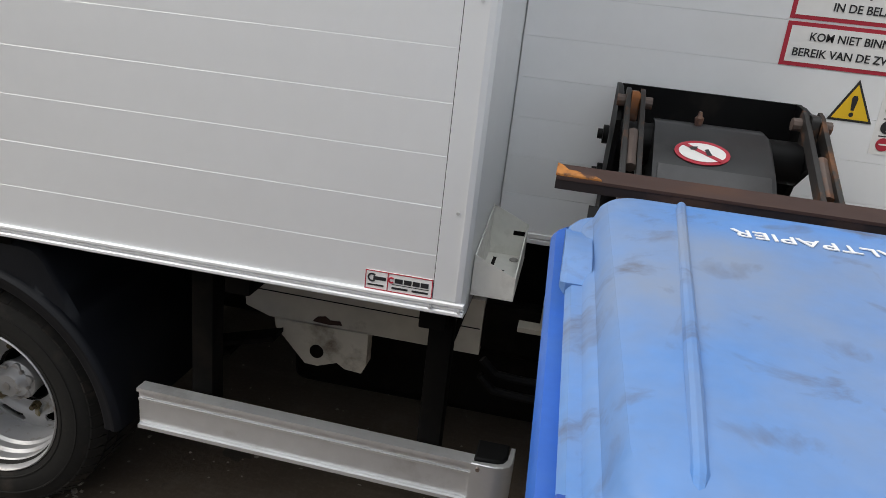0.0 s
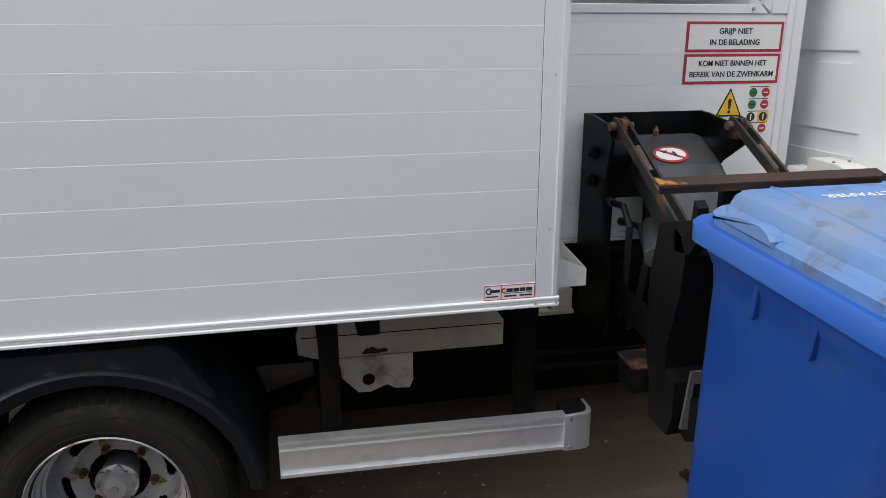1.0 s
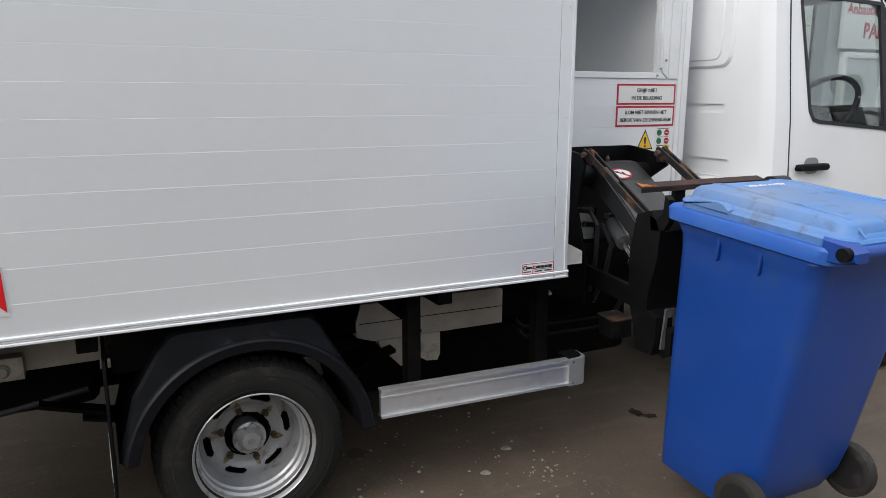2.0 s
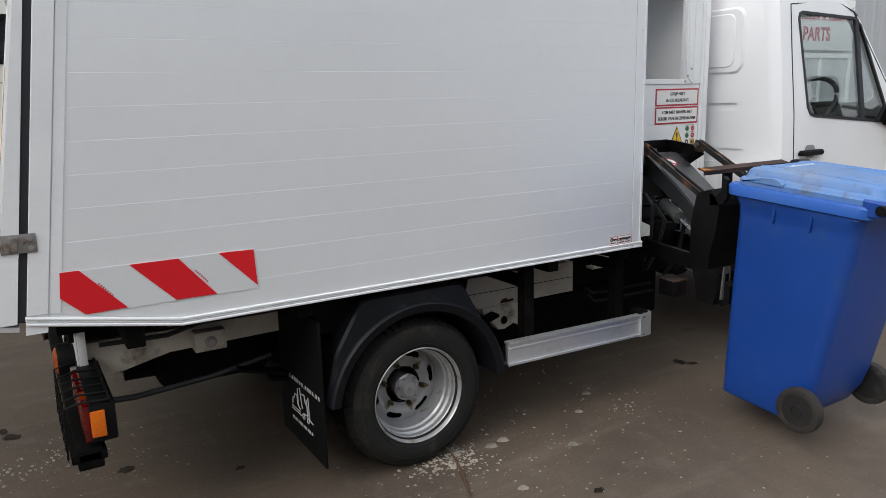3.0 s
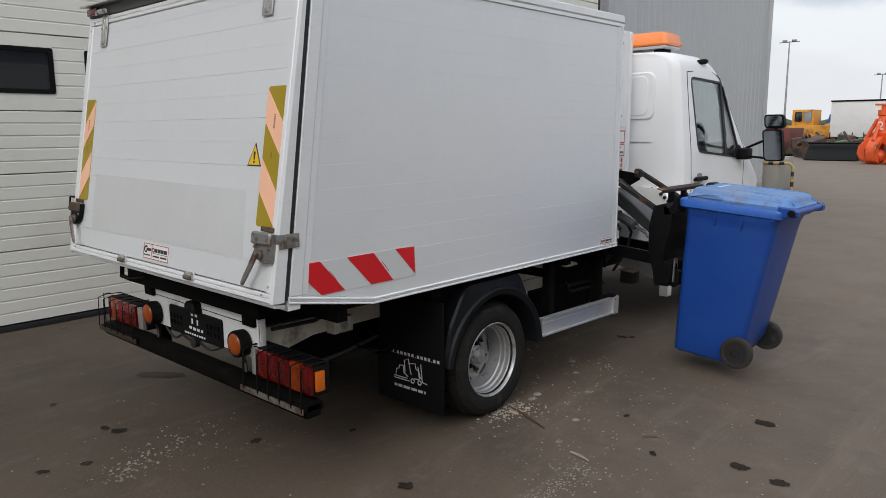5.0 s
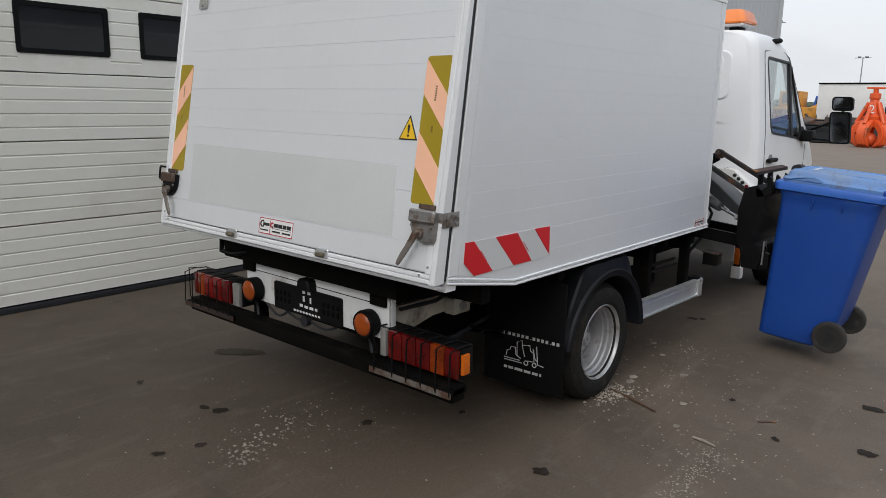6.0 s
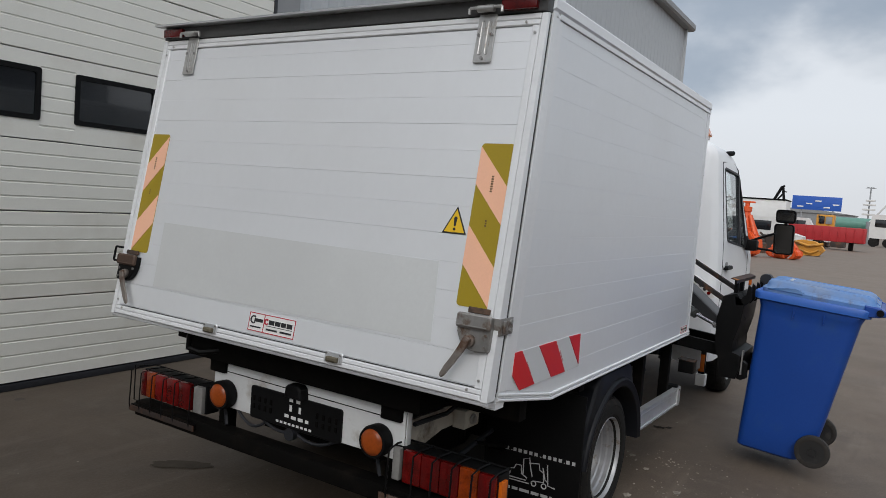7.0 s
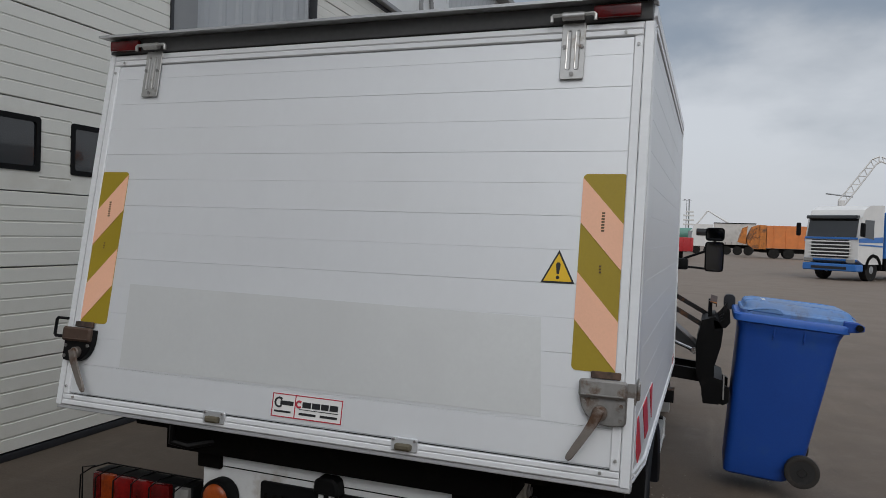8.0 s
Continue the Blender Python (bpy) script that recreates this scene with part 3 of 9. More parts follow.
def cladding(x0, x1, z0, z1, pitch=0.25, name="cladding_sheet"):
    bm, xs, x = bmesh.new(), [], x0
    while x < x1 - 0.01:
        for dx, dep in ((0, 0.0), (0.13, 0.0), (0.165, 0.011), (0.215, 0.011)):
            if x + dx <= x1:
                xs.append((x + dx, dep))
        x += pitch
    xs.append((x1, 0.0))
    rows = [[bm.verts.new((x, WALL + 0.07 - d, z)) for x, d in xs] for z in (z0, z1)]
    for i in range(len(xs) - 1):
        bm.faces.new((rows[0][i], rows[0][i + 1], rows[1][i + 1], rows[1][i]))
    part(name, bm, CLADDING, hall, smooth=0)


cladding(3.10, 5.06, 0.25, 6.4)
cladding(5.06, 9.08, 4.65, 6.4)
cladding(9.30, 17.06, 0.25, 6.4)
cladding(-2.0, 2.76, 4.45, 6.4)
bm = bmesh.new()
box(bm, (2.80, WALL + 0.0, 0), (3.11, WALL + 0.098, 6.4), 0.006)
box(bm, (9.10, WALL - 0.06, 0), (9.30, WALL + 0.098, 4.62), 0.006)
part("jamb_flashing", bm, FLASHING, hall)
bm = bmesh.new()
box(bm, (17.03, WALL - 0.01, 0), (17.11, WALL + 0.4, 6.45), 0.01)
box(bm, (17.02, WALL + 0.31, 0), (17.10, WALL + 20, 6.4))
part("corner_trim", bm, CLADDING, hall)
bm = bmesh.new()
prism(bm, [(0.12, 6.40), (-0.10, 6.40), (-0.14, 6.44), (-0.14, 6.56), (-0.11, 6.56), (-0.11, 6.46), (0.12, 6.46)], -20, 17.35, lambda a, b, d: (d, WALL + a, b))
part("gutter", bm, FLASHING, hall)
bm = bmesh.new()
box(bm, (-20, WALL + 0.1, 6.42), (17.1, WALL + 20, 6.5))
part("roof", bm, FLASHING, hall)


def sectional_door(name, x0, x1, top, windows, label):
    """Panels of 0.5 m, each with pressed ribs, and dark panes in one row."""
    door = thing(name, ((x0 + x1) / 2, WALL, 0), label, "door", kind="structure")
    joints = [0.05, 0.655, 1.272, 1.773, 2.38, 2.99, 3.60, 4.21, 4.82]
    for z, z_end in zip(joints, joints[1:]):
        if z > top - 0.05:
            break
        pitch, ribs = z_end - z, 5 if z_end - z < 0.55 else 6
        z0, z1 = max(z, 0.06), min(z_end, top)
        bm = bmesh.new()
        prof = []
        for r in range(ribs):
            a, b = z + pitch * r / ribs, z + pitch * (r + 1) / ribs
            deep = 0.006 if windows or r == 0 else 0.003
            prof += [(a + 0.0035, 0.006 - deep), (a + 0.008, 0.006), (b - 0.008, 0.006), (b - 0.0035, 0.003 if not windows and r < ribs - 1 else 0.0)]
        prof = [(min(max(q, z0 + 0.004), z1 - 0.004), d) for q, d in prof]
        holes = windows if z < 1.95 < z_end and windows else []
        spans, at = [], x0
        for w in holes:
            spans.append((at, w + 0.004))
            at = w + 0.673
        spans.append((at, x1))
        for s0, s1 in spans:
            rows = [[bm.verts.new((x, WALL - d, q)) for q, d in prof] for x in (s0, s1)]
            for i in range(len(prof) - 1):
                if abs(prof[i][0] - prof[i + 1][0]) > 1e-6:
                    bm.faces.new((rows[0][i], rows[1][i], rows[1][i + 1], rows[0][i + 1]))
        for w in holes:
            for q0, q1 in ((z0 + 0.004, 1.914), (2.272, z1 - 0.004)):
                if q1 > q0:
                    box(bm, (w + 0.004, WALL - 0.006, q0), (w + 0.673, WALL + 0.03, q1))
        box(bm, (x0, WALL + 0.004, z0 + 0.004), (x1, WALL + 0.045, min(z1 - 0.004, 1.89)) if holes else (x1, WALL + 0.045, z1 - 0.004))
        part("door_panel", bm, DOOR_CREAM, door, smooth=0)
    bm = bmesh.new()
    box(bm, (x0, WALL + 0.05, 0), (x1, WALL + 0.08, top))
    part("inner_lining", bm, FLASHING, door)
    bm = bmesh.new()
    box(bm, (x0, WALL - 0.010, 0.0), (x1, WALL + 0.05, 0.050), 0.008)
    part("bottom_seal", bm, SEAL, door)
    bm = bmesh.new()
    for x in (x0 - 0.03, x1 + 0.004):
        box(bm, (x, WALL - 0.02, 0), (x + 0.03, WALL + 0.09, top), 0.004)
    box(bm, (x0, WALL - 0.02, top), (x1, WALL + 0.09, top + 0.05), 0.004)
    part("side_seal", bm, SEAL, door)
    for w in windows:
        bm = bmesh.new()
        outer, inner = rounded(w, w + 0.677, 1.910, 2.276, 0.02), rounded(w + 0.035, w + 0.642, 1.945, 2.241, 0.02)
        for d0, d1, po, pi in ((0.014, 0.014, outer, inner),):
            vo0, vi0 = ([bm.verts.new(wall_place(a, b, -0.03)) for a, b in q] for q in (po, pi))
            vo1, vi1 = ([bm.verts.new(wall_place(a, b, 0.014)) for a, b in q] for q in (po, pi))
            n = len(po)
            for i in range(n):
                j = (i + 1) % n
                bm.faces.new((vo1[i], vo1[j], vi1[j], vi1[i]))
                bm.faces.new((vo0[i], vo0[j], vo1[j], vo1[i]))
                bm.faces.new((vi0[i], vi0[j], vi1[j], vi1[i]))
        frame_ob = part("window_frame", bm, PLASTIC, door)
        bm = bmesh.new()
        prism(bm, rounded(w + 0.03, w + 0.647, 1.940, 2.246, 0.02), -0.01, 0.002, wall_place)
        part("pane", bm, DARK_GLASS, frame_ob)
    return door


sectional_door("door_1", -2.0, 2.76, 4.4, [0.872 + 0.925 * k for k in (-3, -2, -1, 0, 1)], "closed cream-white sectional hall door with a row of dark panes")
sectional_door("door_2", 5.09, 9.06, 4.55, [], "closed plain cream-white sectional hall door")

board = thing("fascia_board", (7.2, 4.0, 4.7), "white fascia board over the hall door with a grey emblem", "sign", kind="structure")
bm = bmesh.new()
box(bm, (5.10, WALL - 0.04, 4.66), (9.28, WALL + 0.03, 6.2), 0.01)
part("board", bm, WHITE_TIN, board)
bm = bmesh.new()
box(bm, (5.07, WALL - 0.10, 4.60), (9.33, WALL + 0.03, 4.655), 0.006)
part("drip_edge", bm, FLASHING, board)
bm = bmesh.new()
tube(bm, [(8.25 + 0.22 * math.cos(a), WALL - 0.045, 5.0 + 0.3 * math.sin(a)) for a in [k * math.pi / 12 for k in range(24)]], 0.05, 6, True)
part("emblem", bm, FLASHING, board)

parts_sign = thing("parts_sign", (10.4, WALL - 0.01, 2.1), "white parts shop sign with red lettering on the hall wall", "sign")
bm = bmesh.new()
box(bm, (9.62, WALL - 0.03, 2.13), (11.27, WALL + 0.03, 2.86), 0.006)
part("sign_board", bm, PAPER, parts_sign)
lettering("lettering", "Anbauteile & Zubehör", 0.13, SIGN_RED, parts_sign, lambda a, b, d: (10.43 + a, WALL - 0.0325 - d, 2.61 + b), width=1.55, bold=0.004)
lettering("lettering", "PARTS", 0.19, SIGN_RED, parts_sign, lambda a, b, d: (10.34 + a, WALL - 0.0325 - d, 2.35 + b), width=0.66, bold=0.008)
win = thing("window_1", (10.3, WALL, 1.1), "white-framed hall window under the sign", "window", kind="structure")
bm = bmesh.new()
for lo, hi in (((9.72, 1.05), (11.3, 1.12)), ((9.72, 2.02), (11.3, 2.09)), ((9.72, 1.12), (9.79, 2.02)), ((11.23, 1.12), (11.3, 2.02)), ((10.48, 1.12), (10.54, 2.02))):
    box(bm, (lo[0], WALL - 0.02, lo[1]), (hi[0], WALL + 0.06, hi[1]), 0.005)
part("window_frame", bm, PAPER, win)
bm = bmesh.new()
box(bm, (9.78, WALL + 0.0, 1.11), (11.24, WALL + 0.012, 2.03))
part("pane", bm, surface("pale_window_blind", (0.45, 0.46, 0.46), 0.3, var=0.3, big=3), win)

# unseen walls added behind the walk to block low sky light
for name, lo, hi in (("wall_yard_south", (-20, -16.3, 0), (14, -16, 6.0)), ("wall_yard_west", (-20.3, -16.3, 0), (-20, 4.0, 4.0))):
    bm = bmesh.new()
    box(bm, lo, hi, 0.02)
    solid(name, bm, UNSEEN_WALL_DARK, ((lo[0] + hi[0]) / 2, (lo[1] + hi[1]) / 2, 0), "unseen dark grey wall added to block low sky light", "wall", kind="structure", smooth=0)


# ---- truck ----
truck = thing("truck", (2.6, 1.02, 0), "white paper-collection truck with aluminium box body and black side lift", "truck")
W = 2.04                       # body width
ZB, ZT = 0.83, 2.31            # underside and top of the box


def rear_x(z):
    return -0.03 + 0.138 * (z - 0.90)


def side_place(a, b, d):       # near side: d outwards
    return (a, -d, b)


def far_side(a, b, d):
    return (a, W + d, b)


# box shell
shell = [(rear_x(0.92) + 0.03, 0.935), (0.43, 0.85), (2.58, 0.85), (2.58, 2.29), (rear_x(2.29) + 0.03, 2.29)]
for place, seen in ((side_place, True), (far_side, False)):
    bm = bmesh.new()
    prism(bm, shell, -0.045, -0.0022, place)
    wall = part("side_wall", bm, PANEL_BACK, truck, "white aluminium plank side of the box body")
    region = [(rear_x(0.95) + 0.06, 0.943), (0.44, 0.8585), (2.5300, 0.8585), (2.5300, 2.235), (rear_x(2.235) + 0.06, 2.235)]
    seams = [0.80, 1.057, 1.262, 1.467, 1.670, 1.872, 2.076, 2.30]
    for z0, z1 in zip(seams, seams[1:]):
        bm, mid = bmesh.new(), (z0 + z1) / 2 if z0 > 0.9 else 0.955
        for s0, s1 in ((z0 + 0.0001, mid - 0.00003), (mid + 0.00003, z1 - 0.0001)):
            top = s1 - 0.0013
            strip = clip_band(region, 1, s0, top)
            if strip:
                prism(bm, strip, -0.0020, 0.0, place, 0.00015)
            lip = clip_band(region, 1, top, s1)
            if lip:                                        # slanted upper lip of the plank
                old = set(bm.verts)
                prism(bm, lip, -0.0020, 0.0, place)
                for v in bm.verts:
                    if v not in old and v.co.z > s1 - 0.0003 and (v.co.y < 0.0001 or v.co.y > W - 0.0001):
                        v.co.y += 0.0007 if v.co.y < 1 else -0.0007
        part("plank", bm, PANEL, wall, smooth=0)
    # border profiles
    def rail(pts_low, pts_high, name, out=0.006):
        bm = bmesh.new()
        prism(bm, pts_low + pts_high[::-1], -0.03, out, place, 0.0007 if name == "front_post" else 0.002)
        part(name, bm, PANEL if name == "front_post" else PROFILE, wall, "smooth aluminium edge profile")
    low = [(rear_x(0.915), 0.915), (0.425, ZB + 0.003), (2.60, ZB)]
    for k, (lift, height, out) in enumerate(((0.0, 0.010, 0.008), (0.0105, 0.008, 0.004), (0.019, 0.010, 0.008))):
        for a, b in zip(low, low[1:]):
            bm = bmesh.new()
            prism(bm, [(a[0], a[1] + lift), (b[0], b[1] + lift), (b[0], b[1] + lift + height), (a[0], a[1] + lift + height)], -0.03, out, place, 0.0025)
            part("bottom_rail", bm, PROFILE, wall)
    rail([(2.5318, 0.861), (2.58, 0.861)], [(2.5318, 2.236), (2.58, 2.236)], "front_post", 0.002)
    bm = bmesh.new()
    prism(bm, [(2.5302, 0.861), (2.5316, 0.861), (2.5316, 2.235), (2.5302, 2.235)], -0.0021, -0.0008, place)
    part("joint", bm, SEAL, wall)
    rail([(rear_x(0.946), 0.946), (rear_x(0.946) + 0.058, 0.943)], [(rear_x(2.25), 2.25), (rear_x(2.25) + 0.058, 2.25)], "rear_post")
    rail([(rear_x(0.955) + 0.0588, 0.943), (rear_x(0.955) + 0.092, 0.9375)], [(rear_x(2.236) + 0.0588, 2.236), (rear_x(2.236) + 0.092, 2.236)], "rear_post", 0.0025)
    rail([(rear_x(2.25) + 0.06, 2.2375), (2.60, 2.2375)], [(rear_x(2.25) + 0.06, 2.258), (2.60, 2.258)], "top_rail")
    bm = bmesh.new()
    prism(bm, [(rear_x(2.26), 2.26), (2.605, 2.26), (2.605, ZT - 0.012), (2.595, ZT), (rear_x(2.3) + 0.01, ZT), (rear_x(2.3), ZT - 0.01)], -0.06, 0.008, place, 0.008)
    part("roof_rail", bm, PROFILE, wall, "rounded white roof edge profile")
    for a, b in ((rear_x(0.94) + 0.03, 0.928), (2.53, 0.843), (2.59, 0.843), (2.565, 1.05), (2.565, 1.45), (2.565, 1.85), (2.565, 2.22), (rear_x(2.24) + 0.03, 2.24), (2.575, 2.248)):
        bolts(wall, [place(a, b, 0.0015 if a > 2.5 and b > 0.9 else 0.007)], "y", 0.0034, BARE)

# front wall of the box with its rounded corner post, floor and roof
bm = bmesh.new()
prism(bm, [(2.58, -0.006), (2.592, -0.004), (2.60, 0.004), (2.602, 0.03), (2.602, W - 0.03), (2.60, W - 0.004), (2.592, W + 0.004), (2.58, W + 0.006)], ZB, 2.258, lambda a, b, d: (a, b, d))
part("front_wall", bm, PANEL, truck)
bm = bmesh.new()
box(bm, (rear_x(2.29) + 0.01, 0.05, 2.27), (2.59, W - 0.05, 2.30), 0.01)
part("roof", bm, PANEL, truck)
bm = bmesh.new()
prism(bm, [(0.0, 0.935), (0.43, 0.855), (2.58, 0.855), (2.58, 0.90), (0.43, 0.90), (0.02, 0.98)], 0.03, W - 0.03, lambda a, b, d: (a, d, b))
part("floor_plate", bm, SOOT_SHADE, truck)

# striped film on both sides
for place in (side_place,):
    bm = bmesh.new()
    prism(bm, [(0.074, 0.99), (0.137, 0.9225), (0.70, 0.9225), (0.692, 1.066), (0.080, 1.066)], 0.0, 0.0022, place)
    film = part("stripe_film", bm, SILVER_FILM, truck, "red and grey slanted warning stripes")
    for poly in ([(0.080, 1.067), (0.134, 1.067), (0.262, 0.926), (0.138, 0.924), (0.072, 0.987)], [(0.280, 1.065), (0.433, 1.065), (0.549, 0.925), (0.414, 0.926)],
                 [(0.566, 1.066), (0.687, 1.063), (0.692, 0.934)]):
        bm = bmesh.new()
        prism(bm, poly, 0.002, 0.0045, place)
        part("red_stripe", bm, RED, film)
    for x in (0.186, 0.486):
        for k in range(7):
            bm = bmesh.new()
            c = (x + 0.0058 * k, 1.016 - 0.007 * k)
            prism(bm, [(c[0] - 0.0035, c[1] - 0.0005), (c[0] - 0.0005, c[1] - 0.0038), (c[0] + 0.0035, c[1] + 0.0005), (c[0] + 0.0005, c[1] + 0.0038)], 0.0021, 0.003, place)
            part("print", bm, SIGN_RED, film)


def maker_sticker(parent, place, w, h):
    """White sticker with red border, a ring emblem and dark bars."""
    bm = bmesh.new()
    prism(bm, [(-w / 2, -h / 2), (w / 2, -h / 2), (w / 2, h / 2), (-w / 2, h / 2)], 0.0, 0.0018, place)
    st = part("sticker", bm, PAPER, parent, "small white maker's sticker with red border")
    t = 0.045 * h
    for a0, a1, b0, b1 in ((-w / 2, w / 2, h / 2 - t, h / 2), (-w / 2, w / 2, -h / 2, -h / 2 + t), (-w / 2, -w / 2 + t, -h / 2 + t, h / 2 - t), (w / 2 - t, w / 2, -h / 2 + t, h / 2 - t), (-0.17 * w, -0.17 * w + t, -h / 2 + t, h / 2 - t)):
        bm = bmesh.new()
        prism(bm, [(a0, b0), (a1, b0), (a1, b1), (a0, b1)], 0.0018, 0.0028, place)
        part("border", bm, SIGN_RED, st)
    for a0, a1, b0, b1 in ((-0.38 * w, -0.19 * w, 0.02 * h, 0.2 * h), (-0.46 * w, -0.22 * w, -0.30 * h, -0.22 * h), (-0.06 * w, 0.06 * w, 0.0, 0.24 * h), (0.075 * w, 0.19 * w, 0.0, 0.24 * h), (0.205 * w, 0.31 * w, 0.0, 0.24 * h), (0.325 * w, 0.44 * w, 0.0, 0.24 * h), (-0.10 * w, 0.45 * w, -0.10 * h, -0.07 * h), (-0.10 * w, 0.14 * w, -0.32 * h, -0.22 * h), (0.2 * w, 0.44 * w, -0.32 * h, -0.22 * h)):
        bm = bmesh.new()
        prism(bm, [(a0, b0), (a1, b0), (a1, b1), (a0, b1)], 0.0018, 0.0028, place)
        part("printed_bar", bm, INK, st)
    for cx, r, mt in ((-0.40 * w, 0.19 * h, INK), (-0.11 * w, 0.13 * h, SIGN_RED)):
        bm = bmesh.new()
        tube(bm, [place(cx + r * math.cos(t0), 0.12 * h + r * math.sin(t0), 0.0022) for t0 in [radians(40 + 28 * k) for k in range(11)]], 0.05 * h, 5)
        part("emblem", bm, mt, st)


maker_sticker(truck, lambda a, b, d: (2.458 + a, -0.0005 - d, 0.8805 + b), 0.144, 0.042)

# ---- rear door, sloping outwards towards its foot ----
LEN = math.hypot(1, 0.170)


def door_place(a, b, d):       # a: across (y), b: height, d: outwards
    return (-0.098 + 0.170 * (b - 0.938) - d / LEN, a, b + 0.170 * d / LEN)


rear_door = part("rear_door", prism(bmesh.new(), [(0.032, 0.965), (W - 0.032, 0.965), (W - 0.032, 2.235), (0.032, 2.235)], -0.042, -0.011, door_place), PANEL_BACK, truck, "white plank tailgate hinged at the top")
for z0, z1 in zip([0.97, 1.072, 1.265, 1.461, 1.658, 1.851, 2.045], [1.072, 1.265, 1.461, 1.658, 1.851, 2.045, 2.195]):
    bm, mid = bmesh.new(), z0 + 0.098
    for s0, s1 in ((z0 + 0.0003, mid - 0.0001), (mid + 0.0001, z1 - 0.0003)):
        if s1 > s0:
            prism(bm, [(0.05, s0), (W - 0.05, s0), (W - 0.05, s1), (0.05, s1)], -0.011, 0.0, door_place, 0.0007)
    part("plank", bm, PANEL, rear_door, smooth=0)
for poly, name in (([(0.0235, 0.963), (0.05, 0.963), (0.05, 2.197), (0.0235, 2.197)], "edge_profile"),
                   ([(W - 0.05, 0.963), (W - 0.0235, 0.963), (W - 0.0235, 2.197), (W - 0.05, 2.197)], "edge_profile"),
                   ([(0.0235, 2.1985), (W - 0.0235, 2.1985), (W - 0.0235, 2.218), (0.0235, 2.218)], "top_profile"), ([(0.0235, 2.2195), (W - 0.0235, 2.2195), (W - 0.0235, 2.24), (0.0235, 2.24)], "top_profile"),
                   ([(0.0235, 0.945), (W - 0.0235, 0.945), (W - 0.0235, 0.9615), (0.0235, 0.9615)], "bottom_profile"), ([(0.0235, 0.925), (W - 0.0235, 0.925), (W - 0.0235, 0.9435), (0.0235, 0.9435)], "bottom_profile")):
    bm = bmesh.new()
    prism(bm, poly, -0.020, 0.006, door_place, 0.003)
    part(name, bm, PROFILE, rear_door)
for a, b in ((0.036, 0.99), (0.075, 0.954), (W - 0.036, 0.99), (W - 0.075, 0.954), (0.036, 2.17), (0.075, 2.208), (W - 0.036, 2.17), (W - 0.075, 2.208)):
    bolts(rear_door, [door_place(a, b, 0.007)], "x", 0.0048, HINGE_STEEL)
bm = bmesh.new()
prism(bm, [(-0.006, 0.910), (W + 0.004, 0.910), (W + 0.004, 0.9235), (-0.006, 0.9235)], -0.055, -0.002, door_place, 0.002)
part("foot_lip", bm, BARE, rear_door)
bm = bmesh.new()
prism(bm, [(0.25, 1.082), (1.78, 1.078), (1.785, 1.372), (0.27, 1.36)], 0.0, 0.0015, door_place)
part("faded_film", bm, FADED, rear_door, "greyish matt patch where a film was removed")
# wedge-shaped outer edges of the door, and the rubber seal between them and the frame
def edge_wedge(lo, hi, front, back, z0, z1, bev):
    face = [(door_place(0, z, front)[0] if front is not None else rear_x(z) - 0.0225, z) for z in (z0, z1)]
    return prism(bmesh.new(), [face[0], (rear_x(z0) + back, z0), (rear_x(z1) + back, z1), face[1]], lo, hi, lambda a, b, d: (a, d, b), bev)


for lo, hi in ((-0.005, 0.022), (W - 0.022, W + 0.005)):
    part("edge_profile", edge_wedge(lo, hi, 0.006, -0.024, 0.925, 2.24, 0.003), PROFILE, rear_door)
    part("door_seal", edge_wedge(lo + 0.007 * (lo < 1), hi - 0.007 * (lo > 1), None, 0.0, 0.93, 2.24, 0.004), SEAL, rear_door, "black rubber door seal")
bm = bmesh.new()
prism(bm, [(0.03, 0.93), (W - 0.03, 0.93), (W - 0.03, 0.96), (0.03, 0.96)], -0.075, -0.043, door_place)
part("door_seal", bm, SEAL, rear_door, "black rubber door seal")
# rear frame behind the seal
for a0, a1 in ((0.0, 0.05), (W - 0.05, W)):
    bm = bmesh.new()
    prism(bm, [(rear_x(0.885) + 0.0, 0.885), (rear_x(0.885) + 0.06, 0.885), (rear_x(2.26) + 0.05, 2.26), (rear_x(2.26), 2.26)], a0, a1, lambda a, b, d: (a, d, b), 0.004)
    part("rear_frame", bm, PROFILE, truck)


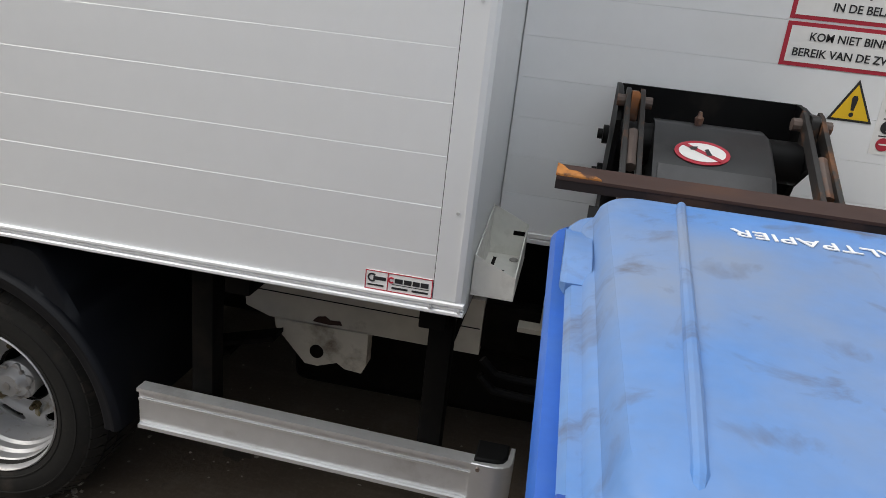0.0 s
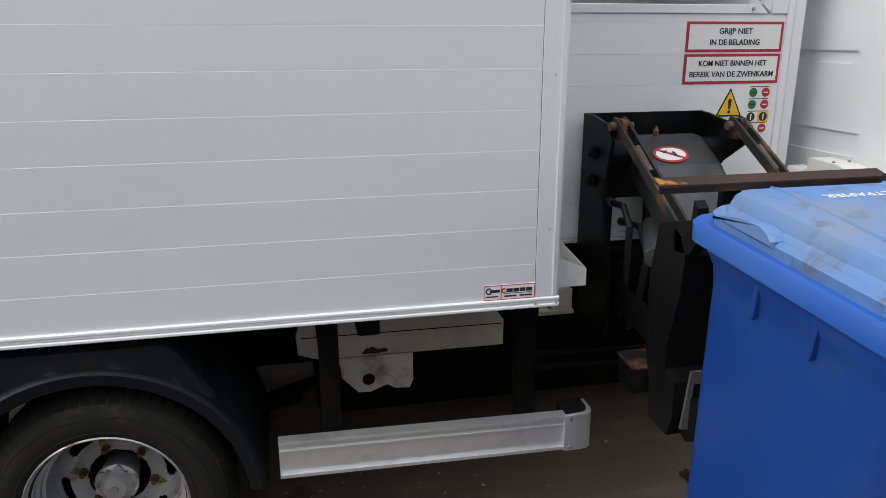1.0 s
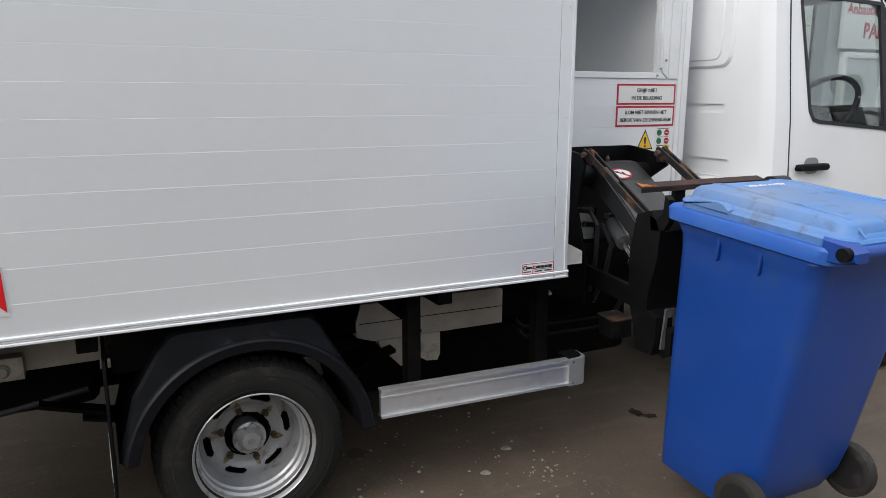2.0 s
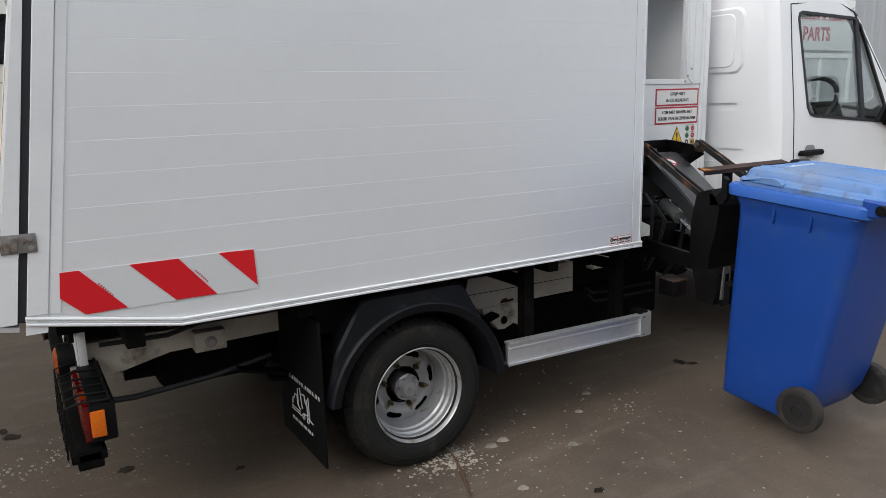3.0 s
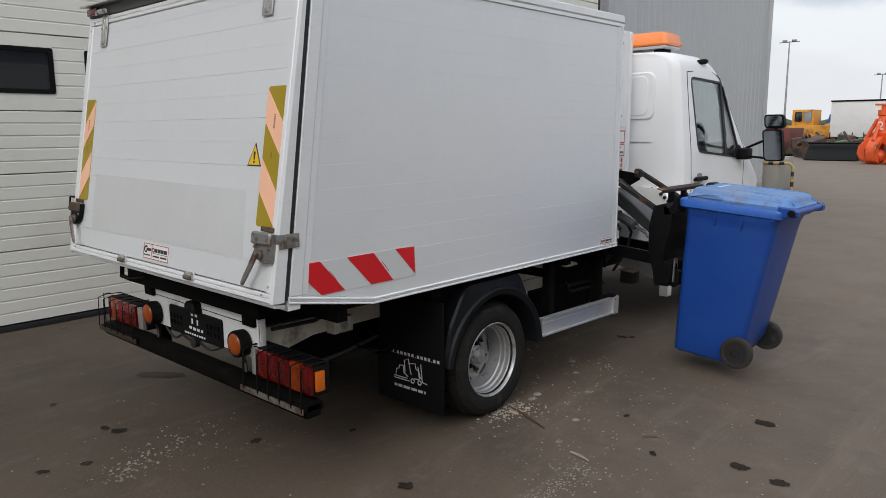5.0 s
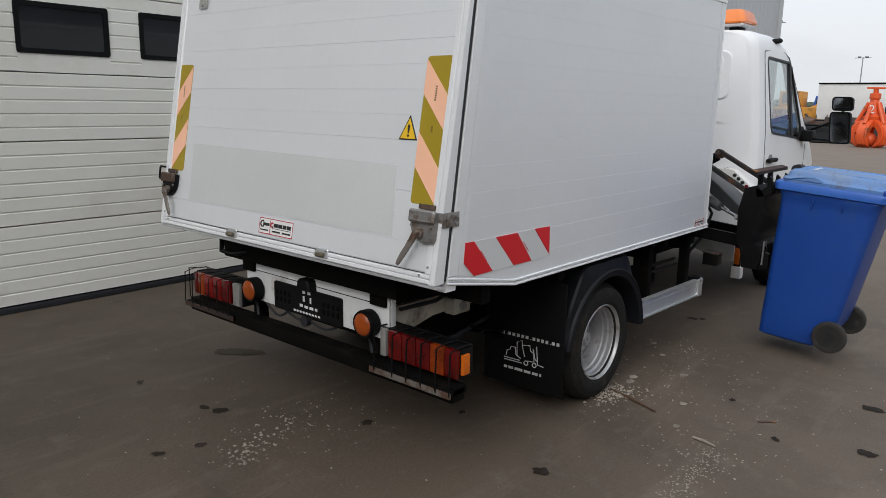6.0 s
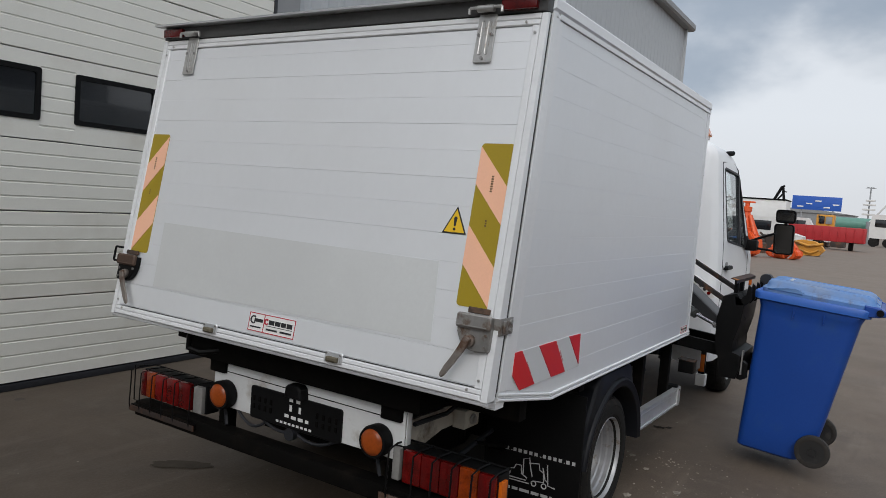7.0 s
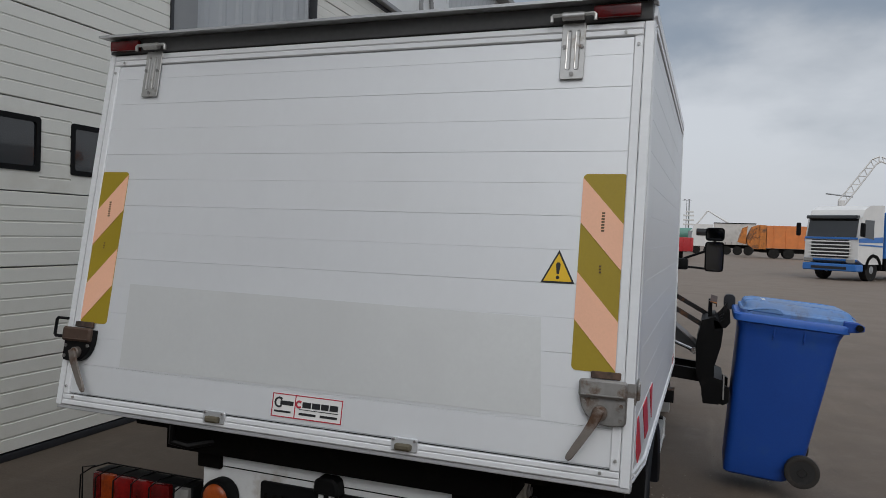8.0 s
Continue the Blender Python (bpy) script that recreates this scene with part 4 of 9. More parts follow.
def hatch_board(y0, y1, mirrored):
    """Rounded reflective board with slanted olive and peach stripes."""
    z0, z1 = 1.221, 1.783
    bm = bmesh.new()
    outline = rounded(y0, y1, z0, z1, 0.014)
    prism(bm, outline, 0.0, 0.0016, door_place)
    board = part("warning_board", bm, OLIVE, rear_door, "yellow and peach reflective warning board")
    w = y1 - y0
    for f0, f1 in ((0.14, 0.37), (0.62, 0.855)):
        # a band that falls towards the outer side of the truck
        top, low = z1 - 0.011 - (f0 - 0.14) * (z1 - z0) * 1.02, z1 - 0.011 - (f1 - 0.14) * (z1 - z0) * 1.02
        d = 0.142
        left = [(y1, top), (y0, top - d), (y0, low - d), (y1, low)] if not mirrored else [(y0, top), (y1, top - d), (y1, low - d), (y0, low)]
        poly = outline
        cx, cy = (left[0][0] + left[2][0]) / 2, (left[0][1] + left[2][1]) / 2
        for i in (0, 2):
            p, q = left[i], left[i + 1]
            nx, ny = -(q[1] - p[1]), q[0] - p[0]
            if (cx - p[0]) * nx + (cy - p[1]) * ny < 0:
                nx, ny = -nx, -ny
            poly = clip_line(poly, p[0], p[1], nx, ny)
        bm = bmesh.new()
        prism(bm, poly, 0.0016, 0.0032, door_place)
        part("peach_stripe", bm, PEACH, board)
    mid = (y0 + y1) / 2
    for b, n, w0 in ((1.668, 7, 0.009), (1.515, 3, 0.006)):      # small upright print as bars
        for k in range(n):
            bm = bmesh.new()
            c0 = b - 0.0085 * k
            prism(bm, [(mid - w0 / 2, c0 - 0.0025), (mid + w0 / 2, c0 - 0.0025), (mid + w0 / 2, c0 + 0.0025), (mid - w0 / 2, c0 + 0.0025)], 0.0032, 0.004, door_place)
            part("print", bm, FADED_INK, board)


hatch_board(0.044, 0.173, False)
hatch_board(1.868, 1.998, True)


def warning_triangle(parent, place, half, name="warning_sticker"):
    h = half * 1.93
    bm = bmesh.new()
    prism(bm, [(-half, 0), (half, 0), (0, h)], 0.0, 0.0016, place)
    tri = part(name, bm, INK, parent, "yellow warning triangle with black rim")
    bm = bmesh.new()
    k = 0.83
    prism(bm, [(-half * k, h * 0.055), (half * k, h * 0.055), (0, h * (0.055 + k))], 0.0016, 0.0026, place)
    part("yellow_field", bm, YELLOW, tri)
    bm = bmesh.new()
    prism(bm, [(-0.035 * h, 0.27 * h), (0.035 * h, 0.27 * h), (0.07 * h, 0.56 * h), (0.04 * h, 0.62 * h), (-0.04 * h, 0.62 * h), (-0.07 * h, 0.56 * h)], 0.0026, 0.0036, place)
    prism(bm, [(0.055 * h * math.cos(t), 0.17 * h + 0.055 * h * math.sin(t)) for t in [k2 * math.pi / 5 for k2 in range(10)]], 0.0026, 0.0036, place)
    part("exclamation_mark", bm, INK, tri)


warning_triangle(rear_door, lambda a, b, d: door_place(0.229 - a, 1.461 + b, d), 0.050)
maker_sticker(rear_door, lambda a, b, d: door_place(1.005 - a, 1.021 + b, d), 0.256, 0.074)


def strap_hinge(y):
    bm = bmesh.new()
    prism(bm, rounded(y - 0.036, y + 0.036, 2.07, 2.245, 0.006), 0.006, 0.011, door_place, 0.001)
    hinge = part("hinge", bm, HINGE_STEEL, rear_door, "bright zinc-plated steel strap hinge")
    for dy in (-0.013, 0.013):
        bm = bmesh.new()
        tube(bm, [door_place(y + dy + 0.006 * math.cos(a), (2.215 if math.sin(a) > 0 else 2.105) + 0.006 * math.sin(a), 0.0115) for a in [2 * math.pi * k / 16 + 0.1 for k in range(16)]], 0.0022, 5, True)
        part("pressed_slot", bm, HINGE_STEEL, hinge)
    bolts(hinge, [door_place(y, 2.085, 0.012), door_place(y - 0.026, 2.17, 0.012), door_place(y + 0.026, 2.17, 0.012)], "x", 0.0065, STEEL)
    bm = bmesh.new()
    tube(bm, [(0.094, y - 0.033, 2.262), (0.094, y + 0.033, 2.262)], 0.013, 12)
    part("knuckle", bm, HINGE_STEEL, hinge)
    bm = bmesh.new()
    tube(bm, [(0.090, y - 0.066, 2.246), (0.090, y - 0.066, 2.262), (0.091, y - 0.062, 2.266), (0.091, y + 0.062, 2.266), (0.090, y + 0.066, 2.262), (0.090, y + 0.066, 2.246)], 0.0058, 8)
    part("hinge_pin", bm, HINGE_STEEL, hinge)


strap_hinge(0.229)
strap_hinge(1.823)


def strap(pts, widths):
    """Outline of a flat bent strap along pts."""
    left, right = [], []
    for k, (p, w) in enumerate(zip(pts, widths)):
        q0, q1 = Vector(pts[max(k - 1, 0)]), Vector(pts[min(k + 1, len(pts) - 1)])
        d = (q1 - q0).normalized()
        n = Vector((-d.y, d.x)) * w / 2
        left.append(tuple(Vector(p) + n))
        right.append(tuple(Vector(p) - n))
    return left + right[::-1]


def latch(y, s, bar_mat, plate_mat, label):
    """Over-centre latch: rounded case, folded bar, pivot and bent strap handle; s is the way the handle swings in y."""
    bm = bmesh.new()
    case = [(-0.066, 1.196), (-0.066, 1.092), (-0.060, 1.083), (-0.020, 1.079), (0.004, 1.082), (0.026, 1.091), (0.044, 1.106), (0.056, 1.126), (0.062, 1.150), (0.062, 1.196)]
    prism(bm, [(y + s * a, b) for a, b in case], 0.002, 0.027, door_place, 0.004)
    body = part("latch", bm, plate_mat, rear_door, label)
    bm = bmesh.new()
    prism(bm, rounded(min(y - s * 0.068, y + s * 0.064), max(y - s * 0.068, y + s * 0.064), 1.152, 1.202, 0.010), 0.0272, 0.043, door_place, 0.007)
    bar = part("latch_bar", bm, bar_mat, body)
    bm = bmesh.new()
    prism(bm, rounded(y - 0.058, y + 0.056, 1.158, 1.162, 0.002), 0.0432, 0.0452, door_place, 0.0008)
    part("bar_ridge", bm, bar_mat, bar)
    bm = bmesh.new()
    prism(bm, rounded(y - 0.046, y + 0.036, 1.204, 1.224, 0.004), 0.008, 0.017, door_place, 0.002)
    part("keeper", bm, LATCH_RUST, body, "rusty brown keeper plate")
    bm = bmesh.new()
    lathe(bm, [(0.0, 0.021), (-0.040, 0.021), (-0.044, 0.017), (-0.046, 0.010), (-0.050, 0.008)], door_place(y + s * 0.004, 1.118, 0.0), "x", 20)
    part("pivot", bm, HANDLE_STEEL, body)
    bm = bmesh.new()
    path = [(y + s * 0.001, 1.124), (y + s * 0.008, 1.108), (y + s * 0.020, 1.082), (y + s * 0.040, 1.048), (y + s * 0.062, 1.014), (y + s * 0.077, 0.990), (y + s * 0.082, 0.982)]
    prism(bm, strap(path, [0.026, 0.030, 0.025, 0.022, 0.021, 0.019, 0.010]), 0.0465, 0.0555, door_place, 0.003)
    part("handle", bm, HANDLE_STEEL, body, "brown worn strap handle")
    bolts(body, [door_place(y + s * 0.050, 1.140, 0.028), door_place(y - s * 0.052, 1.135, 0.028), door_place(y - s * 0.052, 1.098, 0.028)], "x", 0.006, LATCH_STEEL)


latch(0.078, 1, LATCH_STEEL, LATCH_STEEL, "worn grey steel latch with brown handle")
latch(1.962, -1, LATCH_RUST, BLACK, "rusty brown steel latch with bent handle")
# keeper plate round the corner of the near side, square ring on the far one
bm = bmesh.new()
box(bm, (-0.062, -0.010, 1.142), (0.031, -0.0065, 1.20), 0.002)
box(bm, (-0.066, -0.010, 1.142), (-0.0625, 0.03, 1.20), 0.001)
box(bm, (-0.045, -0.018, 1.150), (-0.02, -0.0105, 1.192), 0.003)
keeper = part("latch_keeper", bm, LATCH_STEEL, truck, "bolted steel latch keeper plate")
bolts(keeper, [(0.014, -0.011, 1.186), (0.014, -0.011, 1.156)], "y", 0.008)
bm = bmesh.new()
tube(bm, [door_place(W + a, b, 0.01) for a, b in ((0.0, 1.165), (0.05, 1.165), (0.055, 1.17), (0.055, 1.225), (0.05, 1.23), (0.0, 1.23))], 0.006, 6)
part("latch_ring", bm, BLACK, truck)
for y in (1.345, 0.655):
    bm = bmesh.new()
    prism(bm, rounded(y - 0.043, y + 0.043, 0.935, 0.975, 0.006), 0.006, 0.012, door_place, 0.002)
    stop = part("door_stop", bm, BARE, rear_door, "small aluminium bracket with rubber buffer")
    bolts(stop, [door_place(y - 0.034, 0.968, 0.0135), door_place(y + 0.034, 0.968, 0.0135)], "x", 0.004)
    bm = bmesh.new()
    prism(bm, rounded(y - 0.026, y + 0.026, 0.938, 0.958, 0.006), 0.012, 0.03, door_place, 0.006)
    part("buffer", bm, surface("brown_rubber_buffer", (0.10, 0.085, 0.055), 0.7), stop)

# roof overhang above the door, with its marker lamps
bm = bmesh.new()
box(bm, (0.115, 0.0, 2.245), (0.165, W, 2.30), 0.004)
over = part("roof_overhang", bm, surface("dark_grey_gutter", (0.075, 0.075, 0.075), 0.5, var=0.2), truck, "dark grey overhang above the tailgate")
bm = bmesh.new()
prism(bm, [(0.07, 2.300), (0.19, 2.304), (0.19, 2.314), (0.07, 2.309)], -0.012, W + 0.02, lambda a, b, d: (a, d, b), 0.002)
part("roof_lip", bm, BARE, over)
for y0, y1 in ((0.032, 0.170), (1.888, 2.022)):
    bm = bmesh.new()
    box(bm, (0.092, y0, 2.252), (0.1145, y1, 2.290), 0.006)
    part("marker_lamp", bm, LENS_DARK, over, "dull red marker lamp")

# ---- chassis and running gear ----
for y0, y1 in ((0.50, 0.56), (1.48, 1.54)):
    bm = bmesh.new()
    prism(bm, [(0.13, 0.545), (0.28, 0.545), (0.46, 0.585), (1.0, 0.59), (1.40, 0.540), (1.40, 0.672), (0.13, 0.68)], y0, y1, lambda a, b, d: (a, d, b), 0.006)
    part("chassis_rail", bm, CREAM, truck, "cream-painted chassis rail with rust spots")
    bm = bmesh.new()
    prism(bm, [(1.89, 0.525), (1.965, 0.500), (2.60, 0.498), (2.60, 0.665), (1.91, 0.669), (1.885, 0.59)], y0, y1, lambda a, b, d: (a, d, b), 0.006)
    part("chassis_rail", bm, CREAM, truck, "cream-painted chassis rail with rust spots")
    bm = bmesh.new()                                       # the rail runs on in black over the axle
    box(bm, (1.402, y0 + 0.01, 0.545), (1.95, y1 - 0.01, 0.665), 0.006)
    part("axle_arch", bm, SOOT_SHADE, truck)
for y0, y1 in ((0.47, 0.57), (1.47, 1.57)):
    bm = bmesh.new()
    box(bm, (0.10, y0, 0.70), (2.58, y1, 0.767), 0.006)
    part("subframe_rail", bm, SOOT_SHADE, truck)
for x in (0.25, 0.85, 1.45, 2.05, 2.5):
    bm = bmesh.new()
    box(bm, (x, 0.04, 0.77), (x + 0.06, 2.0, 0.853), 0.004)
    part("floor_bearer", bm, SOOT_SHADE, truck)
for x in (0.16, 0.95, 1.7, 2.3, 3.2):
    bm = bmesh.new()
    box(bm, (x, 0.565, 0.54), (x + 0.08, 1.475, 0.65), 0.008)
    part("cross_member", bm, SOOT_SHADE, truck)
# small cream box with a bolt on the rail, spring hanger with hole
bm = bmesh.new()
box(bm, (0.545, 0.435, 0.578), (0.672, 0.498, 0.66), 0.006)
carrier_box = part("bolt_box", bm, CREAM, truck, "cream steel bracket with a bolt")
bm = bmesh.new()
lathe(bm, [(0.0, 0.024), (-0.006, 0.024), (-0.010, 0.016), (-0.016, 0.016)], (0.608, 0.434, 0.617), "y", 14)
part("bolt", bm, STEEL, carrier_box)
bm = bmesh.new()
prism(bm, [(1.985, 0.502), (2.275, 0.502), (2.275, 0.40), (2.262, 0.372), (2.21, 0.376), (2.185, 0.392), (2.125, 0.370), (2.085, 0.372), (1.99, 0.475)], 0.490, 0.545, lambda a, b, d: (a, d, b), 0.006)
hanger = part("spring_hanger", bm, CREAM, truck, "cream steel spring hanger with a bolt hole")
bm = bmesh.new()
lathe(bm, [(0.0, 0.022), (-0.004, 0.020)], (2.121, 0.489, 0.418), "y", 14)
part("hole", bm, SOOT_SHADE, hanger)
bm = bmesh.new()
prism(bm, [(2.10, 0.510), (2.115, 0.527), (2.14, 0.532), (2.155, 0.522), (2.185, 0.524), (2.192, 0.512), (2.15, 0.507)], 0.4975, 0.4998, lambda a, b, d: (a, d, b))
part("rust_hole", bm, surface("dark_rust", (0.04, 0.018, 0.012), 0.9), truck)
# crease drawn as a dark strip, its shade in the colour
bm = bmesh.new()
prism(bm, [(1.90, 0.582), (2.595, 0.577), (2.595, 0.580), (1.90, 0.585)], 0.4985, 0.4999, lambda a, b, d: (a, d, b))
part("rail_crease", bm, SOOT_SHADE, truck)
# same rails further forward, black: the lift's shade put into the colour
for y0, y1 in ((0.50, 0.56), (1.48, 1.54)):
    bm = bmesh.new()
    box(bm, (2.602, y0, 0.52), (3.9, y1, 0.66), 0.006)
    part("front_rail", bm, SOOT_SHADE, truck)
# leaf springs, axle, shaft, pipes and added dark masses
for y in (0.43, 1.56):
    bm = bmesh.new()
    for k in range(4):
        half = 0.66 - 0.13 * k
        pts = [(1.364 + half * s, 0.345 - 0.022 * k + 0.13 * (s * half / 0.66) ** 2) for s in (-1, -0.5, 0, 0.5, 1)]
        prism(bm, [(a, b) for a, b in pts] + [(a, b + 0.014) for a, b in pts[::-1]], y - 0.035, y + 0.035, lambda a, b, d: (a, d, b))
    part("leaf_spring", bm, SOOT_SHADE, truck)
bm = bmesh.new()
tube(bm, [(1.364, 0.3, 0.325), (1.364, 0.85, 0.325), (1.364, 0.9, 0.325), (1.364, 1.14, 0.325), (1.364, 1.19, 0.325), (1.364, 1.74, 0.325)], [0.05, 0.055, 0.13, 0.13, 0.055, 0.05], 14)
part("rear_axle", bm, SOOT_SHADE, truck)
bm = bmesh.new()
tube(bm, [(1.5, 1.02, 0.34), (3.8, 1.02, 0.45)], 0.04, 12)
part("drive_shaft", bm, SOOT_SHADE, truck)
bm = bmesh.new()
tube(bm, [(0.3, 0.72, 0.46), (0.9, 0.72, 0.44), (1.9, 0.75, 0.42), (3.2, 0.75, 0.42)], 0.035, 10)
part("exhaust_pipe", bm, SOOT_SHADE, truck)
# dark mass added to hide the lit ground behind the side guard
bm = bmesh.new()
box(bm, (1.95, 0.74, 0.15), (3.55, 1.40, 0.62), 0.05, 3)
part("fuel_tank", bm, SOOT_SHADE, truck)
# unseen dark mass added to stand in for the shade below the rear
bm = bmesh.new()
box(bm, (0.42, 0.60, 0.38), (0.90, 1.46, 0.62), 0.06, 3)
part("underbody", bm, SOOT_SHADE, truck)
# box added on the unseen far side to block light under the truck
bm = bmesh.new()
box(bm, (1.83, 1.58, 0.24), (3.75, 1.98, 0.82), 0.03)
part("battery_box", bm, SOOT_SHADE, truck)
for z, y in ((0.50, 0.42), (0.46, 0.40)):
    bm = bmesh.new()
    tube(bm, [(2.62, y, z + 0.03), (2.66, y, z - 0.01), (2.72, y, z - 0.015), (3.12, y, z - 0.02)], 0.012, 8)
    part("hydraulic_pipe", bm, BLACK, truck)
for pts, r in (([(0.20, 0.47, 0.675), (0.45, 0.475, 0.665), (0.62, 0.47, 0.705), (0.85, 0.47, 0.74)], 0.010), ([(0.14, 0.44, 0.46), (0.3, 0.45, 0.445), (0.6, 0.46, 0.46), (0.86, 0.46, 0.50)], 0.012)):
    bm = bmesh.new()
    tube(bm, pts, r, 6)
    part("cable", bm, SEAL, truck)


def dual_wheel(y_out, s, x=1.366, dual=True):
    """Steel wheel with a deep dish; s points from the outer face to the inside of the truck."""
    zc = 0.328
    c = (x, y_out, zc)
    bm = bmesh.new()
    prof = [(0.030, 0.196), (0.012, 0.204), (0.000, 0.220), (-0.007, 0.244), (-0.007, 0.270), (0.000, 0.294), (0.014, 0.311), (0.030, 0.319), (0.060, 0.3225), (0.155, 0.3225), (0.182, 0.316), (0.196, 0.292), (0.20, 0.24), (0.185, 0.200)]
    lathe(bm, [(s * d, r) for d, r in prof], c, "y", 72, False)
    wheel = part("wheel", bm, RUBBER, truck, "dusty black tyre on a silver steel wheel")
    bm = bmesh.new()
    for r, d in ((0.229, -0.0025), (0.274, -0.0055)):          # moulded rings on the sidewall
        tube(bm, [(x + r * math.cos(2 * math.pi * k / 60), y_out + s * d, zc + r * math.sin(2 * math.pi * k / 60)) for k in range(60)], 0.0028, 5, True)
    part("sidewall_ring", bm, RUBBER, wheel)
    bm = bmesh.new()
    n = 58
    for k in range(n):                       # shoulder and tread blocks
        a = 2 * math.pi * k / n
        for d0, d1, r0, r1 in ((0.008, 0.046, 0.3055, 0.3265), (0.060, 0.100, 0.3255, 0.3265), (0.112, 0.152, 0.3255, 0.3265)):
            w = 2 * math.pi / n * 0.41
            q = []
            for d, r in ((d0, r0), (d1, r1 if d0 < 0.06 else r0 + 0.001)):
                for t in (-w, w):
                    q.append((x + (r + 0.003) * math.cos(a + t), y_out + s * d, zc + (r + 0.003) * math.sin(a + t)))
                    q.append((x + (r - 0.012) * math.cos(a + t), y_out + s * d, zc + (r - 0.012) * math.sin(a + t)))
            v = [bm.verts.new(p) for p in q]
            for f in ((0, 2, 6, 4), (0, 4, 5, 1), (2, 3, 7, 6), (0, 1, 3, 2), (4, 6, 7, 5)):
                bm.faces.new([v[i] for i in f])
    part("tread", bm, RUBBER, wheel, smooth=0)
    bm = bmesh.new()
    lathe(bm, [(s * d, r) for d, r in ((0.030, 0.199), (0.006, 0.204), (0.0, 0.209), (0.003, 0.2125), (0.010, 0.208), (0.014, 0.202), (0.030, 0.199), (0.036, 0.194), (0.058, 0.193), (0.066, 0.185), (0.086, 0.184), (0.094, 0.177), (0.112, 0.176), (0.124, 0.171), (0.184, 0.170))], c, "y", 72, False)
    part("rim", bm, RIM, wheel, "silver steel rim")
    # dished disc with six rounded slots: two layers of ring sectors with gaps
    bm = bmesh.new()
    seg = 144
    radii, depths = [0.077, 0.084, 0.106, 0.116, 0.124, 0.130, 0.136, 0.150, 0.156, 0.174], [0.158, 0.160, 0.162, 0.158, 0.151, 0.150, 0.150, 0.153, 0.156, 0.164]

    def spot(r, d, k):
        a = radians(-7.0) + 2 * math.pi * k / seg
        return (x + r * math.cos(a), y_out + s * d, zc + r * math.sin(a))

    def is_gap(i, k):
        k = k % 24
        return (i == 6 and k < 13) or (i in (5, 7) and 1 <= k < 12)

    layers = [[[bm.verts.new(spot(r, d + e, k)) for k in range(seg)] for r, d in zip(radii, depths)] for e in (0.0, 0.007)]
    front, back = layers
    for i in range(len(radii) - 1):
        for k in range(seg):
            j = (k + 1) % seg
            if not is_gap(i, k):
                for g in layers:
                    bm.faces.new((g[i][k], g[i][j], g[i + 1][j], g[i + 1][k]))
                continue
            for step in (-1, 1):                 # walls of the slots
                if not is_gap(i + step, k):
                    e = i if step < 0 else i + 1
                    bm.faces.new((front[e][k], front[e][j], back[e][j], back[e][k]))
                if not is_gap(i, k + step):
                    e = k if step < 0 else j
                    bm.faces.new((front[i][e], front[i + 1][e], back[i + 1][e], back[i][e]))
    part("disc", bm, DISC_PAINT, wheel)
    bm = bmesh.new()
    lathe(bm, [(s * 0.25, 0.160), (s * 0.205, 0.160)], c, "y", 32)
    part("brake_drum", bm, SOOT_SHADE, wheel)
    ragged = [(0.0775 + 0.004 + 0.006 * abs(noise.noise(Vector((4 * math.cos(2 * math.pi * k / 48), 4 * math.sin(2 * math.pi * k / 48), 1.7)))), 2 * math.pi * k / 48) for k in range(48)]
    bm = bmesh.new()                             # flaking black paint round the hole in the disc
    low, top = [[[bm.verts.new((x + r * math.cos(a), y_out + s * d, zc + r * math.sin(a))) for r, a in ([(0.0765, q[1]) for q in ragged], ragged)[e]] for e in (0, 1)] for d in (0.1595, 0.1555)]
    for k in range(48):
        j = (k + 1) % 48
        bm.faces.new((top[0][k], top[0][j], top[1][j], top[1][k]))
        for e in (0, 1):
            bm.faces.new((top[e][k], top[e][j], low[e][j], low[e][k]))
    part("hole_edge", bm, SOOT_SHADE, wheel, "flaking black edge of the hub hole")
    bm = bmesh.new()
    lathe(bm, [(s * 0.203, 0.050), (s * 0.150, 0.054), (s * 0.124, 0.060), (s * 0.118, 0.059), (s * 0.112, 0.050), (s * 0.104, 0.042), (s * 0.094, 0.037), (s * 0.086, 0.031), (s * 0.083, 0.012), (s * 0.086, 0.010)], c, "y", 32)
    part("hub_cap", bm, RIM, wheel, "grey steel hub cap")
    bm = bmesh.new()
    star = [((0.0515 + 0.0075 * math.cos(6 * a)) * math.cos(a + 0.3), (0.0515 + 0.0075 * math.cos(6 * a)) * math.sin(a + 0.3)) for a in [2 * math.pi * k / 60 for k in range(60)]]
    prism(bm, star, s * 0.117, s * 0.108, lambda a, b, d: (x + a, y_out + d, zc + b), 0.0015)
    part("hub_flange", bm, RIM, wheel, "six-lobed hub flange")
    bm = bmesh.new()
    lathe(bm, [(s * 0.084, 0.012), (s * 0.080, 0.011), (s * 0.079, 0.004)], c, "y", 12)
    part("hub_centre", bm, STEEL, wheel)
    for k in range(6):
        a = radians(60 * k - 14)
        bm = bmesh.new()                         # rust run out from the nut
        streak = [(0.086 + 0.045 * j / 5, (0.10 + 0.05 * noise.noise(Vector((k * 3.1, j * 0.9, 0.4)))) * math.sin(math.pi * (j + 0.6) / 6.2)) for j in range(6)]
        outline = [(r, -w) for r, w in streak] + [(r, w * 0.8) for r, w in streak[::-1]]
        bm.faces.new([bm.verts.new((x + r * math.cos(a + w), y_out + s * (0.1565 if r < 0.112 else 0.1495 if r < 0.124 else 0.1485), zc + r * math.sin(a + w))) for r, w in outline])
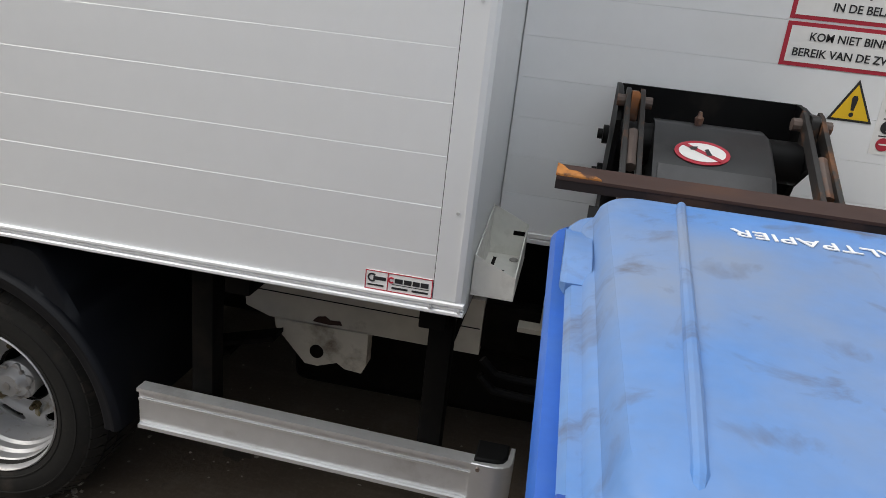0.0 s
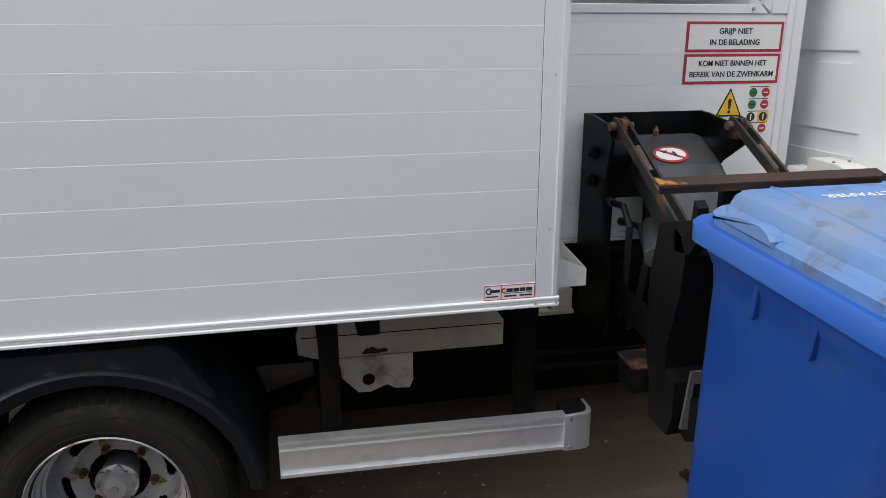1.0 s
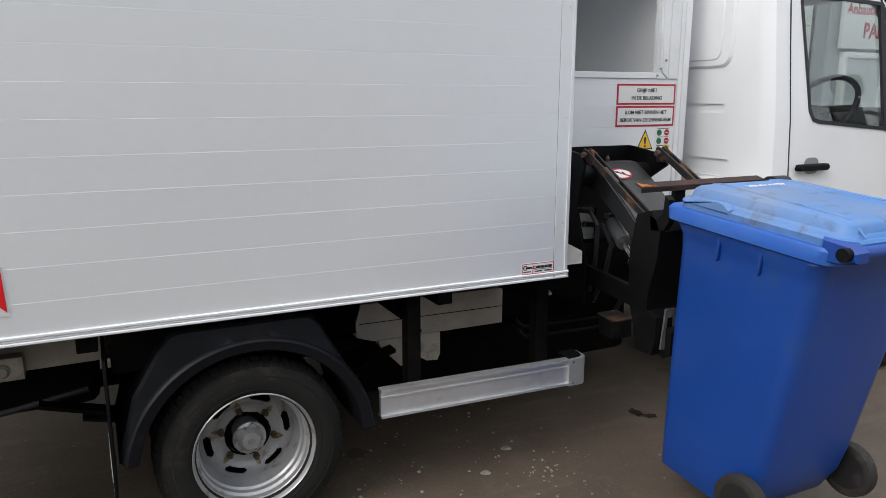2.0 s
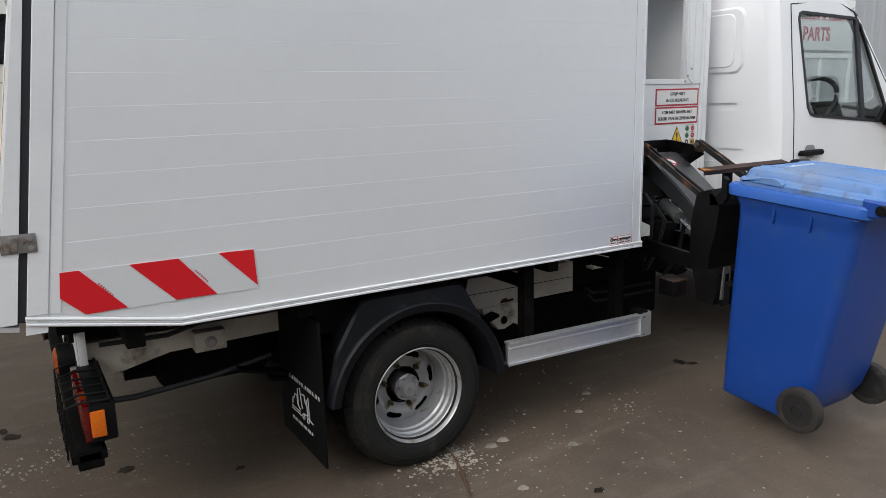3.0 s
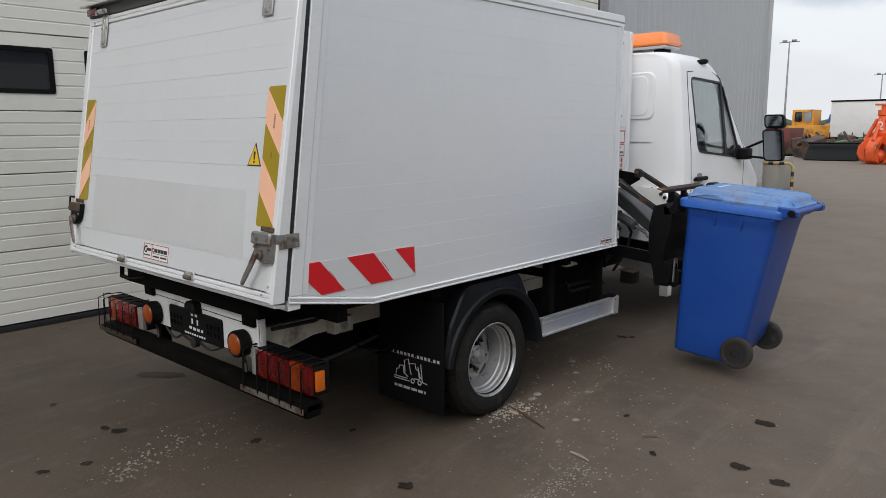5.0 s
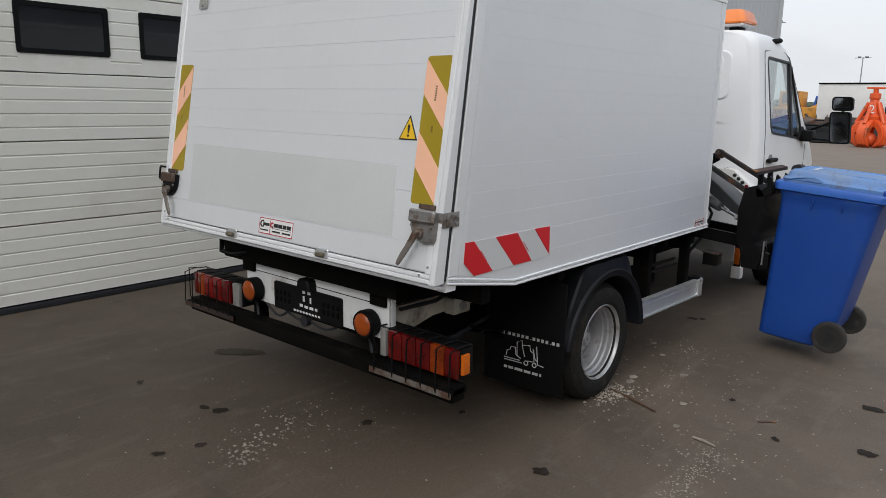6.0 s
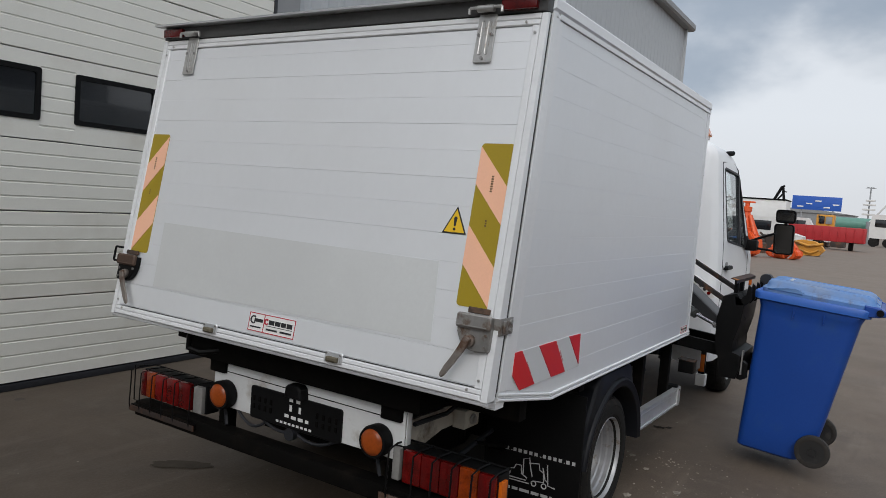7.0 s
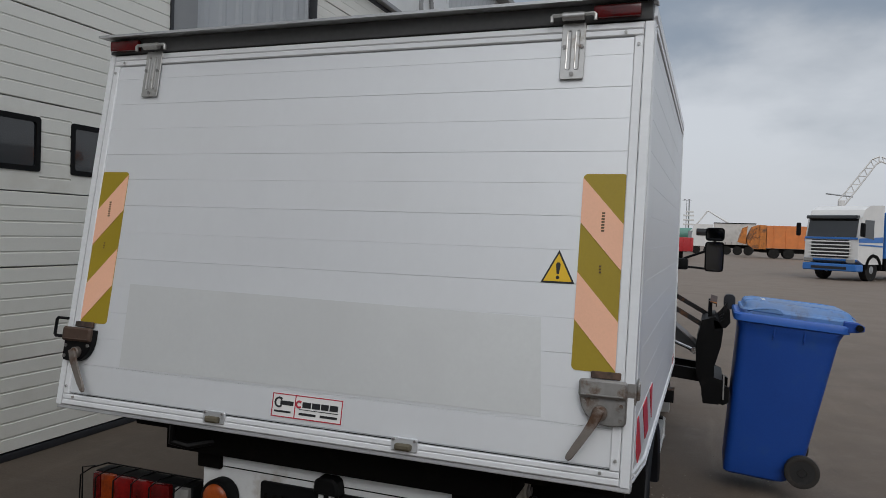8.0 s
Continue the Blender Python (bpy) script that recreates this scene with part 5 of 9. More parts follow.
        part("rust_streak", bm, NUT_STAIN, wheel, "olive-brown rust run from a wheel nut")
        bm = bmesh.new()
        lathe(bm, [(s * 0.164, 0.0125), (s * 0.148, 0.0125), (s * 0.147, 0.008), (s * 0.132, 0.0075)], (x + 0.096 * math.cos(a), y_out, zc + 0.096 * math.sin(a)), "y", 6)
        part("wheel_nut", bm, NUT_RUST, wheel, "rusty yellow-brown wheel nut")
        bm = bmesh.new()
        lathe(bm, [(s * 0.110, 0.0065), (s * 0.102, 0.006)], (x + 0.0475 * math.cos(a + 0.09), y_out, zc + 0.0475 * math.sin(a + 0.09)), "y", 6)
        part("hub_bolt", bm, STEEL, wheel)
    if dual:
        bm = bmesh.new()
        lathe(bm, [(s * (d + 0.225), r) for d, r in prof], c, "y", 40, False)
        part("inner_tyre", bm, RUBBER, wheel)
    return wheel


dual_wheel(0.058, 1)
dual_wheel(W - 0.058, -1)
dual_wheel(0.13, 1, 4.90, False)
dual_wheel(W - 0.13, -1, 4.90, False)

# black mudguards: a wheel arch with a beaded lip in a flat-topped apron
APRON = [(1.785, 0.355), (1.742, 0.48), (1.690, 0.605), (1.592, 0.778), (1.570, 0.796), (1.545, 0.802), (1.155, 0.802), (1.125, 0.798), (1.103, 0.785), (0.990, 0.60), (0.938, 0.405), (0.935, 0.375)]


def apron_edge(a):
    """Where the way out from the hub at angle a meets the apron's outline."""
    u, v = math.cos(a), math.sin(a)
    for (xa, za), (xb, zb) in zip(APRON, APRON[1:]):
        xa, xb, za, zb = xa - 1.366, xb - 1.366, za - 0.328, zb - 0.328
        den = u * (zb - za) - v * (xb - xa)
        if abs(den) > 1e-9:
            k = (xa * (zb - za) - za * (xb - xa)) / den
            w = (xa * v - za * u) / den
            if k > 0 and -1e-6 <= w <= 1 + 1e-6:
                return k
    return 0.42


for s, y_edge in ((1, 0.018), (-1, W - 0.018)):
    bm = bmesh.new()
    angles = [radians(4 + 2.4 * k) for k in range(71)]
    rows = []
    for r, d in ((0.372, 0.46), (0.374, 0.014), (0.378, 0.004), (0.386, 0.0), (0.396, 0.0), (0.403, -0.004), (0.411, -0.005), (0.418, 0.0), (0.422, 0.010), (-0.055, 0.013), (-0.030, 0.016), (-0.010, 0.021), (0.0, 0.034), (0.0, 0.46)):
        ring = []
        for a in angles:
            edge = apron_edge(a)
            q = r if r > 0.2 else max(edge + r, 0.4225 + 0.0008 * (d > 0.02))
            q = min(q, max(edge, 0.4235)) if r > 0.2 else q
            ring.append(bm.verts.new((1.366 + q * math.cos(a), y_edge + s * d, 0.328 + q * math.sin(a))))
        rows.append(ring)
    for a, b in zip(rows, rows[1:]):
        for k in range(len(angles) - 1):
            bm.faces.new((a[k], a[k + 1], b[k + 1], b[k]))
    part("mudguard", bm, GUARD_PLASTIC, truck, "blue-black plastic mudguard with a flat-topped apron over the rear wheel")
    bm = bmesh.new()
    box(bm, (0.94, min(y_edge + s * 0.10, y_edge + s * 0.46), 0.66), (1.50, max(y_edge + s * 0.10, y_edge + s * 0.46), 0.835), 0.01)
    part("wheel_house", bm, SOOT_SHADE, truck)
    bm = bmesh.new()
    tube(bm, [(0.962, y_edge + s * 0.05, 0.39), (0.962, y_edge + s * 0.01, 0.39)], 0.012, 8)
    part("mudguard_bolt", bm, PLASTIC, truck)

bm = bmesh.new()
box(bm, (0.915, 0.025, 0.14), (0.925, 0.52, 0.74), 0.002)
flap = part("mudflap", bm, FLAP, truck, "black rubber mudflap with white print")


# unseen far-side flap, added to help darken the ground under the truck
bm = bmesh.new()
box(bm, (0.915, W - 0.52, 0.14), (0.925, W - 0.025, 0.74), 0.002)
part("mudflap", bm, FLAP, truck, "black rubber mudflap")


def flap_place(a, b, d):
    return (0.9145 - d, 0.257 - a, b + 0.012 + 0.018 * a)


def strokes(parent, pts, r=0.0028, closed=False):
    bm = bmesh.new()
    tube(bm, [flap_place(a, b, 0.0005) for a, b in pts], r, 5, closed)
    part("print", bm, FLAP_PRINT, parent)


x = -0.222                                     # unreadable address as bars, letter by letter
for w in (0.030, 0.030, 0.030, 0.006, 0.022, 0.024, 0.024, 0.022, 0.024, 0.010, 0.022, 0.022, 0.022, 0.022, 0.006, 0.024, 0.022):
    bm = bmesh.new()
    prism(bm, [(x, 0.400), (x + w * 0.72, 0.400), (x + w * 0.72, 0.4165 if w > 0.01 else 0.4035), (x, 0.4165 if w > 0.01 else 0.4035)], 0.0002, 0.0012, flap_place)
    part("printed_bar", bm, FLAP_PRINT, flap)
    x += w + 0.0045
x = -0.13
for w in (0.02, 0.03, 0.05, 0.04, 0.035, 0.012):
    bm = bmesh.new()
    prism(bm, [(x, 0.215), (x + w, 0.215), (x + w, 0.229), (x, 0.229)], 0.0002, 0.0012, flap_place)
    part("printed_bar", bm, FLAP_PRINT, flap)
    x += w + 0.010
# line drawing of machines
strokes(flap, [(-0.13, 0.262), (-0.015, 0.262)])
strokes(flap, [(-0.13, 0.274), (-0.03, 0.274)])
strokes(flap, [(-0.118, 0.285), (-0.112, 0.315), (-0.095, 0.318), (-0.088, 0.338), (-0.06, 0.34), (-0.055, 0.30), (-0.025, 0.285)])
strokes(flap, [(-0.048, 0.30), (-0.05, 0.372), (-0.02, 0.385), (-0.012, 0.34), (0.0, 0.30)])
strokes(flap, [(-0.02, 0.36), (0.03, 0.368), (0.036, 0.34), (0.055, 0.33), (0.06, 0.285), (0.02, 0.282)])
strokes(flap, [(0.072, 0.372), (0.082, 0.275), (0.118, 0.27)])
strokes(flap, [(0.05, 0.355), (0.066, 0.30), (0.082, 0.29)])
for cx in (0.01, 0.062):
    strokes(flap, [(cx + 0.012 * math.cos(t), 0.268 + 0.012 * math.sin(t)) for t in [k * math.pi / 5 for k in range(10)]], 0.003, True)

# side guard plank and its hangers
def guard_z(x, z):             # the plank falls a little towards the front
    return z - 0.021 * (x - 1.82)


def guard_strip(z0, z1, y0, y1, bev):
    return prism(bmesh.new(), [(1.822, guard_z(1.822, z0)), (2.665, guard_z(2.665, z0)), (2.665, guard_z(2.665, z1)), (1.822, guard_z(1.822, z1))], y0, y1, lambda a, b, d: (a, d, b), bev)


guard = part("side_guard", guard_strip(0.374, 0.466, 0.050, 0.066, 0.0), BARE, truck, "scratched aluminium side guard plank")
for strip in ((0.4665, 0.476, 0.040, 0.08, 0.003), (0.364, 0.3735, 0.040, 0.08, 0.003), (0.440, 0.446, 0.046, 0.0495, 0.001)):
    part("guard_lip", guard_strip(*strip), BARE, guard)
bm = bmesh.new()
cap = [(2.655, 0.038), (2.705, 0.037), (2.728, 0.041), (2.742, 0.052), (2.749, 0.070), (2.750, 0.13), (2.738, 0.13), (2.737, 0.075), (2.729, 0.058), (2.715, 0.050), (2.655, 0.049)]
prism(bm, cap, guard_z(2.7, 0.361), guard_z(2.7, 0.479), lambda a, b, d: (a, b, d), 0.002)
part("end_cap", bm, BARE, guard, "dented curved aluminium end cap")
bm = bmesh.new()
prism(bm, [(2.66, 0.051), (2.712, 0.052), (2.727, 0.060), (2.735, 0.078), (2.735, 0.128), (2.66, 0.128)], guard_z(2.7, 0.44), guard_z(2.7, 0.487), lambda a, b, d: (a, b, d), 0.004)
part("cap_plug", bm, PLASTIC, guard)
bolts(guard, [(2.672, 0.036, guard_z(2.67, 0.466)), (2.672, 0.036, guard_z(2.67, 0.373))], "y", 0.005)
for x in (1.945, 2.517):
    bm = bmesh.new()
    box(bm, (x, 0.082, guard_z(x, 0.37)), (x + 0.055, 0.14, 0.83), 0.006)
    part("guard_hanger", bm, SOOT_SHADE, truck)
    bm = bmesh.new()
    box(bm, (x, 0.141, 0.70), (x + 0.055, 0.499, 0.745), 0.006)
    part("guard_arm", bm, SOOT_SHADE, truck)

# ---- rear end: crossbeam, plate carrier, lamps, underrun bar ----
bm = bmesh.new()
box(bm, (0.06, 0.36, 0.765), (0.24, 1.68, 0.868), 0.006)
part("rear_beam", bm, SOOT_SHADE, truck, "black rear crossbeam")
bm = bmesh.new()
tube(bm, [(0.03, 1.60, 0.90), (0.0, 1.60, 0.87), (-0.005, 1.60, 0.815), (0.02, 1.55, 0.80), (0.08, 1.46, 0.815)], 0.014, 8)
part("tow_hook", bm, BLACK, truck)
bm = bmesh.new()
box(bm, (0.118, 0.458, 0.545), (0.124, 1.555, 0.745), 0.002)
box(bm, (0.1245, 0.458, 0.739), (0.20, 1.555, 0.745), 0.002)
box(bm, (0.1245, 0.452, 0.60), (0.155, 0.4575, 0.742), 0.002)
carrier = part("plate_carrier", bm, WHITE_TIN, truck, "white sheet metal plate carrier")
# fold line of the sheet, its shade drawn as a thin black bar
bm = bmesh.new()
tube(bm, [(0.1165, 0.47, 0.705), (0.1165, 1.545, 0.71)], 0.002, 5)
part("crease", bm, SOOT_SHADE, carrier)
bm = bmesh.new()
prism(bm, rounded(0.768, 1.298, 0.539, 0.684, 0.012), 0.0, 0.012, lambda a, b, d: (0.117 - d, a, b), 0.003)
holder = part("plate_holder", bm, PLASTIC, carrier, "empty black number plate holder with white patches")
def holder_place(a, b, d):
    return (0.1045 - d, 1.033 - a, b - 0.017)
for a0, a1, b0, b1 in ((-0.026, -0.006, 0.676, 0.690), (0.014, 0.036, 0.676, 0.690), (-0.024, -0.010, 0.634, 0.662), (0.030, 0.042, 0.634, 0.662), (-0.050, -0.026, 0.604, 0.618), (-0.012, 0.016, 0.602, 0.616), (0.028, 0.056, 0.602, 0.616), (0.070, 0.088, 0.602, 0.616)):
    bm = bmesh.new()
    prism(bm, [(a0, b0), (a1, b0), (a1, b1), (a0, b1)], 0.0, 0.0015, holder_place)
    part("white_patch", bm, PRINT_WHITE, holder)
for a in [-0.24, -0.205, -0.17, -0.135, 0.135, 0.17, 0.205, 0.24]:
    for b in (0.612, 0.648):
        bm = bmesh.new()
        prism(bm, rounded(a - 0.006, a + 0.006, b - 0.012, b + 0.012, 0.002, 2), 0.0, 0.004, holder_place, 0.001)
        part("clip", bm, SOOT_SHADE, holder)
for k in range(9):
    bm = bmesh.new()
    a = -0.10 + 0.024 * k
    prism(bm, [(a, 0.572), (a + 0.015, 0.572), (a + 0.015, 0.582), (a, 0.582)], 0.0, 0.0012, holder_place)
    part("printed_bar", bm, PRINT_WHITE, holder)
bm = bmesh.new()
prism(bm, [(0.964, 0.686), (1.066, 0.686), (1.058, 0.732), (1.042, 0.744), (0.988, 0.744), (0.972, 0.732)], 0.0, 0.05, lambda a, b, d: (0.117 - d, a, b), 0.008)
part("plate_lamp", bm, PLASTIC, carrier, "black plate lamp housing")
for y, z in ((0.570, 0.612), (1.455, 0.610)):
    bm = bmesh.new()
    lathe(bm, [(0.065, 0.050), (0.06, 0.064), (0.015, 0.066), (0.004, 0.062), (0.004, 0.054)], (0.052, y, z), "x", 28)
    lamp = part("round_indicator", bm, PLASTIC, truck, "round amber indicator in a black housing")
    bm = bmesh.new()
    lathe(bm, [(0.006, 0.054), (0.0, 0.050), (-0.008, 0.036), (-0.010, 0.012)], (0.052, y, z), "x", 28)
    part("lens", bm, LENS_ROUND, lamp)
    bm = bmesh.new()
    tube(bm, [(0.10, y, 0.55), (0.11, y, 0.51), (0.10, y - 0.02, 0.47)], 0.008, 6)
    part("cable", bm, SEAL, lamp)
for a, b, sag in ((1.40, 1.2, 0.05), (1.25, 1.0, 0.035), (1.08, 0.80, 0.045)):
    bm = bmesh.new()
    tube(bm, [(0.13, a + (b - a) * k / 8, 0.54 - sag * math.sin(math.pi * k / 8)) for k in range(9)], 0.007, 6)
    part("loose_cable", bm, SEAL, truck)
bm = bmesh.new()
lathe(bm, [(0, 0.028), (0.03, 0.028)], (0.10, 1.05, 0.515), "x", 12)
part("cable_socket", bm, SEAL, truck)
bm = bmesh.new()
box(bm, (0.060, 0.03, 0.385), (0.140, 2.06, 0.458), 0.008)
part("underrun_bar", bm, SOOT_SHADE, truck, "black steel underrun bar")
for y in (0.53, 1.51):
    bm = bmesh.new()
    box(bm, (0.142, y - 0.03, 0.40), (0.20, y + 0.03, 0.60), 0.006)
    part("bar_bracket", bm, SOOT_SHADE, truck)


FLAKED = surface("flaking_white_strip", (0.13, 0.115, 0.10), 0.7, second=(0.07, 0.034, 0.02), amount=0.56, second_scale=16)
RUST_DARK = surface("dark_rusted_strip", (0.022, 0.014, 0.011), 0.75, second=(0.05, 0.022, 0.012), amount=0.4, second_scale=14)


def tail_lamp(y_in, y_out, s):
    """Lamp cluster with a wire cage; lenses run from the inner to the outer end."""
    z0, z1, xr = 0.474, 0.606, 0.092
    lo, hi = min(y_in, y_out), max(y_in, y_out)
    bm = bmesh.new()
    box(bm, (xr + 0.02, lo, z0), (xr + 0.10, hi, z1 + 0.004), 0.008)
    cluster = part("tail_lamp", bm, PLASTIC, truck, "caged tail lamp cluster with red, amber and clear lenses")
    span = y_out - y_in
    for f0, f1, mt in ((0.02, 0.095, LENS_CLEAR), (0.125, 0.30, LENS_RED), (0.305, 0.48, LENS_DARK), (0.485, 0.66, LENS_DARK), (0.665, 0.83, LENS_TAIL), (0.835, 0.985, LENS_DARK)) if s < 0 else ((0.02, 0.15, LENS_CLEAR), (0.20, 0.38, LENS_DARK), (0.385, 0.57, LENS_RED), (0.575, 0.76, LENS_RED), (0.765, 0.90, LENS_TAIL), (0.905, 0.985, LENS_DARK)):
        a, b = y_in + f0 * span, y_in + f1 * span
        bm = bmesh.new()
        box(bm, (xr, min(a, b), z0 + 0.004), (xr + 0.03, max(a, b), z1), 0.006)
        part("lens", bm, mt, cluster)
    bm = bmesh.new()
    ya, yb = y_out - s * 0.004, y_out + s * 0.012
    box(bm, (xr + 0.020, min(ya, yb), z0 + 0.022), (xr + 0.066, max(ya, yb), z1 - 0.020), 0.006)
    part("side_lens", bm, LENS_AMBER, cluster)
    wires = []
    for f in (0.06, 0.30, 0.48, 0.66, 0.84, 1.0):
        y = y_in + f * span
        wires.append([(xr + 0.09, y, z1 + 0.012), (xr + 0.0, y, z1 + 0.018), (xr - 0.052, y, z1 + 0.006), (xr - 0.058, y, z0 - 0.03), (xr - 0.052, y, z0 - 0.055)])
    wires.append([(xr + 0.085, y_in, z1 + 0.012), (xr + 0.085, y_out + s * 0.01, z1 + 0.012)])
    if s > 0:
        wires.append([(xr + 0.02, y_out, z1 + 0.02), (xr, y_out + 0.045, z1 + 0.015), (xr, y_out + 0.045, z0 - 0.03), (xr + 0.02, y_out, z0 - 0.04)])
    for pts in wires:
        bm = bmesh.new()
        tube(bm, pts, 0.0042 if s < 0 else 0.003, 6)
        part("cage_wire", bm, BLACK, cluster)
    bm = bmesh.new()
    box(bm, (xr - 0.056, lo - 0.006, z0 - 0.062), (xr - 0.050, hi + 0.006, z0 - 0.035), 0.002)
    part("cage_strip", bm, FLAKED if s < 0 else RUST_DARK, cluster, "rusty strip with flaking paint")
    bm = bmesh.new()
    box(bm, (xr - 0.049, lo, z0 - 0.06), (xr + 0.06, hi, z0 - 0.030), 0.004)
    part("lamp_bracket", bm, SOOT_SHADE, cluster)


tail_lamp(0.500, 0.030, -1)
tail_lamp(1.595, 2.070, 1)

# ---- cab ----
MID = 1.02


def half_width(z):
    if z < 1.15:
        return 0.935
    return 0.935 - 0.012 * (z - 1.15) / 0.28 if z < 1.43 else 0.923 - 0.058 * (z - 1.43) / 0.57


def along(table, x):
    for (a, p), (b, q) in zip(table, table[1:]):
        if x <= b:
            return p + (q - p) * (x - a) / (b - a)
    return table[-1][1]


CAB_TOP = [(3.79, 2.185), (3.83, 2.20), (4.30, 2.195), (4.45, 2.16), (4.60, 2.06), (5.09, 1.46), (5.22, 1.345), (5.5, 1.20), (5.72, 1.0), (5.84, 0.80), (5.90, 0.62)]
CAB_SHRINK = [(3.79, 0.085), (3.80, 0.055), (3.83, 0.02), (3.90, 0.0), (5.2, 0.0), (5.5, 0.05), (5.72, 0.13), (5.90, 0.26)]


def cab_ring(x):
    top, less, foot = along(CAB_TOP, x), along(CAB_SHRINK, x), 0.45
    rc = 0.13 if top > 1.5 else 0.09
    half = []
    for f in (0.0, 0.15, 0.3, 0.45, 0.6, 0.72, 0.84, 0.93, 1.0):
        z = foot + (top - rc - foot) * f
        half.append((half_width(z) - less, z))
    h = half[-1][0]
    for a in (22, 45, 68, 90):
        half.append((h - rc * 1.3 * (1 - math.cos(radians(a))), top - rc + rc * math.sin(radians(a))))
    half.append((0.35, top + 0.012))
    return [(x, MID - w, z) for w, z in half] + [(x, MID + w, z) for w, z in half[::-1]]


def window_outline(grow=0.0):
    return [(3.968 - grow, 1.962), (3.978 - grow * 0.7, 1.992 + grow * 0.7), (4.003, 2.002 + grow), (4.53, 1.985 + grow), (4.60 + grow * 0.7, 1.945 + grow * 0.5), (4.905 + grow, 1.395), (4.90 + grow * 0.8, 1.36 - grow * 0.5),
            (4.87, 1.345 - grow), (4.10, 1.408 - grow), (4.06 - grow * 0.5, 1.42 - grow), (4.035 - grow, 1.46)]


bm = bmesh.new()
loft(bm, [cab_ring(x) for x in (3.79, 3.80, 3.83, 3.90, 4.1, 4.30, 4.45, 4.60, 4.80, 5.0, 5.09, 5.22, 5.36, 5.5, 5.62, 5.72, 5.80, 5.86, 5.90)])
raw = new("cab_raw", finish("cab_raw", bm, WHITE))
cutters = []
bm = bmesh.new()
prism(bm, window_outline(), -0.5, 2.6, lambda a, b, d: (a, d, b))
cutters.append(new("cut_side", finish("cut_side", bm, WHITE, smooth=0)))
bm = bmesh.new()
prism(bm, rounded(0.24, 1.80, 1.47, 2.03, 0.08), 4.52, 5.6, lambda a, b, d: (d, a, b))
cutters.append(new("cut_front", finish("cut_front", bm, WHITE, smooth=0)))
bm = bmesh.new()
tube(bm, [(4.90, -0.2, 0.36), (4.90, 0.42, 0.36)], 0.40, 40)
tube(bm, [(4.90, 1.62, 0.36), (4.90, 2.3, 0.36)], 0.40, 40)
for q in (rounded(0.395, 1.645, 1.450, 1.494, 0.012), rounded(0.335, 1.705, 1.140, 1.222, 0.014)):
    arch = bm
    bm = bmesh.new()
    prism(bm, q, 3.70, 3.800, lambda a, b, d: (d, a, b))
    cutters.append(new("cut_groove", finish("cut_groove", bm, WHITE, smooth=0)))
    bm = arch
cutters.append(new("cut_arch", finish("cut_arch", bm, WHITE, smooth=0)))
thick = raw.modifiers.new("thick", "SOLIDIFY")
thick.thickness, thick.offset = 0.035, -1.0
for c in cutters:
    cut = raw.modifiers.new("cut", "BOOLEAN")
    cut.operation, cut.object, cut.solver = "DIFFERENCE", c, "EXACT"
cab_mesh = bpy.data.meshes.new_from_object(raw.evaluated_get(bpy.context.evaluated_depsgraph_get()))
for o in [raw, *cutters]:
    bpy.data.objects.remove(o)
cab_mesh.name = "cab"
cab_mesh.materials.clear()
cab_mesh.materials.append(WHITE)
for f in cab_mesh.polygons:
    f.use_smooth, f.material_index = True, 0
cab_mesh.set_sharp_from_angle(angle=radians(32))
cab_mesh.transform(Matrix.Translation(-ORIGIN["truck"]))
cab = new("cab", cab_mesh)
cab.parent = truck
ORIGIN["cab"] = ORIGIN["truck"]
tagged(cab, "glossy white van cab")


def skin(s, z, out=0.0):
    return MID + s * (half_width(z) + out)


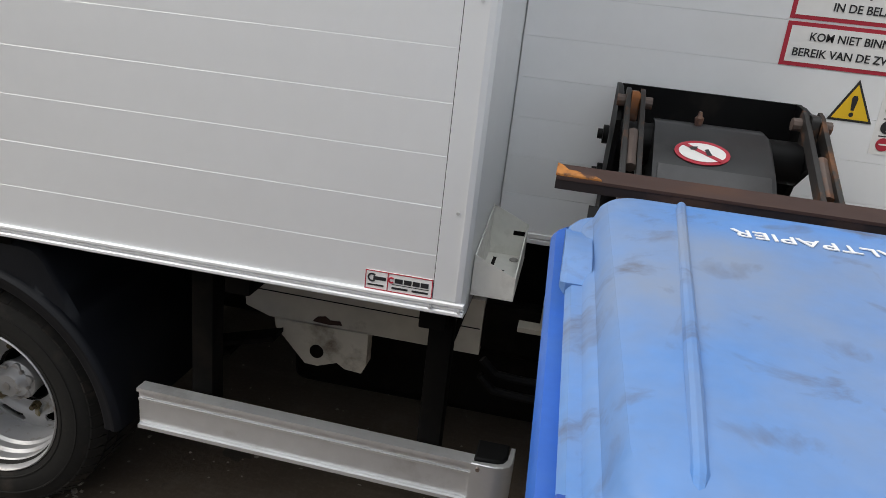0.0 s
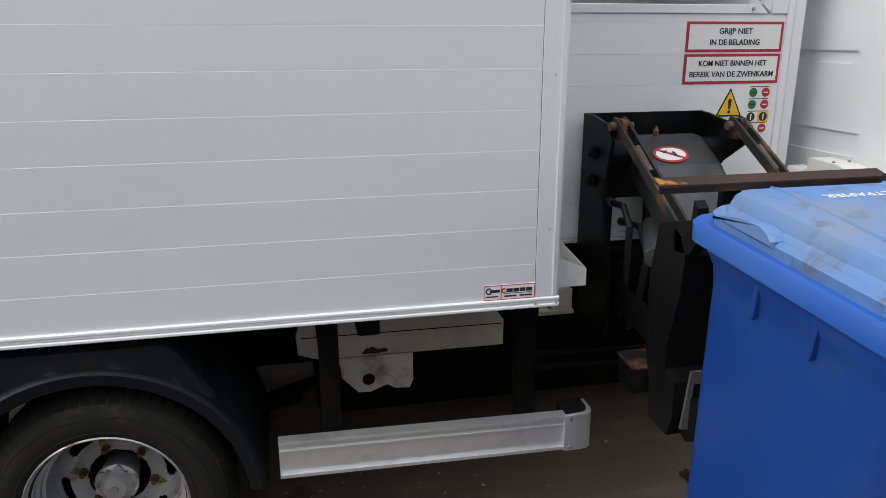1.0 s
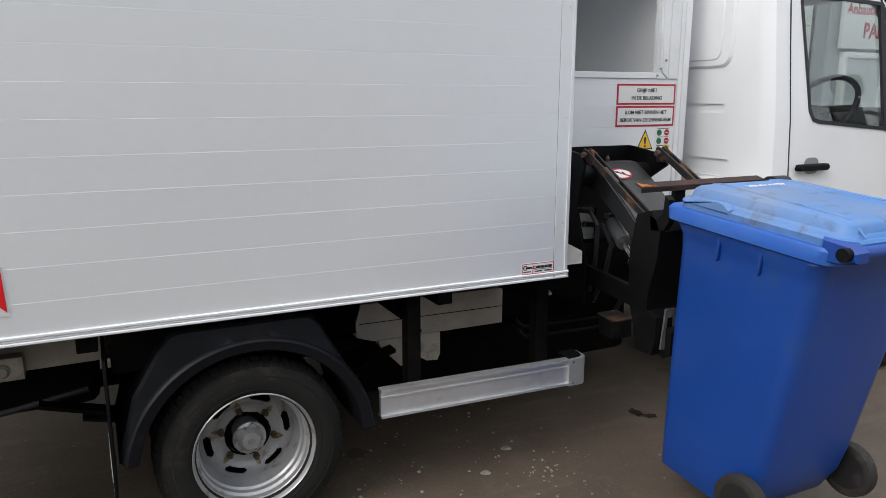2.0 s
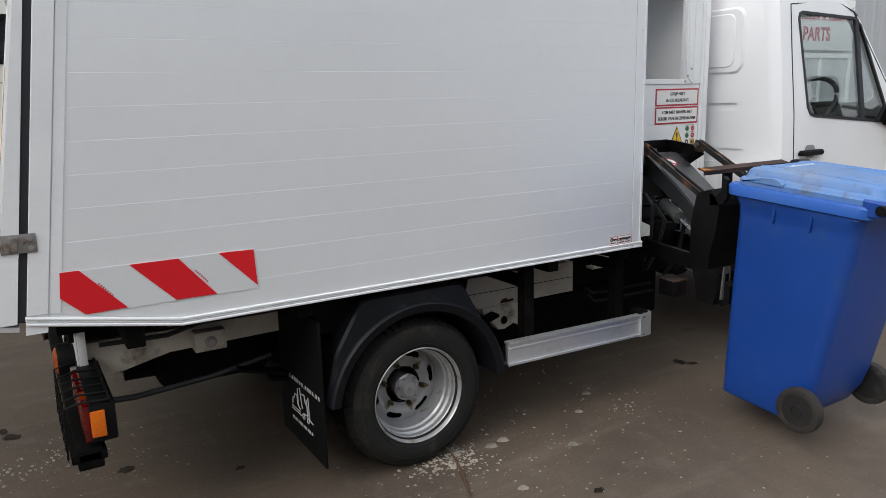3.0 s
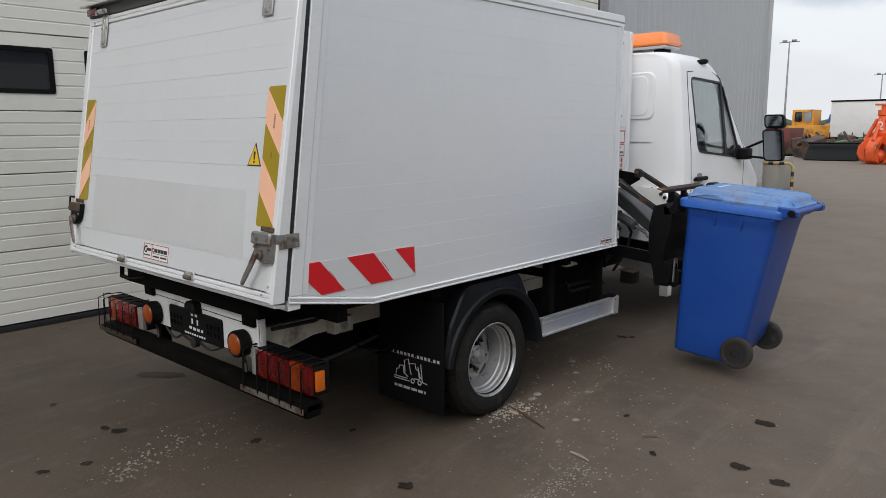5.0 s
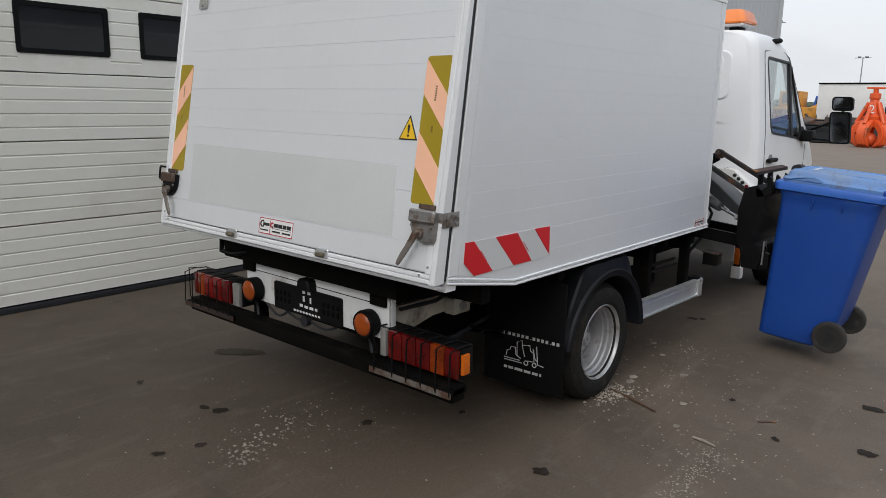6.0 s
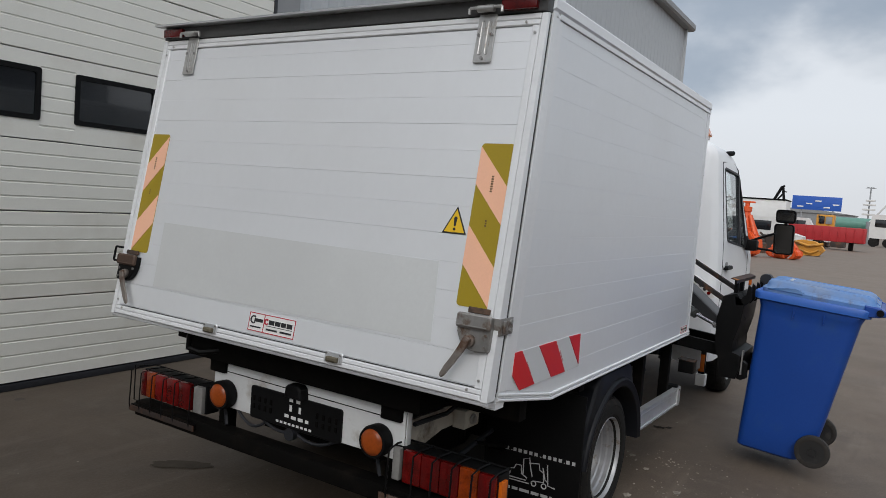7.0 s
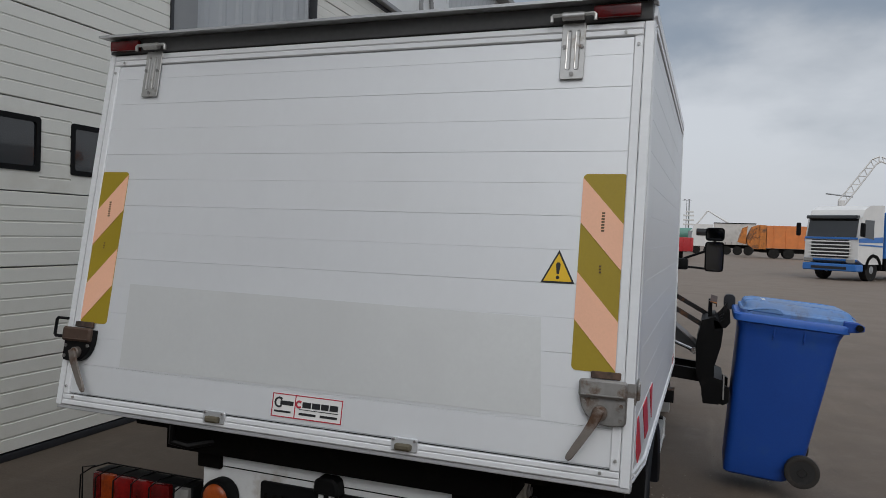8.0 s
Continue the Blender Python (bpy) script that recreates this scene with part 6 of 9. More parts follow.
for s in (-1, 1):
    bm = bmesh.new()
    prism(bm, window_outline(-0.012), -0.016, -0.011, lambda a, b, d, s=s: (a, skin(s, b, d), b))
    pane = part("side_window", bm, GLASS, cab, "clear side window glass")
    pane.visible_shadow = False
    bm = bmesh.new()
    o, i = window_outline(0.005), window_outline(-0.012)
    rows = [[bm.verts.new((a, skin(s, b, d), b)) for a, b in poly] for poly, d in ((o, -0.012), (o, 0.004), (i, 0.004), (i, -0.012))]
    for p, q in zip(rows, rows[1:] + rows[:1]):
        for k in range(len(o)):
            j = (k + 1) % len(o)
            bm.faces.new((p[k], p[j], q[j], q[k]))
    part("window_rubber", bm, SEAL, cab)
    bm = bmesh.new()
    prism(bm, [(4.535, 1.99), (4.572, 1.98), (4.640, 1.36), (4.597, 1.365)], -0.014, 0.003, lambda a, b, d, s=s: (a, skin(s, b, d), b))
    part("window_divider", bm, SEAL, cab)
    bm = bmesh.new()
    for pts in ([(3.905, 0.50), (3.912, 0.85), (3.912, 1.16), (3.908, 1.30), (3.905, 1.43), (3.902, 1.6), (3.90, 1.75), (3.90, 1.9), (3.90, 2.04)], [(3.90, 2.04), (4.15, 2.06), (4.40, 2.06), (4.53, 2.02)], [(4.53, 2.02), (4.70, 1.81), (4.86, 1.62), (5.02, 1.42)], [(5.03, 1.41), (5.0, 1.1), (4.97, 0.85)]):
        tube(bm, [(a, skin(s, b, -0.001) if b < 2.04 else skin(s, 2.04, -0.001 - 0.35 * (b - 2.04)), b) for a, b in pts], 0.0042, 6)
    part("door_gap", bm, SEAL, cab)
    bm = bmesh.new()
    prism(bm, rounded(3.945, 4.165, 1.182, 1.214, 0.015), 0.012, 0.037, lambda a, b, d, s=s: (a, skin(s, b, d), b), 0.008)
    hd = part("door_handle", bm, PLASTIC, cab, "black door handle")
    bm = bmesh.new()
    prism(bm, rounded(4.02, 4.12, 1.165, 1.242, 0.03), -0.002, 0.0015, lambda a, b, d, s=s: (a, skin(s, b, d), b))
    part("handle_recess", bm, FLASHING, hd)
    for a in (3.965, 4.145):
        bm = bmesh.new()
        lathe(bm, [(-s * 0.0, 0.010), (s * 0.016, 0.010)], (a, skin(s, 1.19), 1.193), "y", 10)
        part("handle_foot", bm, PLASTIC, hd)
    bm = bmesh.new()
    prism(bm, rounded(5.43, 5.54, 0.965, 1.035, 0.012), -0.01, 0.022, lambda a, b, d, s=s: (a, MID + s * (0.89 + d - 0.30 * (a - 5.48)), b), 0.008)
    part("indicator", bm, LENS_AMBER, cab, "amber front indicator")
    # mirror with two arms
    def my(y):
        return y if s < 0 else 2 * MID - y
    bm = bmesh.new()
    prism(bm, [(4.75, 1.352), (4.925, 1.335), (4.97, 1.36), (4.95, 1.41), (4.87, 1.455), (4.83, 1.45)], 0.002, 0.022, lambda a, b, d, s=s: (a, skin(s, b, d), b), 0.006)
    box(bm, (4.84, my(0.05) - 0.055, 1.325), (4.97, my(0.05) + 0.055, 1.425), 0.02)
    foot_ob = part("mirror", bm, PLASTIC, cab, "black twin door mirror on two arms")
    for z0, z1, x in ((1.318, 1.588, 4.80), (1.594, 1.712, 4.80)):
        bm = bmesh.new()
        prism(bm, rounded(min(my(-0.145), my(-0.305)), max(my(-0.145), my(-0.305)), z0, z1, 0.03), 0.0, 0.075, lambda a, b, d, zm=(z0 + z1) / 2: (4.795 + d - 0.30 * (b - zm), a, b), 0.02)
        part("mirror_shell", bm, PLASTIC, foot_ob)
        bm = bmesh.new()
        prism(bm, rounded(min(my(-0.157), my(-0.293)), max(my(-0.157), my(-0.293)), z0 + 0.012, z1 - 0.012, 0.022), 0.0, 0.003, lambda a, b, d, zm=(z0 + z1) / 2: (4.794 - d - 0.30 * (b - zm), a, b))
        part("mirror_glass", bm, MIRROR, foot_ob)
    bm = bmesh.new()
    tube(bm, [(4.92, my(0.08), 1.405), (4.90, my(0.0), 1.44), (4.86, my(-0.15), 1.50)], 0.011, 8)
    tube(bm, [(4.92, my(0.08), 1.355), (4.88, my(-0.10), 1.345), (4.84, my(-0.22), 1.335)], 0.010, 8)
    tube(bm, [(4.85, my(-0.225), 1.57), (4.85, my(-0.225), 1.63)], 0.012, 8)
    part("mirror_arm", bm, PLASTIC, foot_ob)
bm = bmesh.new()
prism(bm, [(4.60, 2.045), (5.085, 1.455), (5.095, 1.462), (4.61, 2.052)], 0.20, 1.84, lambda a, b, d: (a, d, b))
windscreen = part("windscreen", bm, GLASS, cab, "clear windscreen")
windscreen.visible_shadow = False
# pressed shapes on the back wall
def back_place(a, b, d):
    return (3.79 - d, a, b)
for poly, depth, bev in ((rounded(0.36, 1.68, 1.668, 2.05, 0.07), 0.014, 0.012), (rounded(0.42, 1.62, 1.705, 2.015, 0.05), 0.020, 0.005)):
    bm = bmesh.new()
    prism(bm, poly, -0.01, depth, back_place, bev)
    part("back_pressing", bm, WHITE, cab)
bm = bmesh.new()
loft(bm, [[(5.60, y, z) for y, z in rounded(0.16, 1.88, 0.42, 0.66, 0.04)], [(5.90, y, z) for y, z in rounded(0.22, 1.82, 0.42, 0.66, 0.04)], [(5.98, y, z) for y, z in rounded(0.34, 1.70, 0.44, 0.64, 0.04)]])
part("front_bumper", bm, PLASTIC, cab)
# black stub at the edge of the roof
bm = bmesh.new()
tube(bm, [(4.165, 0.215, 2.125), (4.175, 0.185, 2.13), (4.24, 0.16, 2.14), (4.27, 0.158, 2.142)], [0.016, 0.022, 0.021, 0.012], 10)
part("roof_aerial_base", bm, PLASTIC, cab)
# light bar
bm = bmesh.new()
box(bm, (3.86, 0.33, 2.232), (4.13, 1.71, 2.258), 0.008)
bar = part("beacon_bar", bm, BARE, truck, "orange warning light bar on the cab roof")
bm = bmesh.new()
loft(bm, [[(x, y, 2.258) for x, y in rounded(3.85, 4.15, 0.32, 1.72, 0.04)], [(x, y, 2.27) for x, y in rounded(3.845, 4.16, 0.312, 1.728, 0.04)], [(x, y, 2.355) for x, y in rounded(3.875, 4.165, 0.352, 1.69, 0.04)], [(x, y, 2.366) for x, y in rounded(3.89, 4.15, 0.37, 1.67, 0.04)]])
part("orange_cover", bm, LENS_ORANGE, bar, "orange plastic cover")
for y in (0.42, 1.62):
    bm = bmesh.new()
    box(bm, (3.92, y - 0.04, 2.185), (4.07, y + 0.04, 2.233), 0.008)
    part("bar_foot", bm, PLASTIC, bar)
# inside of the cab
bm = bmesh.new()
prism(bm, [(4.60, 1.08), (4.62, 1.30), (4.75, 1.365), (5.15, 1.37), (5.25, 1.25), (5.25, 0.95), (4.8, 0.95)], 0.16, 1.88, lambda a, b, d: (a, d, b), 0.02)
part("dashboard", bm, TRIM, cab)
for y in (0.55, 1.50):
    bm = bmesh.new()
    box(bm, (4.0, y - 0.24, 0.86), (4.50, y + 0.24, 1.03), 0.05, 3)
    prism(bm, [(3.90, 0.98), (4.08, 1.0), (4.0, 1.58), (3.90, 1.60)], y - 0.23, y + 0.23, lambda a, b, d: (a, d, b), 0.03)
    box(bm, (3.89, y - 0.13, 1.61), (3.97, y + 0.13, 1.80), 0.03, 3)
    part("seat", bm, SEAT, cab)
bm = bmesh.new()
ring_pts = []
for k in range(28):
    a = 2 * math.pi * k / 28
    ring_pts.append((4.64 + 0.20 * math.sin(a) * 0.55, 0.50 + 0.20 * math.cos(a), 1.47 + 0.20 * math.sin(a) * 0.83))
tube(bm, ring_pts, 0.016, 8, True)
tube(bm, [(4.64, 0.31, 1.47), (4.67, 0.50, 1.46), (4.64, 0.69, 1.47)], 0.018, 8)
tube(bm, [(4.67, 0.50, 1.46), (4.82, 0.50, 1.34)], 0.03, 8)
part("steering_wheel", bm, TRIM, cab)
bm = bmesh.new()
box(bm, (3.85, 0.14, 0.46), (5.3, 1.90, 0.56))
part("cab_floor", bm, TRIM, cab)

# ---- loading compartment behind the cab ----
P = 0.50                        # plane of its panel


def load_place(a, b, d):
    return (a, P - d, b)


bm = bmesh.new()
for a0, a1, b0, b1 in ((2.603, 3.60, 0.875, 1.635), (2.603, 2.67, 1.635, 2.33), (3.445, 3.60, 1.635, 2.33), (2.67, 3.445, 2.285, 2.33)):
    prism(bm, [(a0, b0), (a1, b0), (a1, b1), (a0, b1)], -0.03, -0.008, load_place)
loader = part("loading_panel", bm, PANEL_BACK, truck, "white plank panel of the loading bay with an opening")
zs = [0.885, 0.985, 1.085, 1.185, 1.285, 1.385, 1.485, 1.585]
for z0, z1 in zip(zs, zs[1:] + [1.612]):
    bm = bmesh.new()
    prism(bm, [(2.606, z0 + 0.0002), (3.5725, z0 + 0.0002), (3.5725, z1 - 0.0002), (2.606, z1 - 0.0002)], -0.008, 0.0, load_place, 0.0004)
    part("plank", bm, BAY_PANEL, loader, smooth=0)
for poly in ([(2.62, 1.613), (3.50, 1.613), (3.47, 1.642), (2.65, 1.642)], [(3.445, 1.644), (3.475, 1.644), (3.51, 1.615), (3.51, 2.325), (3.475, 2.29), (3.445, 2.29)][1:], [(2.65, 2.285), (3.47, 2.285), (3.505, 2.33), (2.62, 2.33)],
             [(2.62, 1.615), (2.648, 1.644), (2.648, 2.283), (2.62, 2.328)], [(3.574, 0.885), (3.60, 0.885), (3.60, 2.33), (3.574, 2.33)], [(3.5115, 1.613), (3.5725, 1.613), (3.5725, 2.33), (3.5115, 2.33)], [(2.606, 0.855), (3.60, 0.855), (3.60, 0.868), (2.606, 0.868)], [(2.606, 0.8695), (3.60, 0.8695), (3.60, 0.884), (2.606, 0.884)]):
    bm = bmesh.new()
    prism(bm, poly, -0.03, 0.006, load_place, 0.002)
    part("opening_frame", bm, PROFILE, loader)
bolts(loader, [load_place(2.70, 1.628, 0.007), load_place(3.44, 1.628, 0.007), load_place(3.46, 1.66, 0.007), load_place(3.49, 1.70, 0.007), load_place(3.49, 2.25, 0.007)], "y", 0.006)
# side, top and back of the compartment
bm = bmesh.new()
box(bm, (3.601, P, 0.855), (3.625, 1.56, 2.33), 0.003)
box(bm, (2.603, 1.535, 0.855), (3.60, 1.56, 2.33), 0.003)
part("bay_wall", bm, BAY_PANEL, truck)
bm = bmesh.new()
box(bm, (2.603, P + 0.0, 2.331), (3.63, 1.56, 2.35), 0.003)
part("bay_roof", bm, BAY_PANEL, truck)
bm = bmesh.new()
box(bm, (3.600, P - 0.008, 0.855), (3.64, P + 0.06, 2.345), 0.006)
part("corner_post", bm, PROFILE, truck)
bm = bmesh.new()
box(bm, (2.604, 0.55, 1.20), (3.599, 1.53, 1.22))
part("bay_floor", bm, BAY_PANEL, truck)
bm = bmesh.new()
tube(bm, [(3.5, 0.62, 2.345), (3.47, 0.62, 2.42)], 0.004, 6)
part("wire_stub", bm, SEAL, truck)
bm = bmesh.new()
box(bm, (2.66, 0.60, 1.72), (2.86, 0.85, 1.80), 0.02)
part("work_lamp", bm, PLASTIC, truck)


def word_sign(z0, z1, lines):
    bm = bmesh.new()
    prism(bm, [(3.206, z0), (3.567, z0), (3.567, z1), (3.206, z1)], 0.0002, 0.0016, load_place)
    sg = part("warning_sign", bm, SIGN_RED, loader, "white instruction sticker with red border and black capitals")
    bm = bmesh.new()
    prism(bm, [(3.216, z0 + 0.009), (3.557, z0 + 0.009), (3.557, z1 - 0.009), (3.216, z1 - 0.009)], 0.0016, 0.0026, load_place)
    part("white_field", bm, PAPER, sg)
    for k, (text, width) in enumerate(lines):
        zc = (z0 + z1) / 2 + (0.5 - k) * 0.036
        lettering("lettering", text, 0.0185, INK, sg, lambda a, b, d, zc=zc: (3.387 + a, P - 0.0034 - d, zc + b), width=width, bold=0.0003)


word_sign(1.490, 1.588, (("GRIJP NIET", 0.125), ("IN DE BELADING", 0.185)))
word_sign(1.386, 1.484, (("KOM NIET BINNEN HET", 0.255), ("BEREIK VAN DE ZWENKARM", 0.315)))
warning_triangle(loader, lambda a, b, d: load_place(3.392 + a, 1.275 + b, d), 0.050)
bm = bmesh.new()
prism(bm, [(3.452, 1.208), (3.552, 1.208), (3.552, 1.379), (3.452, 1.379)], 0.0002, 0.0014, load_place)
plate = part("button_label", bm, PAPER, loader, "white label with green and red button symbols")
for k, z in enumerate((1.355, 1.314, 1.272, 1.232)):
    for x, mt in ((3.479, (SIGN_GREEN, SIGN_GREEN, INK, SIGN_RED)[k]), (3.527, (SIGN_RED, SIGN_RED, INK, SIGN_RED)[k])):
        if k == 2 and x > 3.5:
            bm = bmesh.new()
            prism(bm, [(x - 0.021, z - 0.02), (x + 0.021, z - 0.02), (x + 0.021, z + 0.02), (x - 0.021, z + 0.02)], 0.0014, 0.002, load_place)
            part("yellow_field", bm, YELLOW, plate)
        bm = bmesh.new()
        prism(bm, [(x + 0.0155 * math.cos(t), z + 0.0155 * math.sin(t)) for t in [j * math.pi / 9 for j in range(18)]], 0.002, 0.003, load_place)
        part("button_symbol", bm, mt, plate)
        bm = bmesh.new()
        if k == 2:
            prism(bm, [(x - 0.002, z - 0.010), (x + 0.002, z - 0.010), (x + 0.002, z + 0.010), (x - 0.002, z + 0.010)], 0.003, 0.0036, load_place)
        else:
            prism(bm, [(x - 0.009, z - 0.0018), (x + 0.009, z - 0.0018), (x + 0.009, z + 0.0018), (x - 0.009, z + 0.0018)], 0.003, 0.0036, load_place)
        part("print", bm, PAPER if mt is not SIGN_GREEN else INK, plate)
    bm = bmesh.new()
    prism(bm, [(3.465, z + 0.018), (3.54, z + 0.018), (3.54, z + 0.0205), (3.465, z + 0.0205)], 0.0014, 0.002, load_place)
    part("print", bm, INK, plate)

# aluminium tray bracket on the front wall of the box
T = 0.0028                      # its rim falls away from the box and towards the front
tray = None
for k, poly in enumerate(([(2.6045, 0.872), (2.694, 0.872), (2.694, 0.919), (2.6045, 0.958)], [(2.6045, 0.872), (2.694, 0.872), (2.694, 0.955), (2.6045, 0.994)])):
    bm = bmesh.new()
    y = (0.036, 0.322)[k]
    prism(bm, poly, y, y + T, lambda a, b, d: (a, d, b), 0.0006)
    if tray is None:
        tray = part("tray_bracket", bm, GALVANISED, truck, "folded aluminium tray bracket with a slanting rim")
    else:
        part("back_flap", bm, GALVANISED, tray)
for x, z0, z1 in ((2.6045, 0.957, 0.993), (2.6915, 0.919, 0.955)):
    bm = bmesh.new()
    prism(bm, [(0.0395, 0.8755), (0.3215, 0.8755), (0.3215, z1), (0.0395, z0)], x, x + T, lambda a, b, d: (d, a, b), 0.0006)
    part("side_flap", bm, GALVANISED, tray)
bm = bmesh.new()
box(bm, (2.6045, 0.036, 0.868), (2.6945, 0.325, 0.8715), 0.0006)
part("tray_floor", bm, GALVANISED, tray)
bolts(tray, [(2.672, 0.285, 0.872)], "z", 0.011)
for x0, x1, y0, y1 in ((2.622, 2.630, 0.23, 0.29), (2.650, 2.658, 0.20, 0.206)):
    bm = bmesh.new()
    box(bm, (x0, y0, 0.8718), (x1, y1, 0.8727))
    part("slot", bm, SOOT_SHADE, tray)
bm = bmesh.new()
box(bm, (2.660, 0.3205, 0.925), (2.688, 0.3216, 0.936))
part("slot", bm, SOOT_SHADE, tray)
bm = bmesh.new()
box(bm, (2.759, 0.46, 0.6275), (2.836, 0.54, 0.70), 0.004)
box(bm, (2.70, 0.45, 0.613), (2.84, 0.55, 0.627), 0.002)
part("angle_bracket", bm, CREAM, truck)

# ---- side lift with swing arm ----
X0, X1 = 2.86, 3.24


def cheek_place(a, b, d):
    return (d, a, b)


bm = bmesh.new()
prism(bm, [(X0, 0.86), (2.962, 0.86), (2.962, 1.008), (2.975, 1.018), (3.07, 1.018), (3.084, 1.006), (3.084, 0.86), (X1 + 0.03, 0.86), (X1 + 0.03, 1.302), (X0, 1.302)], 0.455, 0.47, lambda a, b, d: (a, d, b), 0.002)
lift = part("side_lift", bm, BLACK, truck, "black rusty swing-arm bin lift on the truck's side")
for x in (X0 - 0.012, X1 + 0.018):
    bm = bmesh.new()
    prism(bm, [(0.47, 0.62), (0.47, 1.302), (0.40, 1.302), (0.285, 1.285), (0.25, 1.24), (0.30, 1.05), (0.22, 0.84), (0.22, 0.62)] if x < 3 else [(0.47, 0.95), (0.47, 1.302), (0.42, 1.300), (0.23, 1.275), (0.19, 1.23), (0.36, 1.13), (0.42, 1.0)], x, x + 0.012, cheek_place, 0.002)
    part("cheek_plate", bm, BLACK, lift)
for y, z in ((0.36, 1.19), (0.36, 1.10)):
    bm = bmesh.new()
    lathe(bm, [(-0.018, 0.022), (-0.030, 0.022), (-0.031, 0.012), (-0.042, 0.012)], (X0, y, z), "x", 12)
    part("cheek_bolt", bm, BLACK, lift)
bm = bmesh.new()
tube(bm, [(X0 + 0.003, 0.33, 1.185), (X1 + 0.015, 0.33, 1.185)], 0.047, 18)
part("pivot_shaft", bm, BLACK, lift)
# wide arm: sheet bent over the shaft, falling towards the carrier
bm = bmesh.new()
prof = [(0.40, 1.18), (0.388, 1.218), (0.35, 1.243), (0.30, 1.240), (0.20, 1.170), (0.06, 1.064), (-0.13, 0.905), (-0.16, 0.86), (-0.11, 0.85), (0.09, 1.0), (0.26, 1.11), (0.33, 1.13)]
prism(bm, prof, X0 + 0.075, X1 - 0.055, cheek_place, 0.014)
arm = part("swing_arm", bm, ARM_PAINT, lift, "broad black swing arm with grease nipple")
# the lower slope's reflection, put into a paler sheet over the arm
bm = bmesh.new()
prism(bm, [(0.196, 1.1675), (0.06, 1.0645), (-0.125, 0.9095), (-0.127, 0.913), (0.06, 1.0690), (0.194, 1.1705)], X0 + 0.085, X1 - 0.065, cheek_place, 0.001)
part("arm_cover", bm, ARM_LIT, arm, "paler sheet for the reflection on the arm's lower slope")
bm = bmesh.new()
lathe(bm, [(0.0, 0.008), (0.018, 0.010), (0.022, 0.006), (0.032, 0.004)], (3.03, 0.325, 1.240), "z", 8)
part("grease_nipple", bm, BROWN, arm)
def arm_place(a, b, d):                                    # on the sheet: a across, b up the slope, d outwards
    yy, zz = 0.20 + (b + 0.083) * 0.819, 1.170 + (b + 0.083) * 0.573
    return (3.036 + a, yy - d * 0.573, zz + d * 0.819)
def ellipse(ra, rb, n=28):
    return [(ra * math.cos(2 * math.pi * k / n), rb * math.sin(2 * math.pi * k / n) - 0.040) for k in range(n)]
bm = bmesh.new()
prism(bm, ellipse(0.058, 0.035), 0.001, 0.003, arm_place)
oval = part("prohibition_sticker", bm, SIGN_RED, arm, "oval red and white prohibition sticker")
bm = bmesh.new()
prism(bm, ellipse(0.049, 0.027), 0.003, 0.004, arm_place)
part("white_field", bm, PAPER, oval)
bm = bmesh.new()
prism(bm, [(-0.043, -0.023), (-0.038, -0.016), (0.043, -0.057), (0.038, -0.064)], 0.004, 0.005, arm_place)
part("red_slash", bm, SIGN_RED, oval)
for poly in ([(0.004, -0.033), (0.012, -0.029), (0.020, -0.047), (0.010, -0.049)], [(-0.028, -0.029), (-0.010, -0.025), (-0.012, -0.035), (-0.024, -0.037)]):
    bm = bmesh.new()
    prism(bm, poly, 0.005, 0.0056, arm_place)
    part("print", bm, INK, oval)
# pairs of flat levers on both sides
for xs, top, low in (((2.865, 2.895), (0.262, 1.292), (-0.215, 1.02)), ((3.205, 3.235), (0.185, 1.295), (-0.19, 1.09))):
    for x in xs:
        bm = bmesh.new()
        d = Vector((low[0] - top[0], low[1] - top[1])).normalized()
        n2 = Vector((-d.y, d.x)) * 0.014
        a, b = Vector(top), Vector(low)
        prism(bm, [tuple(a - d * 0.02 + n2 * 0.6), tuple(a + n2), tuple(b + n2), tuple(b + d * 0.02), tuple(b - n2), tuple(a - n2), tuple(a - d * 0.02 - n2 * 0.6)], x - 0.005, x + 0.005, cheek_place, 0.0015)
        part("lever", bm, LEVER_STEEL, lift, "flat steel lever with rusty edges")
    bm = bmesh.new()
    tube(bm, [(xs[0] - 0.022, top[0] + 0.0, top[1] - 0.01), (xs[1] + 0.022, top[0], top[1] - 0.01)], 0.013, 10)
    part("lever_pin", bm, RUSTY, lift)
    bm = bmesh.new()
    prism(bm, rounded(top[0] - 0.03, top[0] + 0.03, top[1] - 0.05, top[1] + 0.012, 0.012), xs[0] + 0.006, xs[1] - 0.006, cheek_place, 0.003)
    part("lever_block", bm, RUSTY if xs[0] < 3 else LEVER_STEEL, lift)
    bm = bmesh.new()
    p0, p1 = Vector((sum(xs) / 2, top[0] - 0.11, top[1] - 0.06)), Vector((sum(xs) / 2, top[0] - 0.20, top[1] - 0.115))
    tube(bm, [p0, p1], 0.012, 8)
    part("spacer", bm, RUSTY, lift)
# brown angle bar across, above the bin's edge
def bar_place(a, b, d):
    return (2.745 + d, -0.240 + a - 0.016 * d, 1.204 + b + 0.003 * d)


